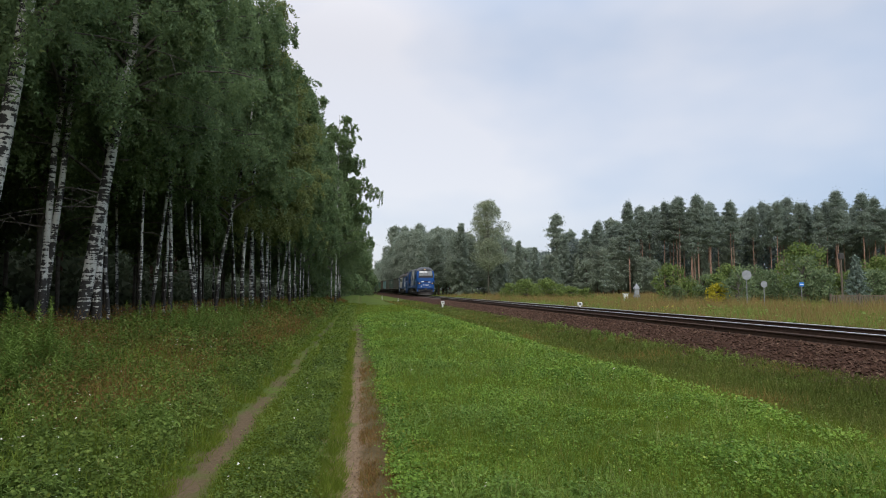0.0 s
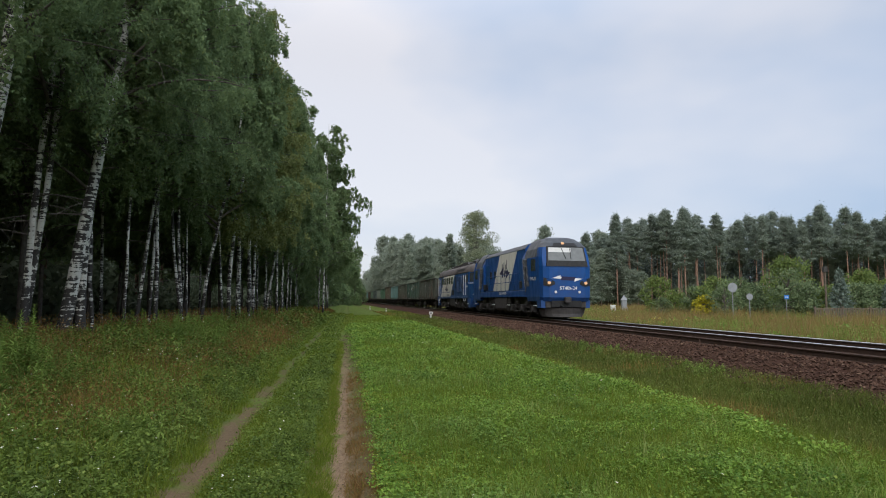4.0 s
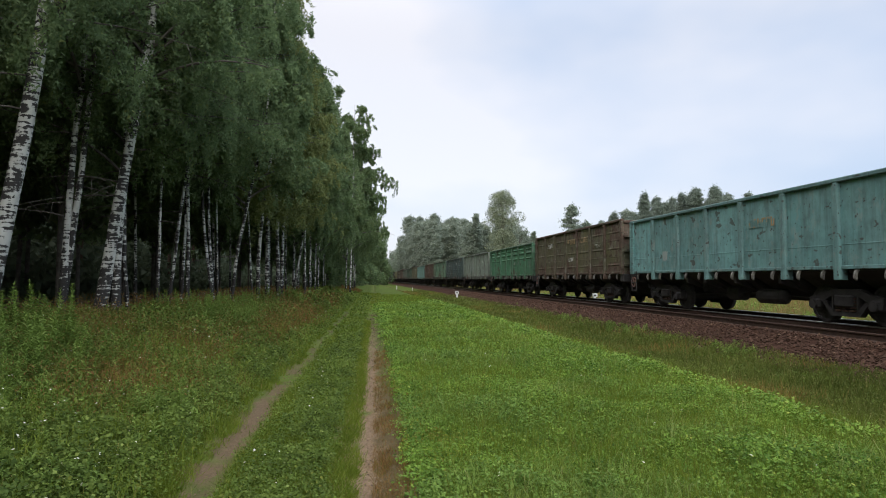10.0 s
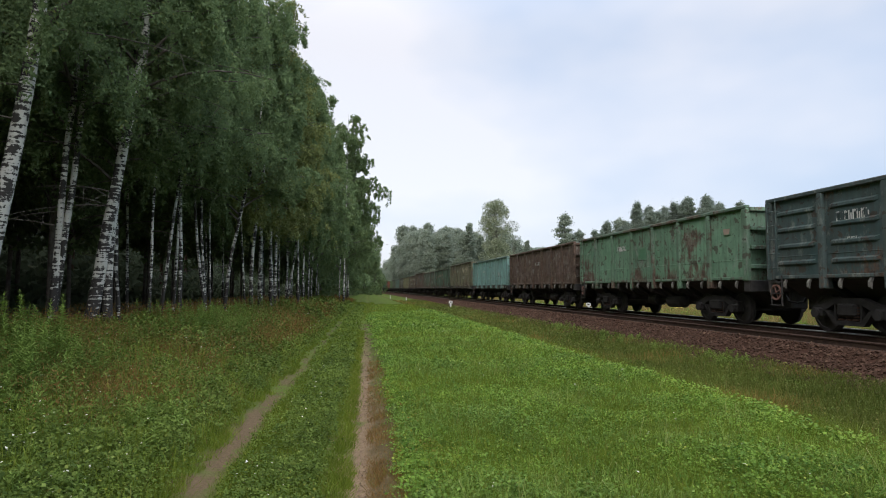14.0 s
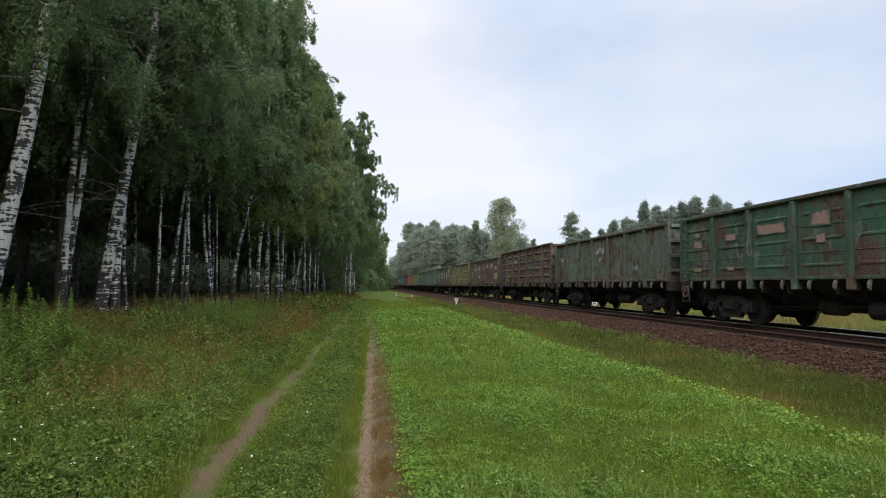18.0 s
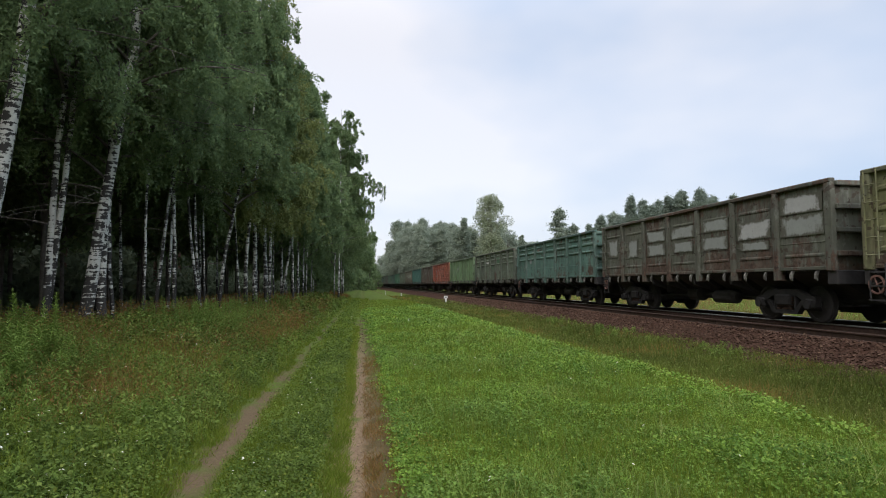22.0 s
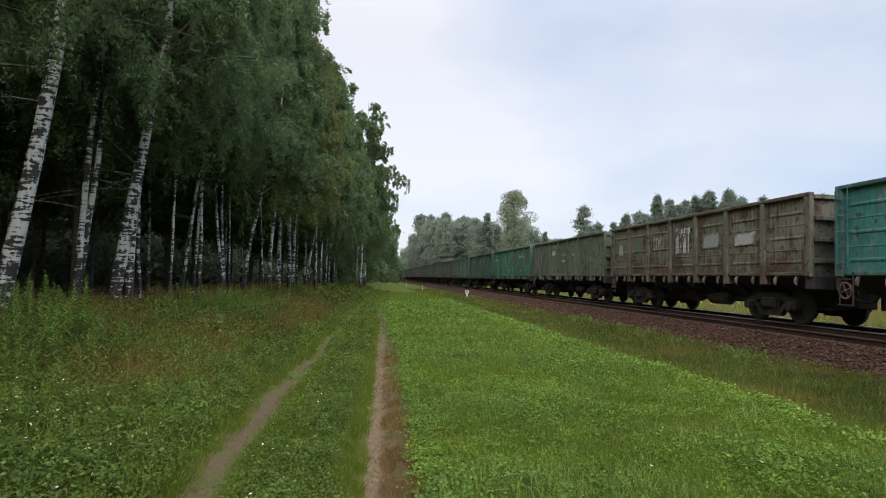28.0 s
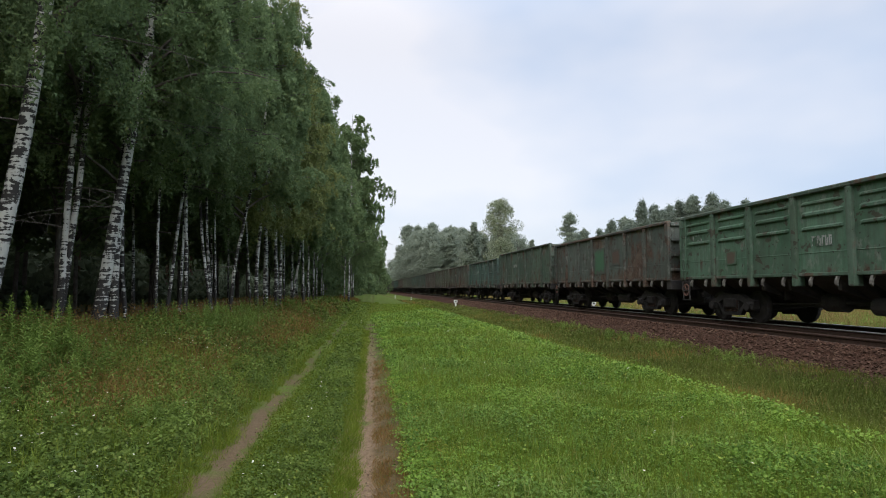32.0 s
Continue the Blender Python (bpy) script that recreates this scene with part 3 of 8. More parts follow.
def build_ballast():
    """Loose stones of the bed, joined; thicker where the camera stands near."""
    rng = np.random.default_rng(11)
    base = np.array([(1, 0, 0), (-1, 0, 0), (0, 1, 0), (0, -1, 0), (0, 0, 1), (0, 0, -1)], float)
    tri = np.array([(0, 2, 4), (2, 1, 4), (1, 3, 4), (3, 0, 4), (2, 0, 5), (1, 2, 5), (3, 1, 5), (0, 3, 5)])
    n = 34000
    s = 6 + 60 * rng.random(n) ** 1.9
    d = np.where(rng.random(n) < 0.8, rng.uniform(1.4, 4.3, n), rng.uniform(-3.8, 1.5, n))
    size = rng.uniform(0.025, 0.055, n) * np.interp(s, [6, 20, 66], [0.9, 1.1, 1.9])
    x = LINE_X - s * SA - d * CA
    y = s * CA - d * SA
    z = ground_z(x, y) + size * 0.35
    ang = rng.uniform(0, 6.28, n)
    shape = base[None] * (1 + rng.normal(0, 0.22, (n, 6, 1))) * np.stack([np.ones(n), rng.uniform(0.6, 1, n), rng.uniform(0.5, 0.9, n)], 1)[:, None, :]
    shape += rng.normal(0, 0.12, shape.shape)
    c, k = np.cos(ang)[:, None], np.sin(ang)[:, None]
    px, py = shape[..., 0] * c - shape[..., 1] * k, shape[..., 0] * k + shape[..., 1] * c
    tilt = rng.uniform(-0.6, 0.6, n)[:, None]
    pz = shape[..., 2] * np.cos(tilt) + px * np.sin(tilt)
    v = np.stack([px, py, pz], -1) * size[:, None, None] + np.stack([x, y, z], -1)[:, None, :]
    me = bpy.data.meshes.new("ballast")
    me.from_pydata(v.reshape(-1, 3).tolist(), [], (tri[None] + 6 * np.arange(n)[:, None, None]).reshape(-1, 3).tolist())
    me.materials.append(M["stone"])
    tagged(new("ballast", me), "reddish brown crushed-stone ballast beside the rails", "ballast", kind="stuff")


build_track()
build_ballast()


# ---- train ----
PITCH = 13.92          # a wagon, from coupler to coupler
LOCO = 17.55


def wheelset(name, parent, x, r, mat_face):
    g = Geo()
    for y in (-0.79, 0.79):
        g.disc(0, y, 0, 0, r, "y", 0.065, 18)
        g.disc(0, y * 0.96, 0, 0, r + 0.025, "y", 0.02, 18)
        g.disc(0, y * 1.07, 0, r * 0.8, r * 0.96, "y", 0.03, 18)
        g.disc(0, y * 1.09, 0, 0, 0.13, "y", 0.07, 12)
        for k in range(3):
            a = k * 2.094
            g.box(math.cos(a) * 0.24 - 0.03, math.cos(a) * 0.24 + 0.03, y * 1.08 - 0.02, y * 1.08 + 0.02, math.sin(a) * 0.24 - 0.03, math.sin(a) * 0.24 + 0.03)
    g.tube([(0, -0.8, 0), (0, 0.8, 0)], 0.085, 10)
    return part(name, g, mat_face, parent, at=pose(x, 0, r))


def bogie(parent, x):
    """A two-axle cast bogie with coil springs."""
    b = Geo().box(-0.28, 0.28, -1.2, 1.2, 0.42, 0.72, 0.04)
    for y in (-0.98, 0.98):
        b.box(-0.2, 0.2, y - 0.12, y + 0.12, 0.25, 0.34, 0.02)
    b.box(-0.5, 0.5, -0.55, 0.55, 0.3, 0.62, 0.05).box(-1.0, 1.0, -0.9, -0.78, 0.3, 0.38).box(-1.0, 1.0, 0.78, 0.9, 0.3, 0.38)
    bg = part("bogie", b, M["bogie_steel"], parent, "cast steel two-axle bogie", at=pose(x, 0, 0))
    for y in (-1.04, 1.04):
        g = Geo()
        top = [(-1.12, 0.52), (-1.12, 0.66), (-0.78, 0.72), (-0.42, 0.86), (0.42, 0.86), (0.78, 0.72), (1.12, 0.66), (1.12, 0.52), (0.72, 0.54), (0.40, 0.70), (-0.40, 0.70), (-0.72, 0.54)]
        low = [(-0.74, 0.56), (-0.60, 0.56), (-0.36, 0.30), (0.36, 0.30), (0.60, 0.56), (0.74, 0.56), (0.44, 0.2), (-0.44, 0.2)]
        g.prism(top, y - 0.09, y + 0.09, "y")
        g.prism(low, y - 0.08, y + 0.08, "y")
        for sx in (-0.40, 0.36):
            g.box(sx, sx + 0.05, y - 0.09, y + 0.09, 0.3, 0.72)
        part("side_frame", g, M["bogie_steel"], bg)
        sp = Geo()
        for sx in (-0.22, 0.0, 0.22):
            for i in range(5):
                sp.disc(sx, y * 1.02, 0.34 + i * 0.072, 0.045, 0.095, "z", 0.02, 8)
        part("spring_nest", sp, M["rust_steel"], bg, kind="stuff")
        for ax in (-0.925, 0.925):
            part("axle_box", Geo().box(ax - 0.17, ax + 0.17, y - 0.14, y + 0.14, 0.36, 0.62, 0.05).disc(ax, y * 1.16, 0.475, 0, 0.12, "y", 0.03, 14), M["bogie_steel"], bg)
    for ax in (-0.925, 0.925):
        wheelset("wheelset", bg, ax, 0.475, M["steel_dark"])
    return bg


def coupler(parent, x, way):
    g = Geo().box(min(x - way * 0.62, x), max(x - way * 0.62, x), -0.09, 0.09, 0.97, 1.15, 0.02)
    g.box(min(x - way * 0.2, x + way * 0.02), max(x - way * 0.2, x + way * 0.02), -0.2, 0.16, 0.9, 1.22, 0.04)
    part("coupler", g, M["steel_dark"], parent)
    h = Geo().tube([(x - way * 0.5, -0.35, 1.0), (x - way * 0.3, -0.36, 0.72), (x, -0.3, 0.68)], 0.03, 6)
    part("air_hose", h, M["black_rubber"], parent)


HALF = 6.53


def pressed_sheet(x0, x1, z0, z1, side, ribs):
    """A steel side sheet, 35 mm thick at its flanges, with ribs pressed out of it: height, half width, depth, rounded off at the ends or not."""
    xs = [x0, x0 + 0.15, x0 + 0.26, x0 + 0.42, x1 - 0.42, x1 - 0.26, x1 - 0.15, x1]
    full = [0.0, 0.0, 0.8, 1.0, 1.0, 0.8, 0.0, 0.0]
    rows = [(z0, 0.0, False), (z1, 0.0, False)]
    for z, half, deep, lens in ribs:
        rows += [(z - half, 0.0, lens), (z - half * 0.4, deep, lens), (z + half * 0.4, deep, lens), (z + half, 0.0, lens)]
    rows.sort()
    g = Geo()
    nx, nz = len(xs), len(rows)
    for base in (1.475, 1.44):
        for z, deep, lens in rows:
            g.v += [(x, side * (base + (deep * (q if lens else 1.0) if base > 1.45 else 0.0)), z) for x, q in zip(xs, full)]
    m = nx * nz
    for j in range(nz - 1):
        for i in range(nx - 1):
            a = j * nx + i
            g.f += [(a, a + 1, a + nx + 1, a + nx), (m + a, m + a + nx, m + a + nx + 1, m + a + 1)]
    for j in range(nz - 1):
        for i in (0, nx - 1):
            a = j * nx + i
            g.f.append((a, a + nx, m + a + nx, m + a))
    for i in range(nx - 1):
        for j in (0, nz - 1):
            a = j * nx + i
            g.f.append((a, a + 1, m + a + 1, m + a))
    return g


def gondola(kind, top):
    """An open goods wagon for coal: ribbed steel sides, bottom hatches, two bogies. kind: flat, seamed or pressed panels."""
    w = thing("gondola_wagon", "open steel gondola wagon", "goods wagon", "wagons of the train")
    paint, dark = M["wagon_paint"], M["steel_dark"]
    low = 1.42
    bays = np.linspace(-HALF + 0.1, HALF - 0.1, 8)
    for side in (-1, 1):
        def ybox(g, x0, x1, a, b, z0, z1, c=0.0):
            """A box whose distance from the middle runs from a to b."""
            return g.box(x0, x1, min(side * a, side * b), max(side * a, side * b), z0, z1, c)
        for i in range(7):
            x0, x1 = bays[i] + 0.07, bays[i + 1] - 0.07
            hgt = top - 0.1 - low
            lens, ridges = [], [(0.25, 0.012, 0.008)]
            if kind == "pressed":
                lens = [(0.56, 0.06, 0.05), (0.74, 0.075, 0.055), (0.88, 0.05, 0.045)]
            elif kind == "seamed":
                ridges = [(f, 0.016, 0.01) for f in (0.3, 0.64)]
                lens = [(0.8, 0.05, 0.022), (0.47, 0.05, 0.02), (0.14, 0.05, 0.018)]
            elif kind == "ribbed":
                lens = [(f, 0.075, 0.05) for f in (0.16, 0.38, 0.6, 0.82)]
            part("side_panel", pressed_sheet(x0, x1, low, top - 0.1, side, [(low + hgt * f, b, d, False) for f, b, d in ridges] + [(low + hgt * f, b, d, True) for f, b, d in lens]), paint, w)
        for i, x in enumerate(bays):
            end = i in (0, 7)
            g = Geo()
            ybox(g, x - (0.12 if end else 0.09), x + (0.12 if end else 0.09), 1.43, 1.565, low - (0.12 if end else 0.34), top - 0.1, 0.018)
            if not end:
                g.prism([(side * 1.30, low - 0.34), (side * 1.56, low - 0.34), (side * 1.56, low - 0.08), (side * 1.30, low - 0.02)], x - 0.06, x + 0.06, "x")
            part("corner_post" if end else "side_post", g, paint, w)
        part("top_rail", ybox(Geo(), -HALF, HALF, 1.41, 1.57, top - 0.11, top, 0.02), paint, w)
        part("side_sill", ybox(Geo(), -HALF + 0.02, HALF - 0.02, 1.38, 1.50, low - 0.09, low, 0.012), paint, w)
        for i in range(7):
            xm = (bays[i] + bays[i + 1]) / 2
            g = Geo()
            for o in (-0.42, 0.42):
                g.prism([(side * 1.40, low - 0.08), (side * 1.47, low - 0.08), (side * 1.53, low - 0.2), (side * 1.53, low - 0.3), (side * 1.48, low - 0.35), (side * 1.46, low - 0.2)], xm + o - 0.032, xm + o + 0.032, "x")
            g.box(xm - 0.42, xm + 0.42, min(side * 1.37, side * 1.4), max(side * 1.37, side * 1.4), low - 0.13, low - 0.1)
            if side < 0:
                part("hatch_latch", g, M["latch"], w)
            g = Geo().prism([(side * 1.42, low - 0.11), (side * 1.38, low - 0.15), (side * 0.3, low - 0.8), (side * 0.3, low - 0.36)], xm - 0.72, xm + 0.72, "x")
            if side < 0:
                part("bottom_hatch", g, dark, w)
    for end in (-1, 1):
        xa, xb = sorted((end * (HALF - 0.08), end * (HALF - 0.03)))
        g = Geo().box(xa, xb, -1.44, 1.44, low - 0.1, top - 0.1)
        part("end_wall", g, paint, w)
        for z in np.linspace(low + 0.3, top - 0.12, 4):
            xa, xb = sorted((end * (HALF - 0.04), end * (HALF + 0.09)))
            part("end_beam", Geo().box(xa, xb, -1.46, 1.46, z - 0.07, z + 0.05, 0.015), paint, w)
        for y in (-0.62, 0.62):
            xa, xb = sorted((end * (HALF - 0.04), end * (HALF + 0.07)))
            part("end_post", Geo().box(xa, xb, y - 0.07, y + 0.07, low - 0.1, top - 0.12, 0.012), paint, w)
        xa, xb = sorted((end * (HALF - 0.25), end * (HALF + 0.06)))
        part("headstock", Geo().box(xa, xb, -1.5, 1.5, 0.98, low - 0.1, 0.02), dark, w)
        coupler(w, end * PITCH / 2, end)
        bogie(w, end * 4.325)
    # steps and ladder at one corner of each side, the hand-brake wheel at an end
    for side in (-1, 1):
        x = -side * -(HALF - 0.32)
        g = Geo()
        for o in (-0.2, 0.2):
            g.tube([(x + o, side * 1.53, 0.62), (x + o, side * 1.53, low)], 0.02, 6)
        for z in (0.64, 0.95, 1.25):
            g.box(x - 0.22, x + 0.22, side * 1.53 - 0.03, side * 1.53 + 0.03, z - 0.015, z + 0.015)
        part("step_ladder", g, dark, w)
        g = Geo()
        for z in np.arange(low + 0.2, top, 0.38):
            g.tube([(x - 0.2, side * 1.5, z), (x - 0.2, side * 1.6, z), (x + 0.12, side * 1.6, z), (x + 0.12, side * 1.5, z)], 0.014, 5)
        for o in (-0.2, 0.12):
            g.tube([(x + o, side * 1.6, low + 0.1), (x + o, side * 1.6, top - 0.05)], 0.014, 5)
        part("corner_ladder", g, paint, w)
    g = Geo().disc(-HALF + 0.28, -1.52, 0.98, 0.17, 0.21, "y", 0.02, 20)
    for k in range(2):
        a = k * 1.571 + 0.4
        dx, dz = 0.18 * math.cos(a), 0.18 * math.sin(a)
        g.tube([(-HALF + 0.28 - dx, -1.52, 0.98 - dz), (-HALF + 0.28 + dx, -1.52, 0.98 + dz)], 0.015, 5)
    part("brake_wheel", g, M["brake_red"], w, "reddish hand-brake wheel")
    part("centre_sill", Geo().box(-HALF - 0.1, HALF + 0.1, -0.28, 0.28, 0.5, low - 0.02, 0.03), dark, w)
    part("floor", Geo().box(-HALF + 0.05, HALF - 0.05, -1.43, 1.43, low - 0.06, low), dark, w)
    part("brake_cylinder", Geo().tube([(-0.9, -0.6, 0.66), (-0.3, -0.6, 0.66)], 0.24, 14).tube([(-0.3, -0.6, 0.66), (0.5, -0.6, 0.66)], 0.05, 8), dark, w)
    part("air_tank", Geo().tube([(0.7, -0.75, 0.6), (0.78, -0.75, 0.6), (1.75, -0.75, 0.6), (1.83, -0.75, 0.6)], [0.12, 0.22, 0.22, 0.12], 14), dark, w)
    for x in (-2.5, -1.4, 0.3, 2.3):
        part("cross_bearer", Geo().prism([(-1.36, low - 0.03), (-1.3, 0.98), (-0.3, 0.68), (0.3, 0.68), (1.3, 0.98), (1.36, low - 0.03)], x - 0.06, x + 0.06, "x"), dark, w)
    part("brake_rod", Geo().tube([(-4.0, -0.75, 0.55), (-1.0, -0.7, 0.62)], 0.025, 6), dark, w)
    part("brake_rod", Geo().tube([(1.9, -0.7, 0.62), (4.0, -0.75, 0.55)], 0.025, 6), dark, w)
    part("brake_lever", Geo().box(-2.2, -1.05, -0.62, -0.56, 0.84, 0.92).box(-2.2, -2.12, -0.9, -0.3, 0.7, 0.98).tube([(-2.2, -0.6, 0.86), (-4.2, -0.5, 0.72)], 0.03, 6), dark, w)
    return w


M["latch"] = plain("latch", (0.06, 0.054, 0.046), (0.26, 0.25, 0.215), 2.5, 0.7, bump=0.2)
M["brake_red"] = plain("brake_red", (0.14, 0.075, 0.06), (0.24, 0.13, 0.1), 6, 0.7, bump=0.1)


def worn_mark(name, col, ragged=False):
    """Paint of a marking, flaked off here and there down to the wagon's own colour."""
    k = Mat(name, 0.75)
    v = k.coord()
    own = k.mix(0.4, k.info("Color"), (0.08, 0.06, 0.05))
    n = k.math("ADD", k.math("MULTIPLY", k.noise(v, 3.2, 5, 0.65), 0.7), k.math("MULTIPLY", k.noise(k.stretch(v, 6, 6, 1.2), 2.0, 3), 0.3))
    if ragged:
        # a patch of old paint has no straight border
        g = k.n.new("ShaderNodeSeparateXYZ")
        k.put(g.inputs[0], k.coord("Generated"))
        u, w = (k.math("SUBTRACT", 0.5, k.math("ABSOLUTE", k.math("SUBTRACT", g.outputs[q], 0.5))) for q in (0, 2))
        n = k.math("ADD", n, k.ramp(k.math("MINIMUM", u, w), 0.0, 0.22, 0.12, -0.15))
    k.colour(k.mix(k.ramp(n, 0.44, 0.58, 0.25, 1.0) if ragged else k.ramp(n, 0.5, 0.54), k.mix(k.noise(v, 9), tuple(c * 0.7 for c in col), col), own))
    return k.m


for tint, col in (("white", (0.62, 0.62, 0.58)), ("pale", (0.42, 0.44, 0.40)), ("ochre", (0.42, 0.3, 0.16)), ("pink", (0.48, 0.3, 0.25)), ("green", (0.07, 0.2, 0.1)), ("rust", (0.14, 0.085, 0.062)), ("black", (0.02, 0.03, 0.026)), ("blue", (0.05, 0.12, 0.25)), ("cream", (0.55, 0.5, 0.36))):
    M["mark_" + tint] = worn_mark("mark_" + tint, col)
    M["patch_" + tint] = worn_mark("patch_" + tint, col, True)


def lettering(n, x, z, w, h, seed):
    """A line of unreadable writing: n small bars."""
    rng = random.Random(seed)
    g = Geo()
    step = w / n
    for i in range(n):
        a = x - w / 2 + i * step
        u = rng.random()
        g.box(a + step * 0.1, a + step * 0.32, -1.502, -1.49, z - h / 2, z + h / 2)
        if u < 0.75:
            g.box(a + step * 0.34, a + step * 0.82, -1.502, -1.49, z + h * 0.3, z + h / 2)
        if u > 0.3:
            g.box(a + step * 0.34, a + step * 0.82, -1.502, -1.49, z - h / 2, z - h * 0.32)
        if u > 0.5:
            g.box(a + step * 0.62, a + step * 0.82, -1.502, -1.49, z - h / 2, z + h * 0.25)
    return g


BAY = 2 * (HALF - 0.1) / 7


def bay_x(b):
    """The middle of a bay; bay 0 leads."""
    return HALF - 0.1 - BAY * (b + 0.5)


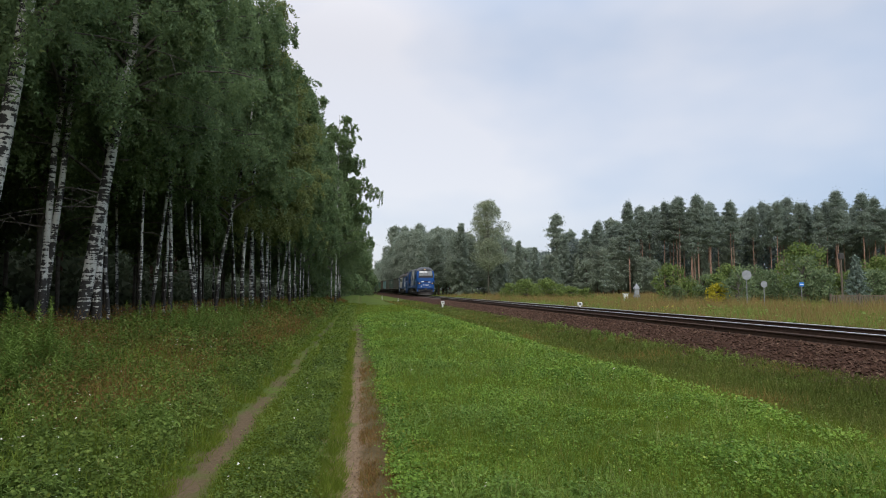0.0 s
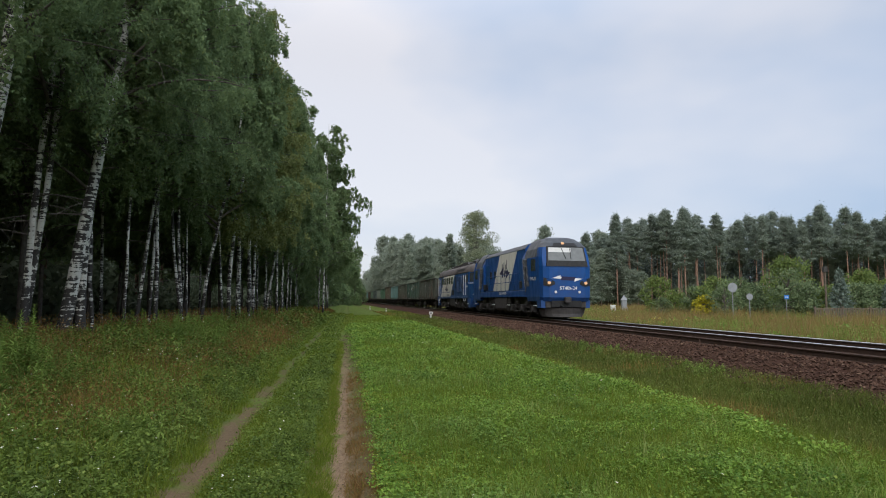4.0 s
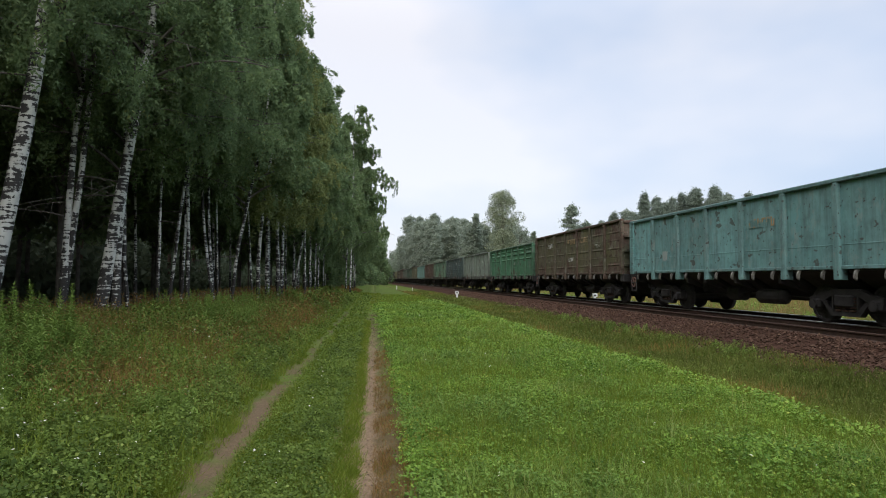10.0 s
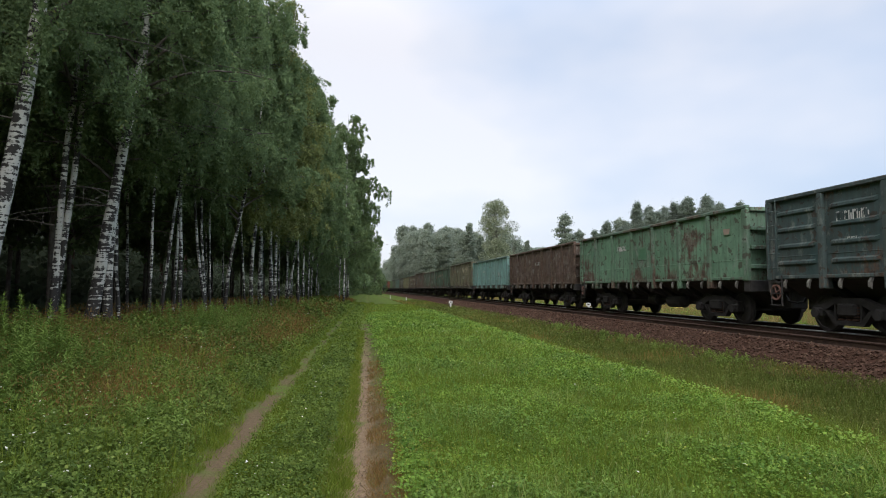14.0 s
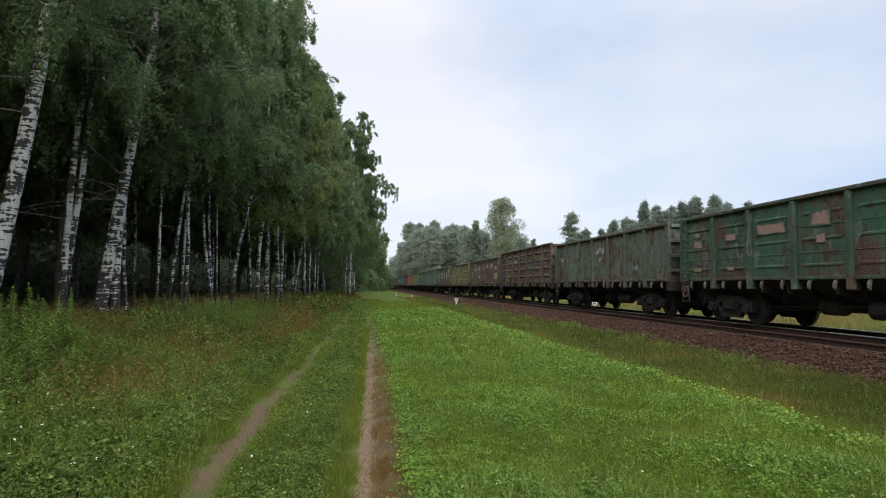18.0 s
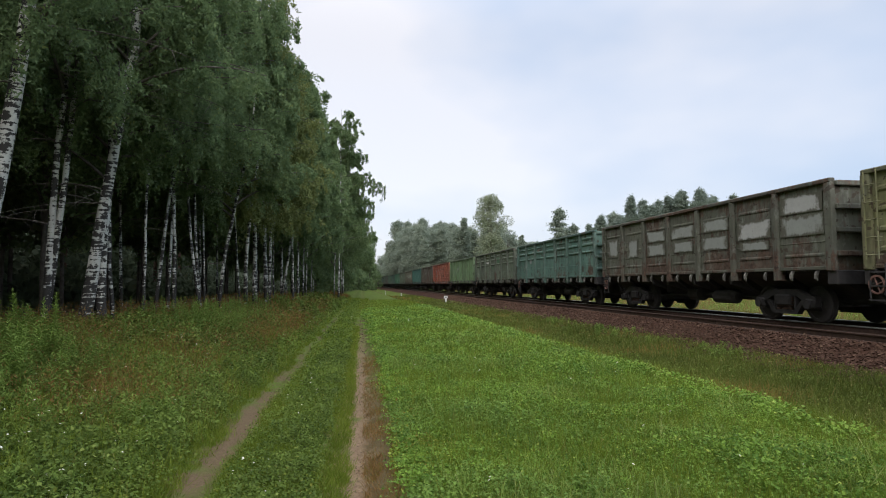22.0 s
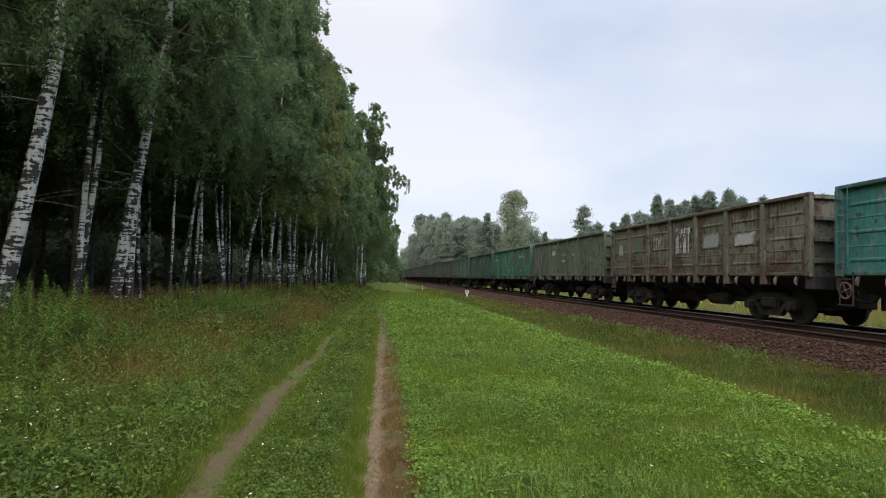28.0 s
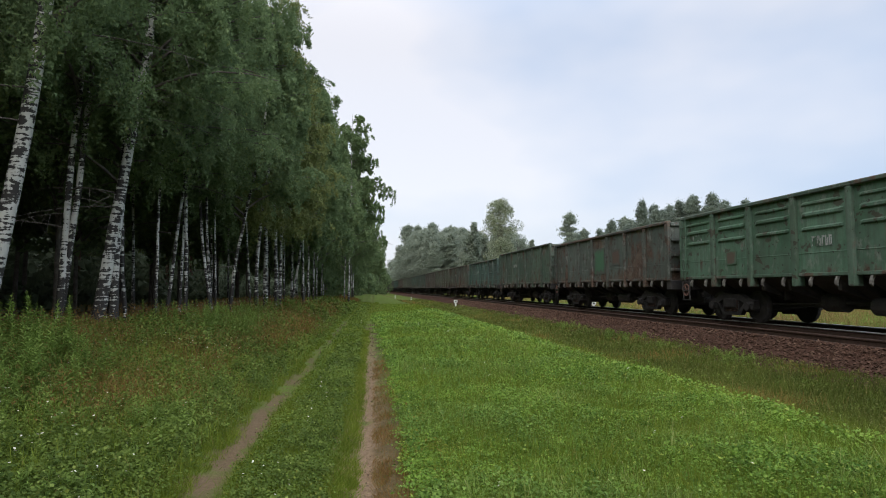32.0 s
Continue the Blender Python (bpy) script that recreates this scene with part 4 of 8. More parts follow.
# Wagon by wagon from the locomotives: panel kind, top, colour, rust, label, marks (bay, height, width, depth, tint, letters).
NUM = (4, 2.55, 0.95, 0.2, "pale", 8)
WAGONS = [
    ("flat", 3.5, (0.075, 0.09, 0.065), 0.5, "brown rusted and faded green open wagon", [(4, 2.75, 0.7, 0.18, "pale", 8), (2, 2.5, 0.3, 0.3, "pink", 0)]),
    ("seamed", 3.5, (0.035, 0.115, 0.075), 0.30, "dark green open wagon with a yellow roundel and ochre bars", [(5, 2.6, 0.9, 0.2, "pale", 8), (4, 2.6, 0.6, 0.36, "white", 5), (2, 2.75, 1.3, 0.36, "ochre", 8), (1, 2.75, 1.5, 0.34, "pink", 7), (6, 2.0, 0.4, 0.3, "white", 4), (3, 2.0, 0.5, 0.45, "black", 0)]),
    ("seamed", 3.5, (0.09, 0.105, 0.065), 0.42, "dark olive open wagon streaked with dirt", [(5, 2.8, 1.0, 0.22, "white", 8), (1, 2.5, 0.9, 0.16, "pale", 7)]),
    ("flat", 3.5, (0.2, 0.42, 0.4), 0.02, "pale turquoise open wagon with green posts", [(2, 2.7, 1.2, 0.26, "ochre", 6), (5, 1.95, 0.45, 0.4, "pale", 0)]),
    ("seamed", 3.72, (0.12, 0.11, 0.05), 0.66, "tall rust-brown and olive open wagon with worn lettering", [(5, 2.95, 0.9, 0.24, "white", 8), (3, 3.0, 1.3, 0.26, "ochre", 6), (2, 3.0, 1.1, 0.26, "ochre", 5), (1, 2.6, 0.8, 0.16, "pale", 7), (3, 2.05, 0.8, 0.2, "white", 7)]),
    ("pressed", 3.5, (0.07, 0.24, 0.12), 0.2, "mid-green open wagon with pressed panels", [(5, 1.9, 0.5, 0.42, "rust", 0), (2, 2.2, 0.8, 0.15, "pale", 6)]),
    ("flat", 3.5, (0.29, 0.35, 0.28), 0.34, "grey-green open wagon pitted with rust spots", [(1, 2.7, 0.4, 0.2, "white", 4)]),
    ("ribbed", 3.5, (0.055, 0.105, 0.103), 0.3, "dark blue-grey open wagon with ribbed panels", [(2, 2.75, 1.0, 0.4, "pale", 3), (5, 2.75, 1.0, 0.26, "white", 8), (5, 2.2, 0.4, 0.14, "pale", 3)]),
    ("flat", 3.5, (0.16, 0.31, 0.19), 0.46, "light green open wagon with peeling paint", [(4, 2.75, 0.9, 0.2, "white", 6), (3, 2.45, 0.7, 0.5, "green", 0), (0, 2.8, 0.35, 0.2, "pink", 0), (6, 2.7, 0.5, 0.2, "pale", 4)]),
    ("flat", 3.5, (0.13, 0.08, 0.06), 0.86, "rust-brown open wagon of the goods train", [(3, 2.6, 0.9, 0.2, "pale", 7)]),
    ("flat", 3.5, (0.22, 0.42, 0.37), 0.1, "pale turquoise-green open wagon with clean sides", [NUM, (1, 2.2, 0.6, 0.3, "pale", 0)]),
    ("seamed", 3.72, (0.18, 0.17, 0.09), 0.46, "tall olive open wagon with cream capital lettering", [(1, 2.85, 1.5, 0.5, "cream", 5), (2, 2.85, 1.5, 0.5, "cream", 5), (4, 2.85, 0.9, 0.24, "pale", 8), (5, 2.85, 0.7, 0.24, "ochre", 4), (2, 2.1, 0.8, 0.24, "white", 7), (6, 2.7, 0.6, 0.3, "rust", 0)]),
    ("seamed", 3.5, (0.045, 0.12, 0.07), 0.46, "dark green open wagon with pale pink patches", [(6, 2.85, 0.4, 0.16, "pink", 0), (6, 2.55, 0.55, 0.28, "pink", 0), (5, 2.65, 0.6, 0.22, "pink", 0), (4, 2.75, 1.25, 0.3, "pink", 0), (3, 2.85, 0.7, 0.4, "pink", 0), (3, 2.35, 0.3, 0.22, "pink", 0), (6, 1.7, 0.5, 0.14, "ochre", 0), (5, 1.7, 0.4, 0.12, "pink", 0)]),
    ("flat", 3.5, (0.13, 0.175, 0.125), 0.56, "green open wagon with patches worn to brown", [(6, 2.6, 0.6, 0.2, "white", 5), (3, 2.8, 1.0, 0.26, "white", 7), (3, 2.4, 0.3, 0.2, "pale", 3), (1, 1.9, 0.5, 0.16, "pale", 5)]),
    ("ribbed", 3.72, (0.15, 0.105, 0.075), 0.62, "tall brown open wagon with blue and green repainted patches", [(6.05, 1.92, 1.3, 0.62, "blue", 0), (5.75, 2.0, 0.7, 0.6, "green", 0), (6.4, 2.55, 0.25, 0.7, "blue", 0), (4.6, 1.85, 1.2, 0.35, "green", 0), (4.55, 2.7, 0.3, 1.2, "blue", 0), (4, 2.75, 0.8, 0.24, "cream", 0), (3, 3.0, 1.1, 0.2, "blue", 0), (2, 2.3, 1.0, 0.4, "green", 0), (1, 2.6, 1.0, 0.4, "blue", 0)]),
    ("seamed", 3.5, (0.165, 0.125, 0.08), 0.5, "brown and olive open wagon worn in blotches, green at its corners", [(-0.36, 2.45, 0.7, 2.2, "green", 0), (0.12, 1.95, 1.3, 0.55, "cream", 0), (0.15, 2.65, 1.1, 0.34, "pale", 0), (1, 2.4, 1.45, 0.6, "rust", 0), (2, 2.4, 1.45, 0.6, "rust", 0), (3, 2.4, 1.45, 0.5, "rust", 0), (1, 2.85, 1.2, 0.3, "cream", 0), (2, 2.85, 1.2, 0.3, "pale", 0), (1.2, 2.78, 0.7, 0.2, "white", 5), (2.3, 2.75, 0.6, 0.14, "white", 4), (3, 2.65, 0.7, 0.4, "cream", 0), (4, 2.75, 1.1, 0.4, "cream", 0), (5, 2.7, 1.1, 0.34, "cream", 0), (4, 1.95, 1.0, 0.4, "pale", 0), (6, 2.2, 0.8, 0.6, "cream", 0), (6.36, 2.45, 0.4, 1.9, "green", 0)]),
    ("ribbed", 3.5, (0.27, 0.265, 0.12), 0.34, "yellow-olive open wagon with pressed panels", [NUM, (5, 2.4, 0.5, 0.5, "cream", 0), (3, 2.7, 0.6, 0.3, "cream", 0), (1, 2.2, 0.5, 0.4, "ochre", 0)]),
    ("seamed", 3.5, (0.14, 0.145, 0.105), 0.56, "grey-brown open wagon patched with white primer", [(6, 2.5, 0.9, 0.75, "pale", 0), (5, 2.4, 0.8, 0.7, "pale", 0), (4, 2.75, 1.35, 0.4, "pale", 0), (4, 2.25, 1.3, 0.42, "pale", 0), (3, 2.75, 1.4, 0.4, "pale", 0), (3, 2.25, 1.2, 0.34, "pale", 0), (2, 2.8, 1.4, 0.36, "pale", 0), (2, 2.25, 1.3, 0.4, "pale", 0), (1, 2.5, 1.4, 0.5, "white", 0), (1, 2.05, 1.2, 0.24, "pale", 0), (0, 3.0, 1.4, 0.45, "white", 0), (0, 2.45, 1.45, 0.5, "pale", 0)]),
    ("pressed", 3.5, (0.12, 0.24, 0.19), 0.28, "grey-green open wagon with pressed panels", [(4, 2.95, 0.8, 0.24, "pink", 6), (5, 2.4, 0.5, 0.3, "pale", 0)]),
    ("pressed", 3.5, (0.155, 0.195, 0.135), 0.36, "dull grey-green open wagon with pressed panels", [(6, 1.9, 0.2, 0.2, "white", 0), (4, 2.75, 0.8, 0.24, "white", 5), (2, 2.8, 0.9, 0.5, "green", 0), (1, 2.85, 0.7, 0.24, "pale", 4), (3, 2.3, 0.3, 0.3, "green", 0)]),
    ("flat", 3.5, (0.2, 0.33, 0.15), 0.26, "fresh light green open wagon with flat panels", [NUM]),
    ("ribbed", 3.5, (0.5, 0.12, 0.065), 0.2, "brick-red open wagon with black patches and white lettering", [(2, 2.75, 1.1, 0.45, "black", 0), (3, 2.75, 1.1, 0.42, "black", 0), (2, 2.0, 0.9, 0.4, "black", 0), (0, 2.0, 0.5, 0.3, "black", 0), (4, 2.7, 0.9, 0.3, "pale", 0), (5, 2.65, 1.0, 0.28, "white", 7), (4, 2.7, 0.5, 0.2, "black", 3), (3, 2.75, 0.7, 0.2, "white", 5), (5, 2.1, 0.7, 0.2, "pale", 5)]),
    ("seamed", 3.5, (0.13, 0.11, 0.09), 0.66, "brown open wagon of the goods train", [NUM]),
    ("seamed", 3.5, (0.05, 0.22, 0.19), 0.26, "teal open wagon with white lettering", [(1, 2.6, 0.9, 0.24, "white", 7), (4, 2.4, 0.8, 0.2, "pale", 6)]),
    ("seamed", 3.5, (0.21, 0.205, 0.145), 0.56, "brown and grey open wagon with flaking white paint", [(6, 2.5, 0.5, 0.6, "pale", 0), (5, 2.6, 0.6, 0.5, "green", 0), (4, 2.6, 1.0, 0.5, "pale", 5), (3, 2.6, 1.1, 0.9, "white", 6), (2, 2.5, 1.0, 0.5, "pale", 0), (1, 2.45, 1.1, 0.4, "white", 0)]),
    ("flat", 3.5, (0.135, 0.175, 0.11), 0.36, "olive-green open wagon, evenly weathered", [(4, 2.75, 0.8, 0.3, "white", 6), (3, 2.6, 0.8, 0.16, "pale", 7), (3, 2.2, 0.7, 0.14, "pale", 7), (2, 2.55, 0.4, 0.14, "white", 3), (1, 2.6, 0.4, 0.2, "rust", 0)]),
    ("flat", 3.5, (0.042, 0.225, 0.12), 0.24, "green open wagon with brown repaired bays and white marks", [(6, 2.75, 1.15, 0.26, "white", 8), (6, 3.1, 0.4, 0.12, "white", 4), (6, 2.4, 0.25, 0.12, "white", 2), (4, 2.55, 0.22, 0.9, "pale", 0), (4, 2.9, 0.5, 0.16, "pale", 4), (5, 1.9, 0.5, 0.45, "rust", 0), (3, 1.8, 0.7, 0.2, "pale", 5), (2, 2.65, 1.5, 1.15, "rust", 0), (0, 2.7, 1.5, 1.15, "rust", 0), (1.28, 2.78, 0.34, 0.32, "white", 0), (0.85, 2.78, 0.9, 0.15, "white", 7), (1, 1.75, 0.5, 0.1, "pale", 5)]),
    ("seamed", 3.5, (0.03, 0.12, 0.085), 0.20, "dark teal-green open wagon with a pale board", [(5, 2.8, 1.0, 0.24, "ochre", 8), (2, 2.85, 0.9, 0.5, "pink", 0), (3, 2.75, 0.7, 0.3, "pale", 5), (2, 1.95, 0.5, 0.4, "rust", 0)]),
    ("pressed", 3.5, (0.085, 0.18, 0.11), 0.3, "dull green open wagon with pressed panels", [(6, 2.75, 0.6, 0.3, "pale", 6), (1, 2.8, 0.4, 0.3, "pale", 5), (5, 1.95, 0.5, 0.4, "rust", 0), (3, 2.2, 0.7, 0.25, "pale", 6)]),
    ("flat", 3.5, (0.085, 0.11, 0.09), 0.56, "grey-brown open wagon with a green panel", [(3, 2.3, 1.2, 1.2, "green", 0), (2, 2.4, 0.8, 0.7, "rust", 0)]),
    ("flat", 3.72, (0.07, 0.12, 0.08), 0.42, "tall dark green open wagon of the train", [NUM]),
]
TINTS = [(0.05, 0.10, 0.075), (0.09, 0.11, 0.08), (0.10, 0.085, 0.07), (0.06, 0.14, 0.11), (0.11, 0.13, 0.09)]
for i in range(len(WAGONS), 58):
    WAGONS.append((("flat", "seamed", "pressed", "ribbed")[i * 7 % 4], 3.5, TINTS[i * 3 % 5], 0.35 + 0.3 * (i * 5 % 7) / 7, ("dark green open wagon of the goods train", "olive-grey open wagon of the goods train", "rust-brown open wagon of the goods train", "sea-green open wagon of the goods train", "grey-green open wagon of the goods train")[i * 3 % 5], [NUM]))

TRAIN = []      # vehicle, metres from the leading coupler to its middle


NEAR = 37        # the wagons past these never come near: a body and its running gear


def far_gondola():
    """The plainer build of a wagon that stays far off."""
    full = gondola("flat", 3.5)
    body, gear = Geo(), Geo()
    bpy.context.view_layer.update()
    for ob in full.children_recursive:
        g = body if ob.data.materials[0] == M["wagon_paint"] else gear
        m, n = ob.matrix_world, len(g.v)
        g.v += [tuple(m @ v.co) for v in ob.data.vertices]
        g.f += [tuple(n + k for k in p.vertices) for p in ob.data.polygons]
    for ob in list(full.children_recursive) + [full]:
        bpy.data.objects.remove(ob)
    w = thing("gondola_wagon", "open steel gondola wagon", "goods wagon", "wagons of the train")
    part("body", body, M["wagon_paint"], w)
    part("running_gear", gear, M["steel_dark"], w)
    return w


def build_wagons():
    protos, made = {}, []
    for i, (kind, top, col, rust, label, marks) in enumerate(WAGONS):
        if i >= NEAR:
            kind, top = "far", 3.5
        if (kind, top) not in protos:
            w = protos[kind, top] = far_gondola() if kind == "far" else gondola(kind, top)
        else:
            w = copy_thing(protos[kind, top], Matrix())
        made.append(tagged(w, label))
        rng = random.Random(300 + i)
        for c in w.children:
            f = rng.uniform(0.8, 1.2)
            if c.name.startswith("side_panel"):
                c.color = (col[0] * f, col[1] * f, col[2] * f, min(0.95, rust * 0.92 + rng.uniform(-0.14, 0.14)))
            elif c.name.startswith(("side_post", "corner_post", "end_", "side_sill")):
                c.color = (col[0] * 0.72 + 0.02, col[1] * 0.72 + 0.018, col[2] * 0.72 + 0.015, rust * 0.85)
            elif c.name.startswith("top_rail"):
                c.color = (col[0] * 0.5 + 0.01, col[1] * 0.5 + 0.01, col[2] * 0.5 + 0.01, rust)
            else:
                c.color = (*col, rust * 0.92)
        TRAIN.append((w, 2 * LOCO + PITCH * (i + 0.5)))
    for i, w in enumerate(made):
        top, marks = WAGONS[i][1], WAGONS[i][5] if i < NEAR else []
        for k, (b, z, wd, h, tint, n) in enumerate(marks):
            x, z = bay_x(b), z + (top - 3.5) * 0.4
            if n:
                mk = part("lettering", lettering(n, x, z, wd * 0.95, h, i * 9 + k), M["mark_" + tint], w)
            else:
                mk = part("marking", Geo().box(x - wd / 2, x + wd / 2, -1.500, -1.47, z - h / 2, z + h / 2), M["patch_" + tint], w)
            mk.color = (*WAGONS[i][2], 1)
        if i == 1:
            x = bay_x(3)
            r = part("roundel", Geo().disc(x, -1.50, 2.72, 0.38, 0.47, "y", 0.006, 28), M["mark_cream"], w)
            part("disc", Geo().disc(x, -1.50, 2.72, 0, 0.2, "y", 0.006, 20), M["mark_ochre"], r)
            for q in range(6):
                a = q * math.pi / 3
                part("segment", Geo().disc(x + 0.27 * math.cos(a), -1.498, 2.72 + 0.27 * math.sin(a), 0, 0.075, "y", 0.005, 10), M["mark_ochre" if q % 2 else "mark_black"], r)


build_wagons()


# ---- locomotives ----
def loco_bogie(parent, x):
    """A three-axle locomotive bogie."""
    g = Geo()
    for y in (-1.12, 1.12):
        g.box(-2.75, 2.75, y - 0.09, y + 0.09, 0.55, 0.78, 0.03)
    g.box(-2.6, 2.6, -1.0, 1.0, 0.45, 0.7)
    bg = part("bogie", g, M["steel_dark"], parent, "three-axle locomotive bogie", at=pose(x, 0, 0))
    for y in (-1.18, 1.18):
        for ax in (-2.1, 0, 2.1):
            part("axle_box", Geo().box(ax - 0.24, ax + 0.24, y - 0.13, y + 0.13, 0.34, 0.76, 0.04).disc(ax, y * 1.12, 0.525, 0, 0.17, "y", 0.04, 16), M["steel_dark"], bg)
            for o in (-0.42, 0.42):
                sp = Geo()
                for i in range(7):
                    sp.disc(ax + o, y * 1.01, 0.3 + i * 0.065, 0.05, 0.11, "z", 0.018, 12)
                part("coil_spring", sp, M["bogie_steel"], bg, kind="stuff")
        part("brake_rod", Geo().tube([(-2.7, y * 1.02, 0.36), (2.7, y * 1.02, 0.36)], 0.035, 6).box(-1.2, -0.9, y - 0.12, y + 0.12, 0.8, 1.05, 0.03).box(0.9, 1.3, y - 0.12, y + 0.12, 0.78, 1.0, 0.03), M["steel_dark"], bg)
        part("sand_pipe", Geo().tube([(-2.0, y * 1.1, 1.15), (-2.5, y * 1.1, 0.8), (-2.65, y, 0.25)], 0.025, 6).tube([(2.0, y * 1.1, 1.15), (2.5, y * 1.1, 0.8), (2.65, y, 0.25)], 0.025, 6), M["steel_dark"], bg)
    # drawn out past the motors to block the view between the wheels
    part("motor_case", Geo().box(-3.6, 3.6, -0.66, 0.66, 0.2, 0.95, 0.1), M["steel_dark"], bg)
    for ax in (-2.1, 0, 2.1):
        wheelset("wheelset", bg, ax, 0.525, M["steel_dark"])


def underframe(w, tank):
    part("underframe", Geo().box(-8.3, 8.3, -1.1, 1.1, 0.72, 1.25, 0.03), M["steel_dark"], w)
    # made-up boxes that darken the gaps below the frame
    for x, l, y0 in ((-7.9, 1.1, -1.3), (-1.9, 0.5, -1.35), (1.45, 0.5, -1.35), (6.9, 1.0, -1.3), (-5.6, 0.9, -1.25), (-3.4, 0.9, -1.25), (2.6, 0.9, -1.25), (4.8, 0.9, -1.25)):
        part("equipment_box", Geo().box(x, x + l, y0, y0 + 0.5, 0.78, 1.22, 0.04), M["steel_dark"], w)
    part("fuel_tank", Geo().prism([(-1.3, 0.32), (-1.42, 0.5), (-1.42, 1.2), (1.42, 1.2), (1.42, 0.5), (1.3, 0.32)], -1.35, 1.35, "x"), M[tank], w)
    # added dark block closes the view beneath, in place of shaded gear
    part("undergear", Geo().box(-7.6, 7.6, -0.62, 0.62, 0.05, 0.75, 0.08), M["steel_dark"], w)
    for e in (-1, 1):
        loco_bogie(w, e * 4.3)
        coupler(w, e * LOCO / 2, e)
        for y in (-1.47, 1.44):
            part("step", Geo().box(e * 1.9 - 0.25, e * 1.9 + 0.25, y, y + 0.06, 0.7, 0.74).box(e * 7.3 - 0.25, e * 7.3 + 0.25, y, y + 0.06, 0.72, 0.76), M["white_paint"], w)


def slats(w, x0, x1, z0, z1, y, lean, n, mat):
    """A louvred grille of n slats in a wall; lean: how far its foot is shifted."""
    base = part("grille", Geo().prism([(x0 + lean, z0), (x1 + lean, z0), (x1, z1), (x0, z1)], y - 0.008, y + 0.01, "y"), M["black_rubber"], w)
    for i in range(n):
        f = (i + 0.5) / n
        z, s = z0 + (z1 - z0) * f, lean * (1 - f)
        h = (z1 - z0) / n * 0.36
        part("slat", Geo().prism([(y - 0.005, z + h), (y - 0.045, z - h), (y - 0.03, z - h), (y + 0.008, z + h)], x0 + s + 0.02, x1 + s - 0.02, "x"), M[mat], base)


def handrail(w, pts, mat, r=0.02, name="handrail"):
    part(name, Geo().tube(pts, r, 8), M[mat], w)


def arrow_logo(w, x, z, s, y):
    """The operator's mark as plain shapes: two arrowheads and three blocks."""
    g = Geo()
    g.prism([(x - 1.0 * s, z), (x - 0.2 * s, z + 0.34 * s), (x - 0.32 * s, z + 0.06 * s), (x - 0.1 * s, z - 0.02 * s), (x - 0.3 * s, z - 0.1 * s)], y - 0.006, y, "y")
    g.prism([(x + 1.0 * s, z + 0.02 * s), (x + 0.2 * s, z - 0.32 * s), (x + 0.32 * s, z - 0.06 * s), (x + 0.1 * s, z + 0.04 * s), (x + 0.3 * s, z + 0.14 * s)], y - 0.006, y, "y")
    part("emblem", g, M["navy"], w, "dark navy arrow emblem")
    for o, h in ((-0.5, 0.5), (-0.18, 0.62), (0.14, 0.46), (0.34, 0.7)):
        part("emblem_bar", Geo().prism([(x + o * s, z + 0.2 * s), (x + (o + 0.1) * s, z + 0.2 * s), (x + (o + 0.12) * s, z + h * s), (x + (o + 0.04) * s, z + h * s)], y - 0.007, y - 0.001, "y"), M["navy"], w)
    for i, o in enumerate((-0.45, -0.05, 0.35)):
        a = x + o * s
        part("emblem_block", Geo().prism([(a - 0.06 * s, z - 0.2 * s), (a + 0.2 * s, z - 0.2 * s), (a + 0.28 * s, z + 0.18 * s), (a + 0.06 * s, z + 0.18 * s)], y - 0.009, y - 0.004, "y"), M["navy"], w)


def text_bars(w, x, z, n, width, h, y, seed, mat="white_paint"):
    rng = random.Random(seed)
    g = Geo()
    st = width / n
    for i in range(n):
        a = x - width / 2 + i * st
        g.box(a, a + st * 0.24, y - 0.004, y, z - h / 2, z + h / 2)
        g.box(a + st * 0.28, a + st * 0.7, y - 0.004, y, z + h * 0.28, z + h / 2)
        if rng.random() < 0.6:
            g.box(a + st * 0.28, a + st * 0.7, y - 0.004, y, z - h / 2, z - h * 0.3)
    part("lettering", g, M[mat], w)


def painted_words(w, words, at, size):
    """Painted white writing on a side or an end."""
    t = bpy.data.curves.new("lettering", "FONT")
    t.body, t.size, t.extrude, t.align_x = words, size, 0.002, "CENTER"
    t.materials.append(M["white_paint"])
    part("lettering", t, None, w, at=at)


def cab_ring(z, xf, xb, hw, e, cut=0.28):
    return [(e * xb, -hw, z), (e * (xf - cut * 1.6), -hw, z), (e * (xf - cut * 0.5), -hw + cut * 0.35, z), (e * xf, -hw + cut * 1.5, z), (e * xf, hw - cut * 1.5, z), (e * (xf - cut * 0.5), hw - cut * 0.35, z), (e * (xf - cut * 1.6), hw, z), (e * xb, hw, z)]


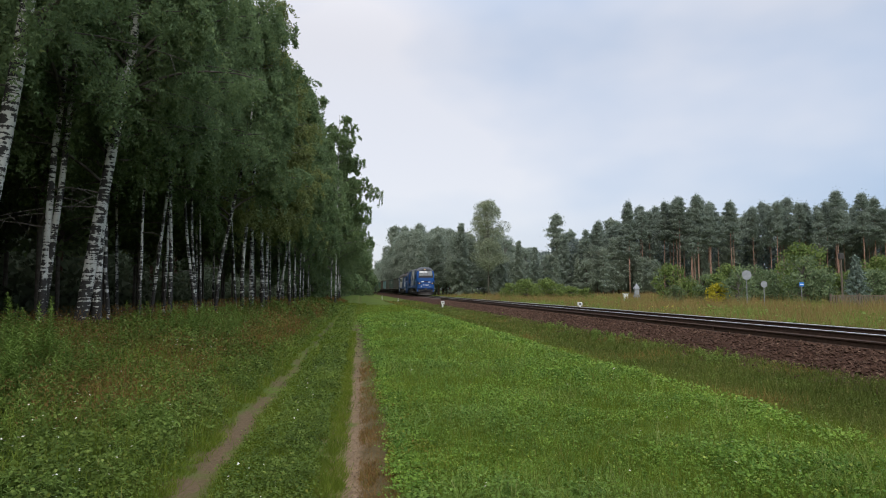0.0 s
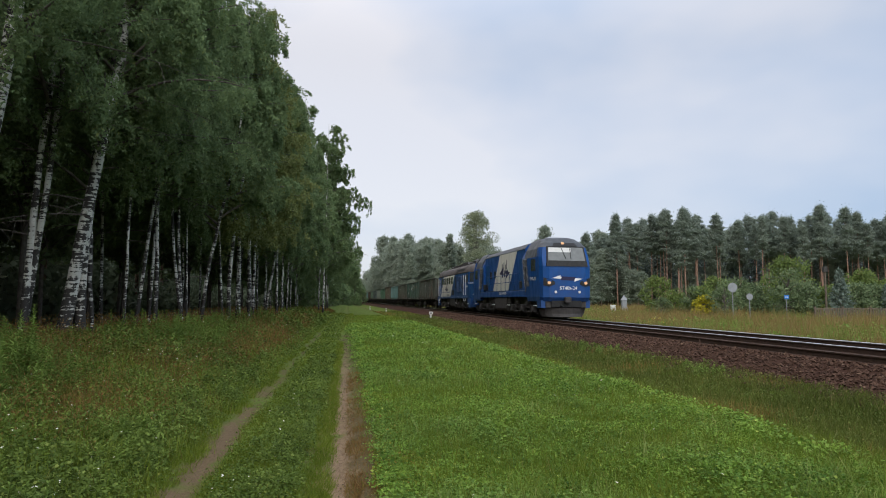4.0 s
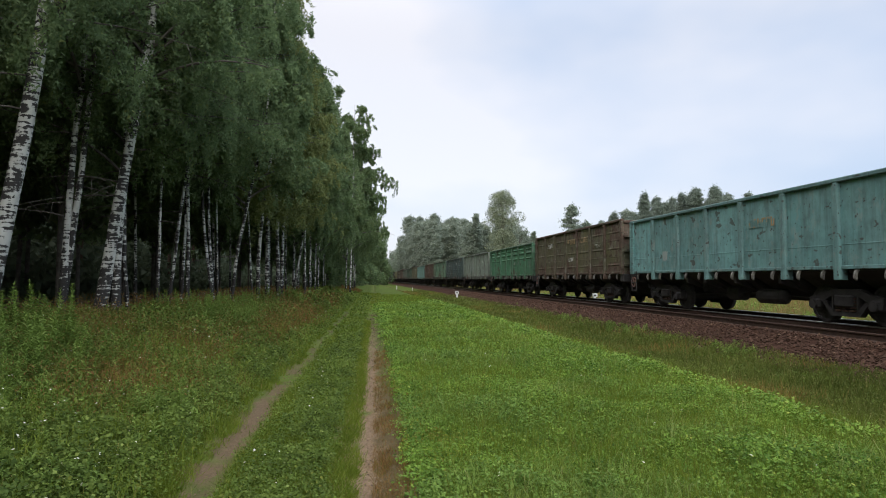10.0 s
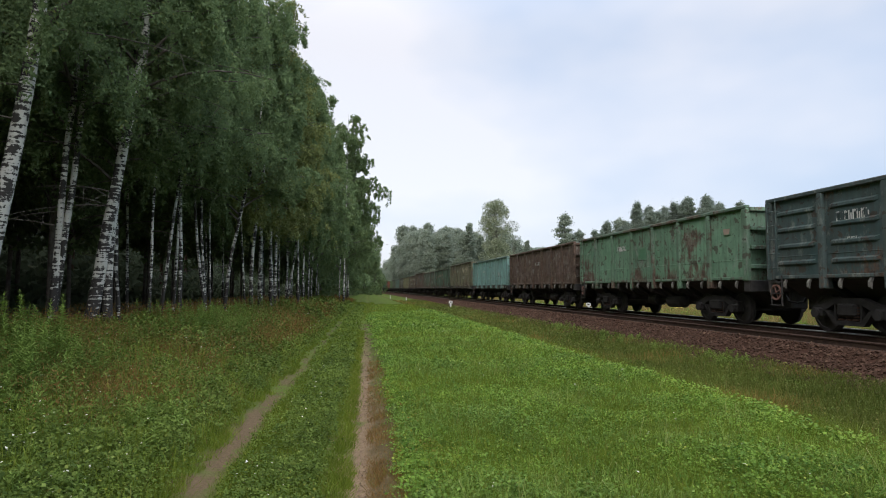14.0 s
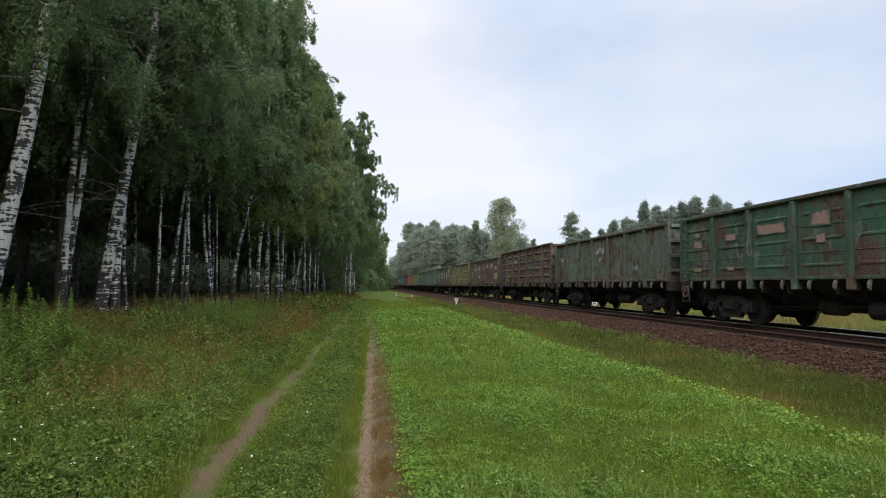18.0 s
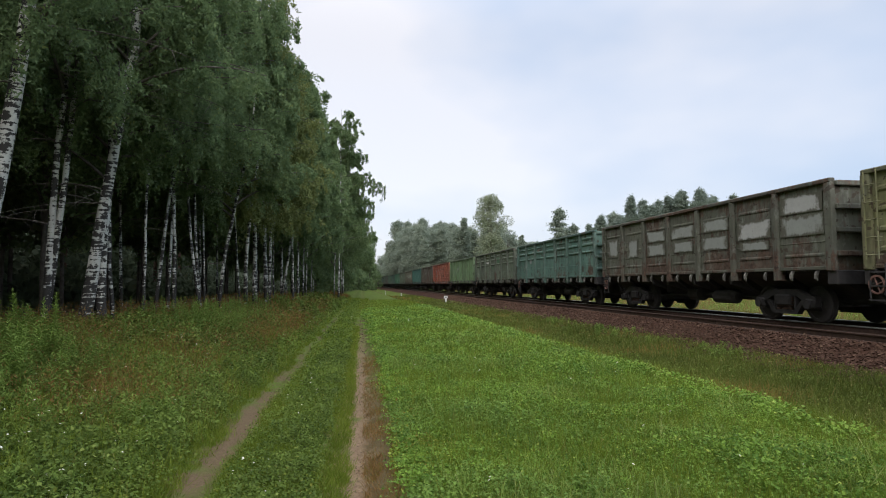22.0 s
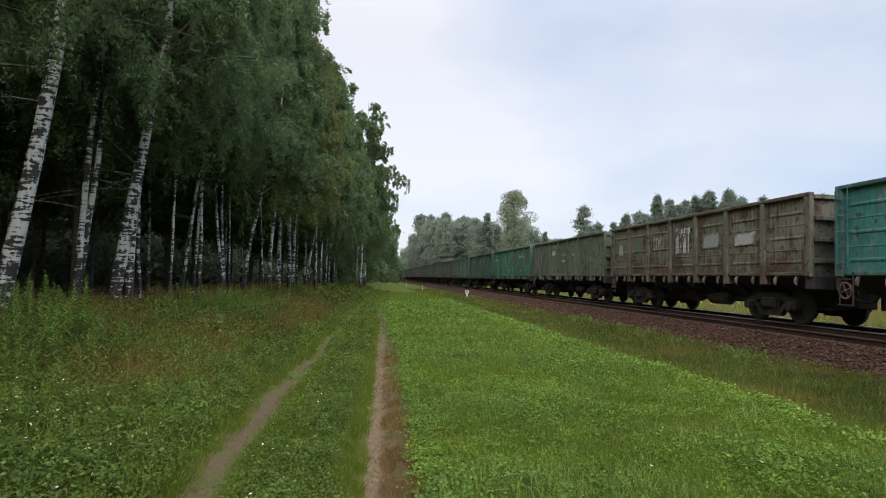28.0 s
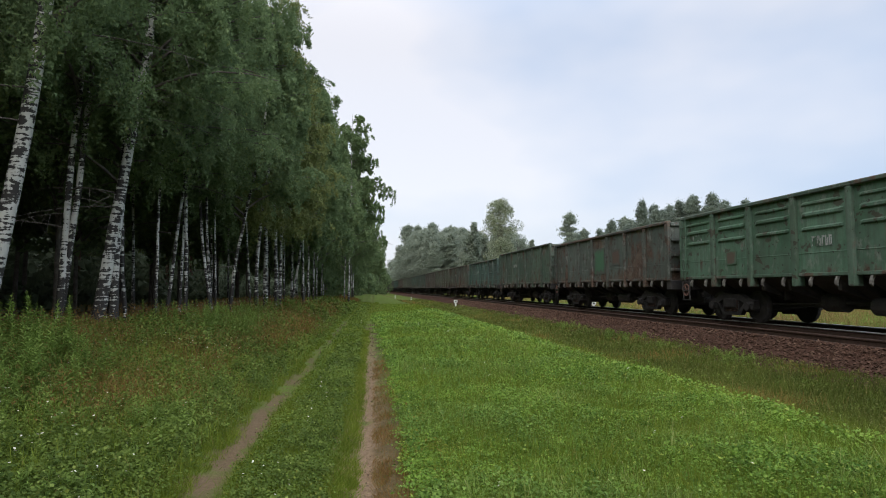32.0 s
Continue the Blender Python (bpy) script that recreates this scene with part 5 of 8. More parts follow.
def lead_loco():
    """The leading engine: an angular cab at either end, a long hood between, walkways with railings."""
    w = thing("diesel_locomotive", "bright blue modern diesel locomotive with a cream slanted panel", "locomotive", "locomotives")
    underframe(w, "steel_dark")
    blue = M["loco_blue"]
    for e in (-1, 1):
        part("cab", Geo().loft([cab_ring(0.98, 8.42, 5.9, 1.42, e), cab_ring(1.2, 8.6, 5.9, 1.46, e), cab_ring(2.95, 8.6, 5.9, 1.475, e), cab_ring(3.5, 8.43, 5.9, 1.465, e)]), blue, w)
        part("windscreen_pillar", Geo().loft([cab_ring(3.46, 8.445, 7.62, 1.468, e), cab_ring(4.02, 8.27, 7.62, 1.37, e)]), blue, w)
        part("cab_brow", Geo().loft([cab_ring(4.02, 8.28, 7.45, 1.38, e), cab_ring(4.28, 8.06, 7.4, 1.2, e), cab_ring(4.54, 7.75, 7.3, 0.9, e), cab_ring(4.64, 7.45, 7.1, 0.7, e)]), M["loco_grey"], w, "dark grey brow over the windscreen")
        part("cab_roof", Geo().loft([cab_ring(3.5, 7.8, 5.4, 1.468, e), cab_ring(3.98, 7.78, 5.4, 1.33, e), cab_ring(4.46, 7.6, 5.4, 1.02, e), cab_ring(4.6, 7.3, 5.4, 0.86, e)]), M["loco_grey"], w, "grey faceted cab roof")

        def slope(z):
            return 8.6 - (z - 2.95) * 0.31
        z0, z1 = 2.98, 4.0
        part("windscreen_frame", Geo().loft([[(e * (slope(z) + o), y, z) for y, z in ((-1.2, z0 - 0.06), (1.2, z0 - 0.06), (1.09, z1 + 0.05), (-1.09, z1 + 0.05))] for o in (-0.09, 0.025)]), M["black_rubber"], w)
        part("windscreen", Geo().loft([[(e * (slope(z) + o), y, z) for y, z in ((-1.08, z0 + 0.26), (1.08, z0 + 0.26), (1.02, z1), (-1.02, z1))] for o in (0.0, 0.035)]), M["windscreen"], w, "large windscreen, greyed for a reflected sky")
        part("sun_blind", Geo().loft([[(e * (slope(z) + o), y, z) for y, z in ((-1.03, z1 - 0.28), (0.3, z1 - 0.28), (0.3, z1 - 0.02), (-1.0, z1 - 0.02))] for o in (0.03, 0.04)]), M["pale_blind"], w)
        for y in (-0.25, 0.25):
            part("wiper", Geo().tube([(e * (slope(z1 - 0.05) + 0.05), y, z1 - 0.05), (e * (slope(3.34) + 0.06), y * 0.6 + 0.1, 3.34)], 0.018, 5), M["black_rubber"], w)
        part("top_headlight", Geo().disc(e * 8.12, -0.1, 4.24, 0, 0.09, "x", 0.06, 16), M["lamp"], w)
        part("headlight_panel", Geo().loft([[(e * (8.29 - (z - 4.02) * 0.846 + o), y, z) for y, z in ((-0.72, 4.08), (0.72, 4.08), (0.6, 4.27), (-0.6, 4.27))] for o in (-0.02, 0.03)]), M["black_rubber"], w)
        for y in (-1.12, 1.12):
            part("headlight_cluster", Geo().loft([[(e * (8.62 + o - max(0, abs(yy) - 1.05) * 0.44), yy, z) for yy, z in ((y * 0.66, 1.92), (y * 0.92, 1.8), (y * 1.215, 1.86), (y * 1.215, 2.3), (y * 0.92, 2.2), (y * 0.66, 2.06))] for o in (-0.16, 0.012)]), M["black_rubber"], w)
            part("headlight", Geo().disc(e * 8.6, y * 0.95, 2.0, 0, 0.085, "x", 0.045, 16), M["lamp"], w)
            part("marker_light", Geo().disc(e * 8.61, y * 0.62, 1.5, 0, 0.07, "x", 0.03, 12), M["pale_blind"], w)
        part("snowplough", Geo().loft([[(e * (7.75 + 0.75 * math.cos(a * 1.25) + f), 1.42 * math.sin(a) * w2, z) for a in np.linspace(-1.25, 1.25, 9)] + [(e * 7.75, 1.3 * w2, z), (e * 7.75, -1.3 * w2, z)] for z, f, w2 in ((0.12, 0.06, 0.86), (0.3, -0.04, 0.97), (0.6, 0.02, 1.02))]), M["steel_dark"], w, "dark grey snowplough")
        part("buffer_beam", Geo().box(min(e * 7.9, e * 8.34), max(e * 7.9, e * 8.34), -1.2, 1.2, 0.6, 1.05, 0.05), M["steel_dark"], w)
        for y in (-1.475, 1.475):
            sg = 1 if y > 0 else -1
            part("side_window", Geo().prism([(e * 6.7, 2.72), (e * 7.5, 2.72), (e * 7.45, 3.38), (e * 6.72, 3.4)], y - 0.012 * sg, y + 0.02 * sg, "y"), M["glass"], w)
            handrail(w, [(e * 5.72, y + 0.03 * sg, 1.5), (e * 5.72, y + 0.03 * sg, 3.0)], "loco_grey")
        slats(w, *sorted((e * 5.0, e * 5.9)), 1.85, 3.5, -1.46, e * 0.42, 24, "grille_grey")
        part("hood_end", Geo().prism([(-1.44, 1.6), (-1.44, 3.55), (-0.95, 4.5), (0.95, 4.5), (1.44, 3.55), (1.44, 1.6)], *sorted((e * 4.9, e * 5.95)), "x"), blue, w)
        for y in (-1.45,):
            part("tool_locker", Geo().box(e * 4.6 - 0.3, e * 4.6 + 0.3, y, y + 0.2, 1.75, 2.2, 0.02), M["black_rubber"], w)
    part("hood", Geo().prism([(-1.25, 1.6), (-1.25, 4.18), (-1.0, 4.46), (1.0, 4.46), (1.25, 4.18), (1.25, 1.6)], -4.95, 4.95, "x"), blue, w)
    part("hood_roof", Geo().prism([(-1.262, 4.16), (-1.265, 4.2), (-1.01, 4.48), (1.01, 4.48), (1.265, 4.2), (1.262, 4.16)], -4.92, 4.92, "x"), M["loco_grey"], w, "dark grey hood roof")
    part("roof_edge", Geo().prism([(-1.26, 4.17), (-1.275, 4.17), (-1.275, 4.23), (-1.24, 4.23)], -4.9, 4.9, "x"), M["grey_paint"], w)
    part("cream_panel", Geo().prism([(-2.75, 1.68), (1.25, 1.68), (3.3, 4.16), (-0.85, 4.16)], -1.262, -1.252, "y"), M["loco_cream"], w, "cream parallelogram on the hood")
    for x in (-3.6, -2.4, 3.9):
        part("hood_vent", Geo().box(x, x + 0.5, -1.265, -1.25, 2.6, 3.1, 0.005), M["black_rubber"], w)
    # flat panels in a darker blue, in place of recesses in the hood
    for x in (-4.75, 3.75):
        part("hood_door", Geo().box(x, x + 0.95, -1.268, -1.25, 2.0, 3.6, 0.005), M["loco_blue_dark"], w, "darker blue panel standing for a hood recess")
    for x, l in ((-3.3, 2.2), (-0.4, 2.6), (2.6, 1.7)):
        part("roof_hatch", Geo().box(x, x + l, -0.75, 0.75, 4.44, 4.58, 0.04), M["loco_grey"], w)
    part("exhaust", Geo().tube([(3.2, 0.2, 4.4), (3.2, 0.2, 4.72)], 0.16, 12), M["steel_dark"], w)
    part("horn", Geo().tube([(6.0, -0.25, 4.56), (6.3, -0.25, 4.6), (6.45, -0.25, 4.62)], [0.03, 0.04, 0.09], 10).box(5.9, 6.2, -0.4, 0.1, 4.48, 4.56), M["steel_dark"], w)
    part("sole_bar", Geo().box(-5.9, 5.9, -1.47, 1.47, 1.22, 1.62, 0.02), blue, w)
    part("walkway", Geo().box(-5.9, 5.9, -1.46, 1.46, 1.62, 1.65), M["loco_grey"], w)
    arrow_logo(w, 0.35, 2.85, 1.3, -1.262)
    text_bars(w, 0.6, 1.48, 16, 1.7, 0.13, -1.472, 4)
    painted_words(w, "ST40s-24", pose(7.0, -1.482, 2.18, 90, 0, 0), 0.27)
    for y in (-1.42, 1.42):
        for x in np.linspace(-4.2, 4.2, 9):
            part("rail_post", Geo().tube([(x, y, 1.62), (x, y, 2.7)], 0.018, 6), M["loco_blue_dark"], w)
        for z in (2.2, 2.7):
            handrail(w, [(-4.2, y, z), (4.2, y, z)], "loco_blue_dark", 0.02, "railing")
    for e in (-1, 1):
        g = Geo().prism([(-0.9, 2.26), (-0.4, 2.42), (-0.42, 2.34), (0.9, 2.24), (0.4, 2.08), (0.42, 2.16)], *sorted((e * 8.6, e * 8.612)), "x")
        part("front_emblem", g, M["white_paint"], w)
        painted_words(w, "ST40s-24", pose(e * 8.612, 0.05, 1.63, 90, 0, 90 * e), 0.27)
        part("emblem_block", Geo().prism([(-0.42, 2.16), (0.38, 2.13), (0.48, 2.33), (-0.32, 2.36)], *sorted((e * 8.612, e * 8.618)), "x"), M["navy"], w)
        for y in (-1.2, 1.2):
            part("corner_skirt", Geo().loft([[(e * x, yy, z) for yy, z in ((y - 0.24, 1.05), (y + 0.24, 1.05), (y + (0.22 if y > 0 else 0.02), 0.62), (y - (0.02 if y > 0 else 0.22), 0.62))] for x in (7.6, 8.3)]), blue, w)
        # solid black block stands for the shaded opening round the coupler
        part("coupler_pocket", Geo().box(*sorted((e * 8.3, e * 8.45)), -0.9, 0.9, 0.62, 1.12, 0.06), M["black_rubber"], w)
    return w


def body_ring(x, hw, top, low, shoulder, sag=0.0):
    """The cross-section of the second engine: upright sides and an arched roof."""
    pts = [(x, -hw, low), (x, -hw, shoulder)]
    for i in range(1, 8):
        a = math.pi * i / 8
        pts.append((x, -hw * math.cos(a), shoulder + (top - shoulder) * math.sin(a) ** 0.75))
    return pts + [(x, hw, shoulder), (x, hw, low)]


def second_loco():
    """The second engine: an older full-width body with an arched roof and rounded ends."""
    w = thing("diesel_locomotive", "older blue diesel locomotive with arched brown roof and cream panel", "locomotive", "locomotives")
    underframe(w, "bogie_steel")
    blue = M["loco_blue_dark"]
    # a bulging nose below, a narrower cab with slanted corner panes above it
    lower = ((-8.25, 1.1), (-8.12, 1.36), (-7.6, 1.47), (7.25, 1.47), (7.6, 1.4), (8.1, 1.12), (8.35, 0.75))
    upper = ((-8.25, 1.1), (-8.12, 1.36), (-7.6, 1.47), (7.12, 1.47), (7.28, 1.42), (7.95, 0.7), (8.02, 0.3))
    part("body", Geo().loft([[(x, -h, 1.2), (x, -h, 2.4), (x, h, 2.4), (x, h, 1.2)] for x, h in lower]).loft([[(x, -h, 2.402), (x, -h, 3.44), (x, h, 3.44), (x, h, 2.402)] for x, h in upper]), blue, w)
    hw = (1.1, 1.36, 1.47, 1.47, 1.2, 0.7)
    tops = (3.75, 4.05, 4.3, 4.3, 4.1, 3.7)
    part("roof", Geo().loft([body_ring(x, h + 0.02, t, 3.4, 3.46) for x, h, t in zip((-8.2, -8.0, -7.2, 6.9, 7.6, 8.08), hw, tops)]), M["loco_roof"], w, "brown-grey arched roof", True)
    part("sole_bar", Geo().box(-8.1, 7.3, -1.485, 1.485, 1.16, 1.34, 0.02), blue, w)
    for e in (-1, 1):
        part("end_skirt", Geo().prism([(e * 6.85, 1.22), (e * 7.3, 0.42), (e * 8.15, 0.42), (e * 8.15, 1.22)], -1.45, 1.45, "y"), M["loco_blue"], w)
        for y in (-0.5, 0.5):
            if e > 0:
                q = math.copysign(1, y)
                # a slanted corner pane in its light rim
                for name, mat, a, b, z0, z1, o in (("window_frame", "loco_blue", 0.04, 1.0, 2.5, 3.42, 0.012), ("windscreen", "glass", 0.1, 0.94, 2.58, 3.34, 0.022)):
                    rim = [(7.28 + 0.67 * t + 0.73 * d, q * (1.42 - 0.72 * t + 0.68 * d)) for d, t in ((-0.02, a), (-0.02, b), (o, b), (o, a))]
                    part(name, Geo().loft([[(px, py, z) for px, py in rim] for z in (z0, z1)]), M[mat], w)
                part("rim_line", Geo().tube([(7.3, q * 1.44, 2.47), (7.98, q * 0.71, 2.47)], 0.02, 6), M["white_paint"], w)
                part("nose_lamp", Geo().disc(8.1, y * 1.5, 1.95, 0, 0.22, "x", 0.22, 16), M["loco_blue"], w)
                part("lamp_glass", Geo().disc(8.3, y * 1.5, 1.95, 0, 0.16, "x", 0.05, 16), M["glass"], w)
                continue
            x = 8.26
            part("end_window", Geo().prism([(y - 0.42, 2.6), (y + 0.42, 2.6), (y + 0.38, 3.34), (y - 0.38, 3.34)], *sorted((e * (x - 0.1), e * (x + 0.016))), "x"), M["glass"], w)
            part("window_frame", Geo().prism([(y - 0.48, 2.54), (y + 0.48, 2.54), (y + 0.44, 3.4), (y - 0.44, 3.4)], *sorted((e * (x - 0.1), e * (x + 0.008))), "x"), M["grey_paint"], w)
        part("headlight", Geo().disc(e * 7.95, 0, 3.92, 0, 0.14, "x", 0.22, 14), M["pale_blind"], w)
        for y in (-0.85, 0.85):
            part("end_step", Geo().box(*sorted((e * 8.15, e * 8.55)), y - 0.42, y + 0.42, 1.5, 1.54), M["white_paint"], w)
            part("buffer_light", Geo().disc(e * 8.3, y, 1.75, 0, 0.1, "x", 0.08, 12), M["pale_blind"], w)
    part("cream_panel", Geo().prism([(-6.05, 1.36), (-0.75, 1.36), (1.35, 3.38), (-4.2, 3.38)], -1.484, -1.474, "y"), M["loco_cream"], w, "cream slanted panel with dark windows")
    for x in (-4.2, -3.15, -2.1, -1.05, 0.1):
        part("window_frame", Geo().box(x - 0.46, x + 0.46, -1.49, -1.46, 2.5, 3.31, 0.02), M["loco_cream"], w)
        part("side_window", Geo().box(x - 0.41, x + 0.41, -1.498, -1.46, 2.55, 3.26, 0.03), M["glass"], w)
    for x, wd in ((-5.2, 0.62), (6.83, 0.54), (-7.55, 0.5)):
        part("window_frame", Geo().box(x - wd / 2 - 0.05, x + wd / 2 + 0.05, -1.486, -1.46, 2.55, 3.25, 0.02), M["loco_grey"], w)
        part("cab_window", Geo().box(x - wd / 2, x + wd / 2, -1.494, -1.46, 2.6, 3.2, 0.02), M["glass"], w)
    for x in (-6.85, 6.05):
        d = part("door", Geo().box(x - 0.33, x + 0.33, -1.488, -1.46, 1.4, 3.3, 0.01), M["loco_blue"], w)
        part("door_window", Geo().box(x - 0.2, x + 0.2, -1.496, -1.48, 2.55, 3.15, 0.01), M["glass"], d)
        for o in (-0.42, 0.42):
            handrail(w, [(x + o, -1.53, 1.45), (x + o, -1.53, 3.2)], "white_paint", 0.02)
        handrail(w, [(x - 0.3, -1.5, 1.15), (x - 0.3, -1.52, 0.95), (x + 0.3, -1.52, 0.95), (x + 0.3, -1.5, 1.15)], "white_paint", 0.022, "step_rail")
    slats(w, -5.95, -5.62, 2.2, 3.3, -1.474, 0.0, 14, "loco_blue_dark")
    slats(w, 2.55, 3.75, 1.75, 3.2, -1.474, 0.0, 15, "loco_blue_dark")
    slats(w, 3.85, 5.2, 1.75, 3.2, -1.474, 0.0, 15, "loco_blue_dark")
    part("louvre", Geo().box(1.75, 2.2, -1.486, -1.46, 2.1, 3.2, 0.01), M["black_rubber"], w)
    part("vent", Geo().box(0.05, 1.0, -1.492, -1.46, 1.5, 2.0, 0.01), M["black_rubber"], w)
    for z in (1.75, 1.95, 2.15):
        for a, b in ((-7.9, -7.2), (-6.45, -5.95), (-5.7, -0.4), (0.2, 2.4)):
            for dz in (0, 0.05):
                part("body_rib", Geo().box(a, b, -1.489, -1.47, z + dz, z + dz + 0.02), M["loco_cream" if a == -5.7 and z > 1.8 else "loco_blue_dark"], w)
    arrow_logo(w, -2.75, 2.05, 0.8, -1.496)
    text_bars(w, -1.9, 1.5, 16, 1.4, 0.1, -1.488, 7, "loco_grey")
    painted_words(w, "ST44", pose(6.7, -1.494, 2.13, 90, 0, 0), 0.19)
    text_bars(w, 7.03, 2.19, 5, 0.3, 0.13, -1.492, 8)
    for x in (-5.0, -3.2, 0.4, 3.0, 4.6):
        part("sill_mark", Geo().box(x, x + 0.22, -1.492, -1.47, 1.26, 1.3), M["white_paint"], w)
    # roof: seams, raised fan housing, side screens, horn
    for x in (-5.4, -0.2, 2.3, 6.0):
        part("roof_seam", Geo().loft([body_ring(xx, 1.5, 4.325, 3.42, 3.48) for xx in (x - 0.05, x + 0.05)]), M["steel_dark"], w)
    part("roof_housing", Geo().prism([(-3.6, 4.2), (-3.2, 4.42), (0.3, 4.43), (1.2, 4.54), (3.2, 4.54), (3.8, 4.2)], -0.62, 0.62, "y"), M["steel_dark"], w)
    part("fan_ring", Geo().disc(4.6, 0, 4.26, 0.5, 0.72, "z", 0.1, 24), M["steel_dark"], w)
    part("fan_cover", Geo().disc(4.6, 0, 4.34, 0, 0.5, "z", 0.03, 24), M["loco_grey"], w)
    part("side_screen", Geo().prism([(-1.36, 3.78), (-1.43, 3.6), (-1.47, 3.6), (-1.41, 3.82)], 2.5, 5.6, "x"), M["black_rubber"], w)
    part("horn", Geo().tube([(-4.3, -0.45, 4.38), (-4.75, -0.45, 4.4), (-4.95, -0.45, 4.42)], [0.035, 0.045, 0.1], 10).box(-4.5, -4.2, -0.55, -0.35, 4.2, 4.36), M["steel_dark"], w)
    part("horn", Geo().tube([(5.3, -0.35, 4.46), (5.75, -0.35, 4.5), (5.95, -0.35, 4.52)], [0.035, 0.05, 0.11], 10).tube([(5.3, -0.35, 4.46), (5.0, -0.35, 4.44), (4.85, -0.35, 4.44)], [0.035, 0.045, 0.09], 10).box(5.2, 5.4, -0.42, -0.28, 4.2, 4.44), M["steel_dark"], w)
    cooler = part("cab_cooler", Geo().loft([[(x, y, z) for x, y in ((6.25 - f, -0.75 - f), (7.35 + f, -0.75 - f), (7.35 + f, 0.75 + f), (6.25 - f, 0.75 + f))] for z, f in ((4.14, 0.06), (4.44, 0.0), (4.52, -0.12))]), M["loco_grey"], w, "pale grey cooling unit on the cab roof")
    for q in range(6):
        part("slot", Geo().box(6.4 + 0.15 * q, 6.5 + 0.15 * q, -0.79, -0.7, 4.3, 4.38), M["black_rubber"], cooler)
    return w


TRAIN.append((lead_loco(), LOCO / 2))
TRAIN.append((second_loco(), LOCO * 1.5))


# ---- trees ----
def leaf_cloud(rng, centres, size, stretch=1.5, droop=0.0):
    """Three-cornered leaves at random turns round centres; returns corners."""
    n = len(centres)
    a = rng.normal(size=(n, 3))
    a[:, 2] -= droop
    a /= np.linalg.norm(a, axis=1, keepdims=True)
    b = np.cross(a, rng.normal(size=(n, 3)))
    b /= np.linalg.norm(b, axis=1, keepdims=True) + 1e-9
    s = (size * rng.uniform(0.7, 1.3, n))[:, None]
    return np.stack([centres - a * s * stretch * 0.35 + b * s * 0.5, centres + a * s * stretch * 0.7, centres - a * s * stretch * 0.35 - b * s * 0.5], 1)


def curve_path(start, way, length, bend, n=5):
    pts, p, d = [Vector(start)], Vector(start), Vector(way).normalized()
    for i in range(n - 1):
        d = (d + Vector(bend) / (n - 1)).normalized()
        p = p + d * length / (n - 1)
        pts.append(p.copy())
    return pts


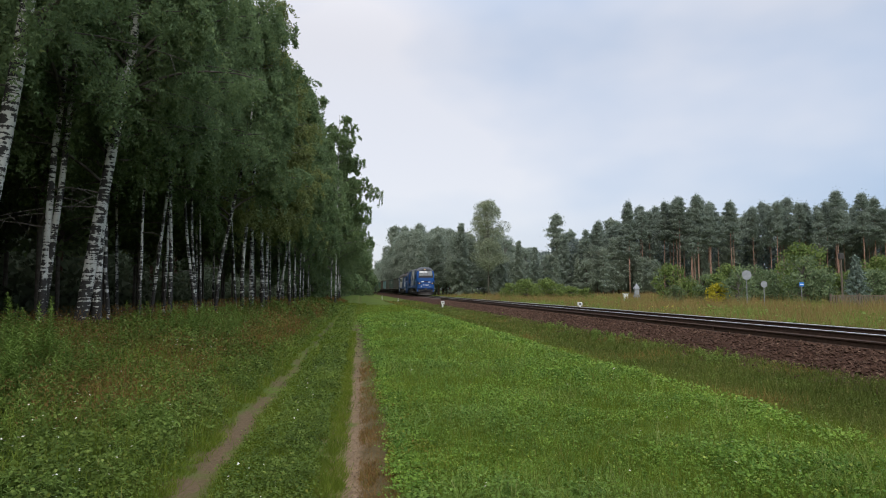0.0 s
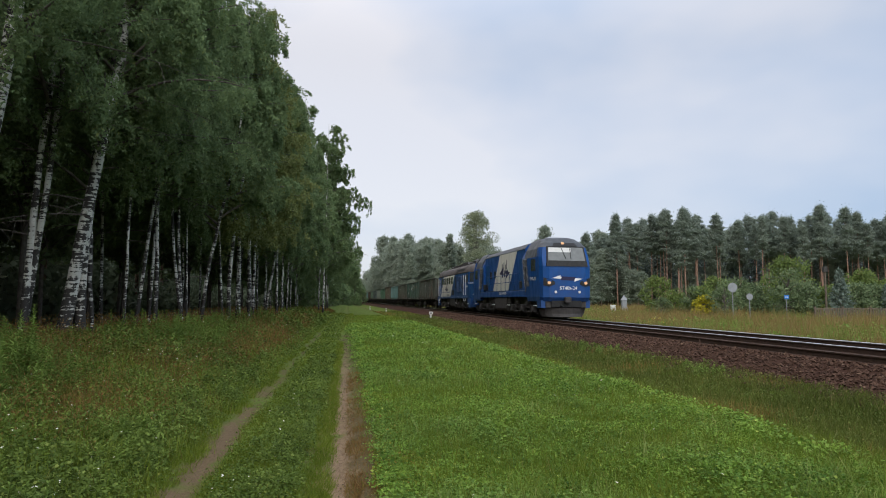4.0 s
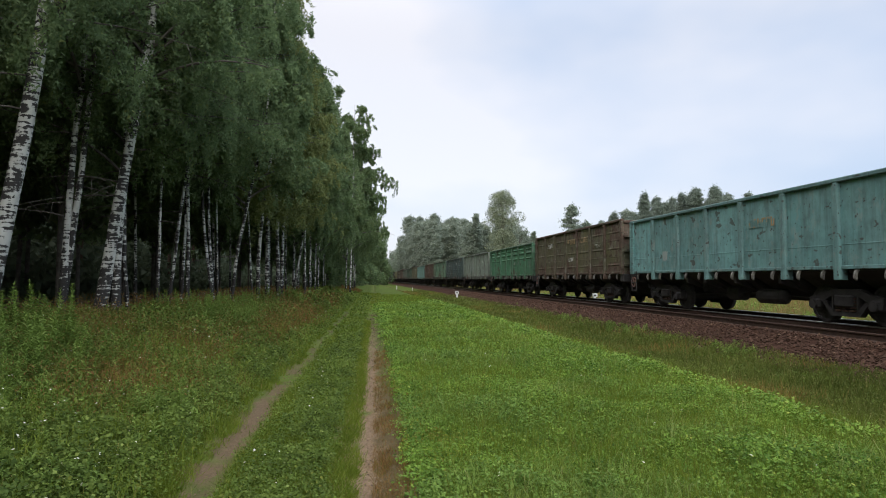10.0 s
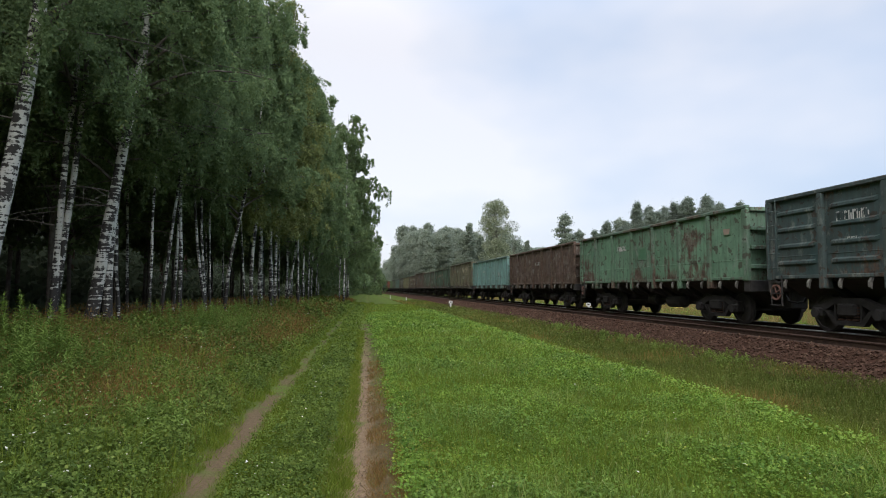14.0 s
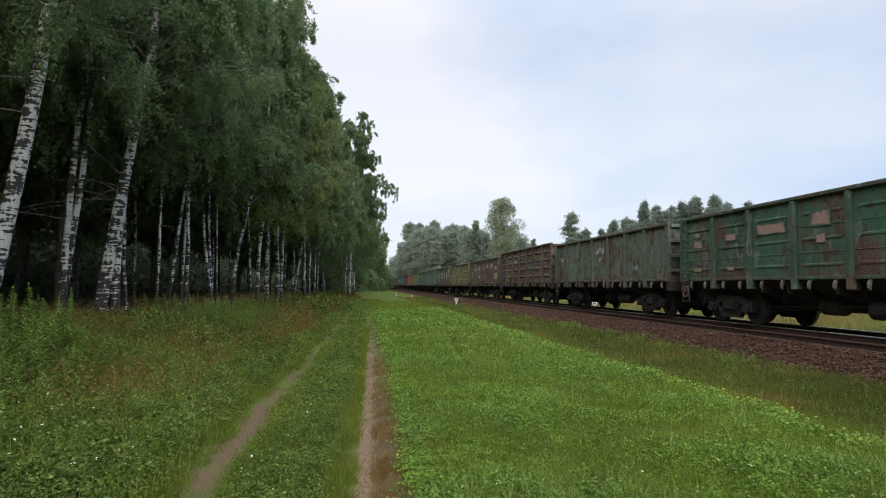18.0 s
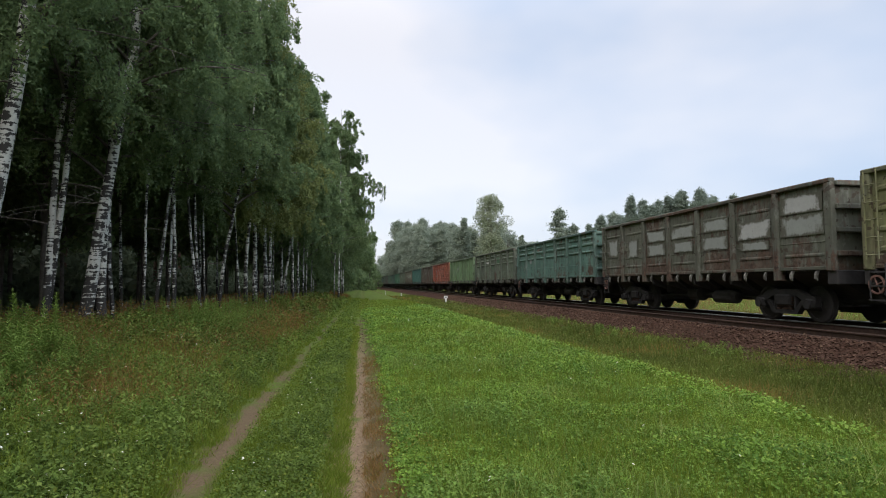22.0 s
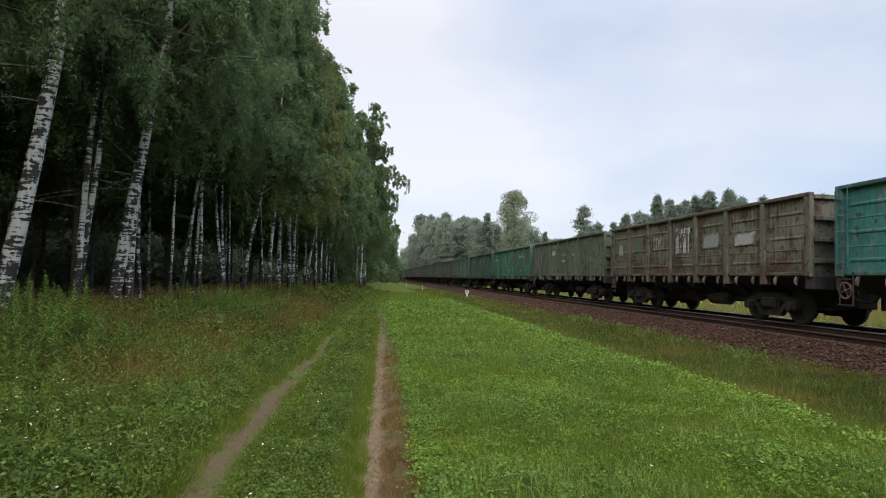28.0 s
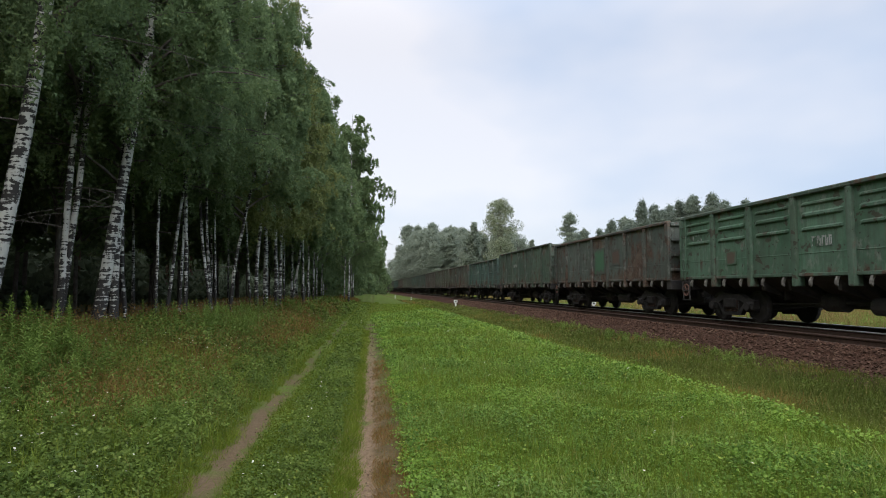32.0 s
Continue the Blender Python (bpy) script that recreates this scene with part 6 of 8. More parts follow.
def birch_parts(seed, height, leaves, size, crown_low=0.24, radius=3.6, leaf="birch_leaf", trunk_r=0.15, lean=None, curve=0.0, dead=0):
    """Meshes of a birch: trunk, limbs and strands of hanging foliage. lean: sideways drift for each metre of height; curve: how it grows."""
    rng, rr = np.random.default_rng(seed), random.Random(seed)
    way = (rr.uniform(-0.02, 0.02), rr.uniform(-0.02, 0.02)) if lean is None else (lean, rr.uniform(-0.02, 0.02))
    path, n = [], 16
    wob = [0.0, 0.0]
    for i in range(n):
        z = -0.3 + (height + 0.3) * (i / (n - 1)) ** 1.15
        b = min(max(z, 0.0), 7.0)
        drift = way[0] * b + curve * b * b + max(0.0, z - 7.0) * max(-0.06, min(0.06, 0.4 * (way[0] + 14 * curve)))
        path.append(Vector((drift + wob[0], way[1] * z + wob[1], z)))
        wob = [wob[0] + rr.uniform(-0.035, 0.035) * (1 if z > 0.6 else 0.2), wob[1] + rr.uniform(-0.04, 0.04)]
    flare = [1.45, 1.12, 1.02]
    trunk = Geo().tube(path, [trunk_r * (flare[i] if i < 3 else 1) * (1 - 0.92 * max(0.0, path[i].z) / height) + 0.01 for i in range(n)], 10)

    def at(f):
        z = -0.3 + (height + 0.3) * f
        for i in range(n - 1):
            if path[i + 1].z >= z:
                return path[i].lerp(path[i + 1], (z - path[i].z) / (path[i + 1].z - path[i].z))
        return path[-1].copy()
    limbs, tips = Geo(), []
    count, strands = 30, 20
    for i in range(count):
        f = crown_low + (0.97 - crown_low) * (i + rr.random()) / count
        reach = radius * math.sin(math.pi * min(1, 0.16 + 0.84 * (1 - (f - crown_low) / (1 - crown_low)) ** 0.75) * 0.62) * rr.uniform(0.6, 1.2) * (1 - 0.5 * ((f - crown_low) / (1 - crown_low)) ** 1.5) + 0.3
        a = rr.uniform(0, 6.283)
        pts = curve_path(at(f), Vector((math.cos(a), math.sin(a), rr.uniform(0.45, 1.2))), reach * 1.3, (0, 0, -0.8), 6)
        limbs.tube(pts, [max(0.008, 0.045 * (1 - f) + 0.016) * (1 - 0.8 * k / 5) for k in range(6)], 5, False)
        tips.append(pts)
    for i in range(dead):
        a = rr.choice([0.0, 3.14]) + rr.uniform(-0.9, 0.9)
        pts = curve_path(at(rr.uniform(0.16, 0.42)), (math.cos(a), math.sin(a), rr.uniform(0.0, 0.35)), rr.uniform(1.2, 3.2), (rr.uniform(-0.3, 0.3), rr.uniform(-0.3, 0.3), -0.5), 6)
        limbs.tube(pts, [0.022, 0.018, 0.014, 0.01, 0.007, 0.003], 5, False)
        for k in (2, 3, 4):
            limbs.tube(curve_path(pts[k], (rr.uniform(-1, 1), rr.uniform(-1, 1), rr.uniform(-0.8, 0.2)), rr.uniform(0.3, 0.8), (0, 0, -0.6), 4), [0.008, 0.006, 0.004, 0.002], 4, False)
    per = max(6, leaves // (count * strands))
    cs = []
    for pts in tips:
        arr = np.array([tuple(q) for q in pts])
        for k in range(strands):
            u = rng.uniform(0.3, 1.0) * 5
            i = min(int(u), 4)
            p0 = arr[i] + (arr[i + 1] - arr[i]) * (u - i) + rng.normal(0, 0.2, 3)
            length = rng.uniform(0.3, 1.0) * rng.choice([0.6, 0.9, 1.5])
            t = np.sort(rng.random(per))[:, None]
            side = rng.normal(0, 0.26, 3) * [1, 1, 0]
            cs.append(p0 + side * np.sqrt(t) + np.array([0, 0, -1]) * length * t + rng.normal(0, 0.062, (per, 3)))
    cs = np.concatenate(cs)
    return trunk.mesh("trunk", M["birch_bark"], True), limbs.mesh("branching", M["grey_bark"], True), fast_mesh("foliage", leaf_cloud(rng, cs, size, 1.75, 0.8), 3, M[leaf])


def pine_parts(seed, height, clumps, size, crown_low=0.5, radius=2.4, leaf="pine_needle", trunk_r=0.19, bark="pine_bark", dead=True, spread=0.36, taper=0.8):
    """Meshes of a Scots pine: bare trunk, irregular whorls, tufts of needles."""
    rng, rr = np.random.default_rng(seed), random.Random(seed)
    path, p = [], Vector((0, 0, -0.3))
    n = 8
    for i in range(n):
        path.append(p.copy())
        p = p + Vector((rr.uniform(-0.025, 0.025), rr.uniform(-0.025, 0.025), 1)) * (height + 0.3) / (n - 1)
    trunk = Geo().tube(path, [trunk_r * (1 - 0.85 * i / (n - 1)) + 0.015 for i in range(n)], 8)

    def at(f):
        k = f * (n - 1)
        i = min(int(k), n - 2)
        return path[i].lerp(path[i + 1], k - i)
    limbs, cs = Geo(), []
    count = 36
    for i in range(count):
        f = crown_low + (1.0 - crown_low) * (i + rr.random() * 0.8) / count
        k = (f - crown_low) / (1 - crown_low)
        reach = radius * (0.55 + 0.45 * math.sin(math.pi * min(1, 0.3 + k * 0.5))) * (1 - taper * k ** 1.8) * rr.choice([0.3, 0.6, 0.9, 1.1, 1.3]) * rr.uniform(0.85, 1.15)
        a = i * 2.4 + rr.uniform(-0.6, 0.6)
        pts = curve_path(at(min(f, 0.995)), (math.cos(a), math.sin(a), rr.uniform(-0.05, 0.5)), reach, (0, 0, 0.4), 4)
        limbs.tube(pts, [0.045, 0.035, 0.022, 0.01], 4, False)
        arr = np.array([tuple(q) for q in pts])
        m = max(3, int(clumps / count))
        for t in rng.uniform(0.35, 1.05, 5):
            u = min(t, 0.999) * 3
            j = int(u)
            c = arr[j] + (arr[j + 1] - arr[j]) * (u - j)
            cs.append(c + rng.normal(0, 1, (m // 5 + 1, 3)) * [spread, spread, spread * 0.36] * np.array(radius / 2.4) + [0, 0, 0.12])
    cs.append(np.array(tuple(path[-1])) + rng.normal(0, 1, (clumps // 20, 3)) * [0.35, 0.35, 0.5] - [0, 0, 0.3])
    if dead:
        for i in range(8):
            a = rr.uniform(0, 6.28)
            limbs.tube(curve_path(at(rr.uniform(0.2, crown_low)), (math.cos(a), math.sin(a), 0), rr.uniform(0.4, 1.2), (0, 0, -0.3), 3), [0.02, 0.012, 0.005], 3, False)
    cs = np.concatenate(cs)
    return trunk.mesh("trunk", M[bark], True), limbs.mesh("branching", M["grey_bark"], True), fast_mesh("foliage", leaf_cloud(rng, cs, size, 1.9, -0.5), 3, M[leaf])


def broad_parts(seed, height, leaves, size, radius, leaf, low=0.2, trunk_r=0.16, lobes=26):
    """Meshes of a rounder leafy tree or tall shrub with an irregular outline."""
    rng, rr = np.random.default_rng(seed), random.Random(seed)
    trunk = Geo().tube([(0, 0, -0.3), (0.1, 0, height * 0.3), (0, 0.15, height * 0.6), (0.1, 0.1, height * 0.9)], [trunk_r, trunk_r * 0.8, trunk_r * 0.5, 0.02], 7)
    limbs, cs = Geo(), []
    for i in range(lobes):
        f = low + (0.97 - low) * rr.random()
        k = (f - low) / (1 - low)
        a = rr.uniform(0, 6.28)
        r = radius * (math.sin(math.pi * (0.16 + 0.8 * k)) ** 0.7) * rr.uniform(0.35, 1.0)
        c = np.array([math.cos(a) * r, math.sin(a) * r, height * f])
        limbs.tube([(0.05, 0.05, height * f * 0.72), tuple(c * [0.5, 0.5, 0.93]), tuple(c)], [0.05, 0.03, 0.012], 4, False)
        m = leaves // lobes
        q = rng.normal(0, 1, (m, 3))
        q /= np.linalg.norm(q, axis=1, keepdims=True)
        cs.append(c + q * (rng.uniform(0.3, 1, (m, 1)) ** 0.5) * radius * rr.uniform(0.24, 0.46) * [1, 1, 0.85])
    cs = np.concatenate(cs)
    return trunk.mesh("trunk", M["grey_bark"], True), limbs.mesh("branching", M["grey_bark"], True), fast_mesh("foliage", leaf_cloud(rng, cs, size, 1.3, 0.2), 3, M[leaf])


def spruce_parts(seed, height, leaf="spruce_needle", size=0.1, wide=0.3):
    rng = np.random.default_rng(seed)
    trunk = Geo().tube([(0, 0, -0.2), (0, 0, height)], [0.1, 0.01], 7)
    limbs, cs = Geo(), []
    for i in range(60):
        f = 0.05 + 0.93 * i / 60
        a, r = i * 2.4, height * wide * (1 - f) * (1 if i % 3 else 1.2) + 0.08
        limbs.tube([(0, 0, height * f), (math.cos(a) * r, math.sin(a) * r, height * f - r * 0.12)], [0.02, 0.006], 4, False)
        t = rng.random((60, 1)) ** 0.7
        cs.append(np.array([0, 0, height * f]) + t * np.array([math.cos(a) * r, math.sin(a) * r, -r * 0.12]) + rng.normal(0, 0.7 * size, (60, 3)))
    return trunk.mesh("trunk", M["grey_bark"], True), limbs.mesh("branching", M["grey_bark"], True), fast_mesh("foliage", leaf_cloud(rng, np.concatenate(cs), size, 2.0), 3, M[leaf])


def plant(name, parts, x, y, label, category, group, turn=None, scale=1.0, sink=0.0):
    t = thing(name, label, category, group)
    t.matrix_basis = Matrix.Translation((x, y, float(ground_z(x, y)) - sink)) @ pose(0, 0, 0, 0, 0, random.uniform(0, 360) if turn is None else turn) @ Matrix.Scale(scale, 4)
    for nm, me in zip(("trunk", "branching", "foliage"), parts):
        part(nm, me, None, t, kind="stuff" if nm == "branching" else "")
    return t


# The birches along the edge that can be told apart: place, trunk radius, height, sideways lean and curve of the trunk.
EDGE_BIRCHES = [
    ((-8.51, 10.6), 0.15, 18.0, 0.203, -0.008), ((-9.26, 14.0), 0.078, 16.5, 0.002, 0.0064), ((-9.35, 14.1), 0.072, 17.0, 0.12, -0.0062),
    ((-8.73, 14.6), 0.14, 18.0, 0.115, 0.0018), ((-8.42, 14.9), 0.1, 17.0, -0.045, 0.022), ((-8.83, 15.2), 0.06, 14.0, 0.104, 0.0),
    ((-8.53, 15.6), 0.042, 12.0, -0.056, 0.004), ((-8.73, 17.5), 0.036, 14.0, -0.005, 0.0), ((-9.17, 19.0), 0.047, 15.5, 0.11, 0.0),
    ((-8.98, 19.6), 0.039, 15.0, 0.01, 0.0), ((-8.68, 19.4), 0.051, 16.5, -0.019, 0.002), ((-8.49, 21.0), 0.048, 13.6, -0.143, 0.006),
    ((-8.72, 21.6), 0.047, 14.4, -0.063, 0.002), ((-8.95, 22.5), 0.027, 13.0, -0.024, 0.0), ((-8.66, 23.0), 0.064, 12.4, 0.102, 0.0106),
    ((-8.79, 26.0), 0.039, 13.5, -0.097, 0.004), ((-8.4, 25.5), 0.078, 13.8, -0.045, 0.018), ((-8.74, 29.5), 0.094, 14.5, -0.029, 0.0),
    ((-8.86, 30.5), 0.070, 13.5, 0.001, 0.001), ((-9.35, 33.0), 0.039, 13.5, -0.019, 0.0), ((-9.57, 35.0), 0.070, 13.5, 0.182, -0.004),
    ((-8.7, 34.5), 0.062, 14.0, -0.018, 0.0), ((-8.8, 36.0), 0.047, 13.8, 0.001, 0.0),
]


def build_forest():
    rnd = random.Random(5)
    near = [birch_parts(s, h, 30000, 0.07, low, rad, trunk_r=0.088) for s, h, low, rad in ((1, 17, 0.3, 2.9), (2, 18, 0.26, 2.7))]
    thin = [birch_parts(s, h, 18000, 0.07, low, rad, trunk_r=0.05) for s, h, low, rad in ((5, 15, 0.32, 2.0), (6, 16, 0.3, 2.2))]
    mid = [birch_parts(s, h, 46000, 0.092, low, rad, trunk_r=tr) for s, h, low, rad, tr in ((11, 20, 0.24, 3.6, 0.1), (12, 18.5, 0.14, 3.2, 0.06), (13, 21, 0.26, 3.8, 0.09), (14, 17.5, 0.17, 3.3, 0.055))]
    pale = birch_parts(21, 20, 22000, 0.12, 0.4, 3.2, "pale_skylit_leaf")
    said = "tall birch with white bark and hanging dark green foliage"
    for k, ((x, y), r, h, lean, curve) in enumerate(EDGE_BIRCHES):
        big = r > 0.06
        # birches 25 to 31 m out take the lighter leaves that stand for sky light
        tree = birch_parts(400 + k, h, (56000 if y < 24 else 34000) if big else 24000, 0.043 + 0.0014 * (y - 10), 0.3 if big else 0.33, (2.8 if big else 2.1) * (0.68 if y > 22 else 1.0), trunk_r=r, lean=lean, curve=curve, dead=4 if y < 20 and big else 1, leaf="pale_skylit_leaf" if 25 < y < 31 else "birch_leaf")
        plant("birch_tree", tree, x, y, "leaning birch with black-flecked white bark" if abs(lean) > 0.09 else said if big else "slender young birch with a thin white trunk", "birch tree", "birches along the forest edge", 0, 1.0)
    plant("birch_tree", pale, -8.9, 28.3, "tall birch with light, airy foliage", "birch tree", "birches along the forest edge", 70, 0.69)
    for x, y, tree, size in ((-10.1, 57.0, mid[2], 0.86), (-13.6, 80.0, mid[0], 0.9), (-10.4, 45.0, mid[3], 0.85), (-9.4, 40.0, mid[1], 0.8), (-10.9, 59.0, mid[3], 0.98), (-11.9, 69.0, mid[1], 0.9)):
        plant("birch_tree", tree, x, y, said, "birch tree", "birches along the forest edge", rnd.uniform(0, 360), size)
    y = 37.0
    i = 0
    while y < 118:
        b = rnd.uniform(0.0, 1.5) + 1.1 * float(smooth(60, 100, y))
        plant("birch_tree", mid[i % 4], edge_x(y) - b, y, said, "birch tree", "birches along the forest edge", rnd.uniform(0, 360), rnd.uniform(0.88, 1.1) * float(np.interp(y, [37, 57, 85], [0.69, 0.78, 0.9])))
        y += rnd.uniform(1.6, 3.2) * (1 + y / 120)
        i += 1
    # leafy trees close behind them, then pines
    inner = [broad_parts(s, h, 14000, 0.22, r, "birch_leaf", 0.25, 0.1, lobes=48) for s, h, r in ((25, 17, 3.4), (26, 19, 3.6), (27, 15, 3.2))]
    # birches added out of view; they shade the left verge
    for x, y, tree in ((-7.6, 1.5, 1), (-7.2, -3.0, 0), (-6.8, -8.0, 1)):
        plant("birch_tree", near[tree], x, y, said, "birch tree", "birches along the forest edge", rnd.uniform(0, 360), rnd.uniform(0.95, 1.04))
    fine = [broad_parts(s, h, 30000, 0.1, r, "birch_leaf", 0.25, 0.1, lobes=60) for s, h, r in ((125, 17, 3.4), (126, 18.5, 3.6))]
    for k in range(44):
        y = -8 + 2.9 * k + rnd.uniform(-1, 1)
        plant("forest_tree", fine[k % 2] if y < 19 else inner[k % 3], edge_x(y) - rnd.uniform(3.2, 6.5), y, "dark leafy tree inside the forest edge", "tree", "trees inside the forest", rnd.uniform(0, 360), rnd.uniform(0.68, 0.9))
    # further trees added to keep light out of the forest's depth
    for k in range(12):
        y = 2 + 3.0 * k + rnd.uniform(-1, 1)
        plant("forest_tree", fine[k % 2] if y < 19 else inner[(k + 1) % 3], edge_x(y) - rnd.uniform(6.5, 10), y, "dark leafy tree inside the forest edge", "tree", "trees inside the forest", rnd.uniform(0, 360), rnd.uniform(0.85, 1.05))
    for k in range(14):
        y = 15 + 6 * k + rnd.uniform(-2, 2)
        plant("birch_tree", thin[k % 2], edge_x(y) - rnd.uniform(2.0, 4.5), y, "slender birch inside the forest edge", "birch tree", "birches along the forest edge", rnd.uniform(0, 360), rnd.uniform(0.85, 1.0))
    pines = [pine_parts(s, h, 1500, 0.5, 0.45, 3.0, trunk_r=0.15) for s, h in ((31, 21), (32, 23), (33, 20))]
    for k in range(48):
        y = -12 + 140 * rnd.random() ** 1.15
        b = rnd.uniform(9, 32)
        plant("pine_tree", pines[k % 3], edge_x(y) - b, y, "tall pine with a bare reddish trunk deep in the forest", "pine tree", "pines of the birch forest", rnd.uniform(0, 360), rnd.uniform(0.85, 1.05))
    for k in range(34):
        y = 112 + 6 * k
        plant("forest_tree", inner[k % 3], edge_x(y) - rnd.uniform(2.5, 10), y, "dark leafy tree far along the forest edge", "tree", "trees inside the forest", rnd.uniform(0, 360), rnd.uniform(1.0, 1.2))
    low = [broad_parts(s, h, 1800, 0.2, r, "birch_leaf", 0.03, 0.05) for s, h, r in ((28, 2.6, 1.8), (29, 3.4, 2.0))]
    for k in range(15):
        y = 62 * (330 / 62) ** (k / 14)
        plant("forest_bush", low[k % 2], edge_x(y) - rnd.uniform(-0.6, 4.5), y, "low leafy bush at the forest's foot", "bush", "bushes along the forest", rnd.uniform(0, 360), rnd.uniform(0.8, 1.2) * (1 + y / 250))
    # a leaf screen added to close the view between the trunks and keep it dark
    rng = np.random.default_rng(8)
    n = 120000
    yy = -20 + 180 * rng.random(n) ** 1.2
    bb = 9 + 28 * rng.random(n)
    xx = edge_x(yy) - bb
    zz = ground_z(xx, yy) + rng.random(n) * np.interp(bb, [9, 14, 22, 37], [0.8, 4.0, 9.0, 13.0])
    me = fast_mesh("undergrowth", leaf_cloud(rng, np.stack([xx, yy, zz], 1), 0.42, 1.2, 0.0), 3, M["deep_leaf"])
    tagged(new("undergrowth", me), "dense leaf screen added for a dark depth between the trunks", "undergrowth", kind="stuff")


def build_far_woods():
    rnd = random.Random(9)
    pines = [pine_parts(s, h, 6000, 0.17, low, rad, "hazed_pine", 0.14, bark="red_bark", spread=0.4, taper=tp) for s, h, low, rad, tp in ((41, 20.5, 0.58, 2.3, 0.9), (42, 21.5, 0.64, 2.0, 0.85), (43, 19, 0.5, 2.4, 0.95), (44, 21, 0.68, 2.2, 0.75), (45, 20, 0.58, 1.8, 0.97))]
    full = [pine_parts(s, h, 9000, 0.22, 0.12, rad, "hazed_leaf", 0.2, dead=False, spread=0.55, taper=tp) for s, h, rad, tp in ((51, 19, 2.9, 0.8), (52, 17, 2.5, 0.95), (53, 18, 2.7, 0.7))]
    broad = [broad_parts(s, h, 8000, 0.24, r, "hazed_leaf", lobes=44) for s, h, r in ((61, 15, 3.4), (62, 12, 3.2), (63, 17, 3.6))]
    # pine wood beyond the meadow
    for k in range(245):
        x = 27 + 125 * rnd.random()
        y = 128 - 0.10 * (x - 30) + 34 * rnd.random() ** 1.2
        h = rnd.uniform(0.86, 1.06) * float(np.interp(x, [27, 29.5, 30.5, 33, 37, 42], [0.42, 0.5, 0.76, 0.68, 0.8, 0.98]))
        plant("pine_tree", pines[k % 5], x * y / 128, y, "tall Scots pine with a bare reddish trunk", "pine tree", "pines beyond the meadow", rnd.uniform(0, 360), h)
    for k in range(52):
        x = 26 + 2.7 * k + rnd.uniform(-1.5, 1.5)
        plant("young_pine", full[k % 3], x, 138 - 0.1 * x + rnd.uniform(0, 18), "dense young pine behind the tall trunks", "pine tree", "young pines beyond the meadow", rnd.uniform(0, 360), rnd.uniform(0.65, 1.0))
    # leafy trees down to the ground before the wood's near corner
    for k in range(24):
        u = 0.228 + 0.125 * (k + rnd.random()) / 24
        y = rnd.uniform(124, 134)
        plant("woodland_tree", (full[0], broad[1], full[1], broad[0])[k % 4], u * y, y, "dense tree before the pine wood, leaves greyed for haze", "tree", "leafy trees before the pine wood", rnd.uniform(0, 360), rnd.uniform(0.5, 0.78) * float(np.interp(u, [0.228, 0.25, 0.3, 0.35], [0.8, 1.0, 1.0, 0.7])))
    # mixed wood beside the line ahead
    for k in range(120):
        u = rnd.random()
        y = 150 + 90 * u
        px = rnd.uniform(-0.135, 0.17)
        low = float(np.interp(px, [0.09, 0.12, 0.17], [1.0, 0.8, 0.6]))
        p = (full[0], broad[0], broad[2], full[2], broad[1], full[1], broad[2])[k % 7]
        plant("woodland_tree", p, max(px * y, -0.16 * y + 19), y, "tree of the mixed wood beside the line, greyed for haze", "tree", "mixed wood beside the line", rnd.uniform(0, 360), low * rnd.uniform(0.74, 0.98) * (1.1 if k % 7 in (1, 2, 4, 6) else 1.0) * y / 165)
    plant("woodland_tree", broad_parts(72, 21.5, 17000, 0.2, 4.2, "pale_leaf", 0.3, lobes=60), 10.4, 140, "tall pale leafy tree standing above the wood", "tree", "mixed wood beside the line", 40, 1.02)
    fir = [spruce_parts(74, 15, "hazed_leaf", 0.3, 0.2), spruce_parts(75, 12, "hazed_pine", 0.28, 0.22)]
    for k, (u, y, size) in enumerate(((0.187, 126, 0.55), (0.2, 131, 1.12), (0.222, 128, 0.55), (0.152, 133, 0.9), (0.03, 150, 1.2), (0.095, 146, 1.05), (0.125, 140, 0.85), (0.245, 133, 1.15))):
        plant("spruce_tree", fir[k % 2], u * y, y, "conical spruce at the edge of the wood, greyed for haze", "spruce", "spruces of the mixed wood", rnd.uniform(0, 360), size)
    for k in range(26):
        y = 250 + 13 * k
        plant("woodland_tree", (full + broad)[k % 6], -0.16 * y + 12.85 + rnd.uniform(6, 18) * (1 if k % 3 else -1.2), y, "tree far along the line, greyed for haze", "tree", "mixed wood beside the line", rnd.uniform(0, 360), rnd.uniform(1.0, 1.25))
    # the depth behind the trunks: an added leaf screen, shade in its darker colour
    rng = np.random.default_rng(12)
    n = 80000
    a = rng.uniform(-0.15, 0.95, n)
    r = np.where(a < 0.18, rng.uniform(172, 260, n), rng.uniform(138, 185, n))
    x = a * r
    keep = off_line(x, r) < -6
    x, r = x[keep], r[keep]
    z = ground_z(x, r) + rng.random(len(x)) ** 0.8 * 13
    me = fast_mesh("far_undergrowth", leaf_cloud(rng, np.stack([x, r, z], 1), 0.6, 1.2, 0.0), 3, M["far_shade_leaf"])
    tagged(new("far_undergrowth", me), "added leaf screen, coloured darker for shade in the far woods", "undergrowth", kind="stuff")


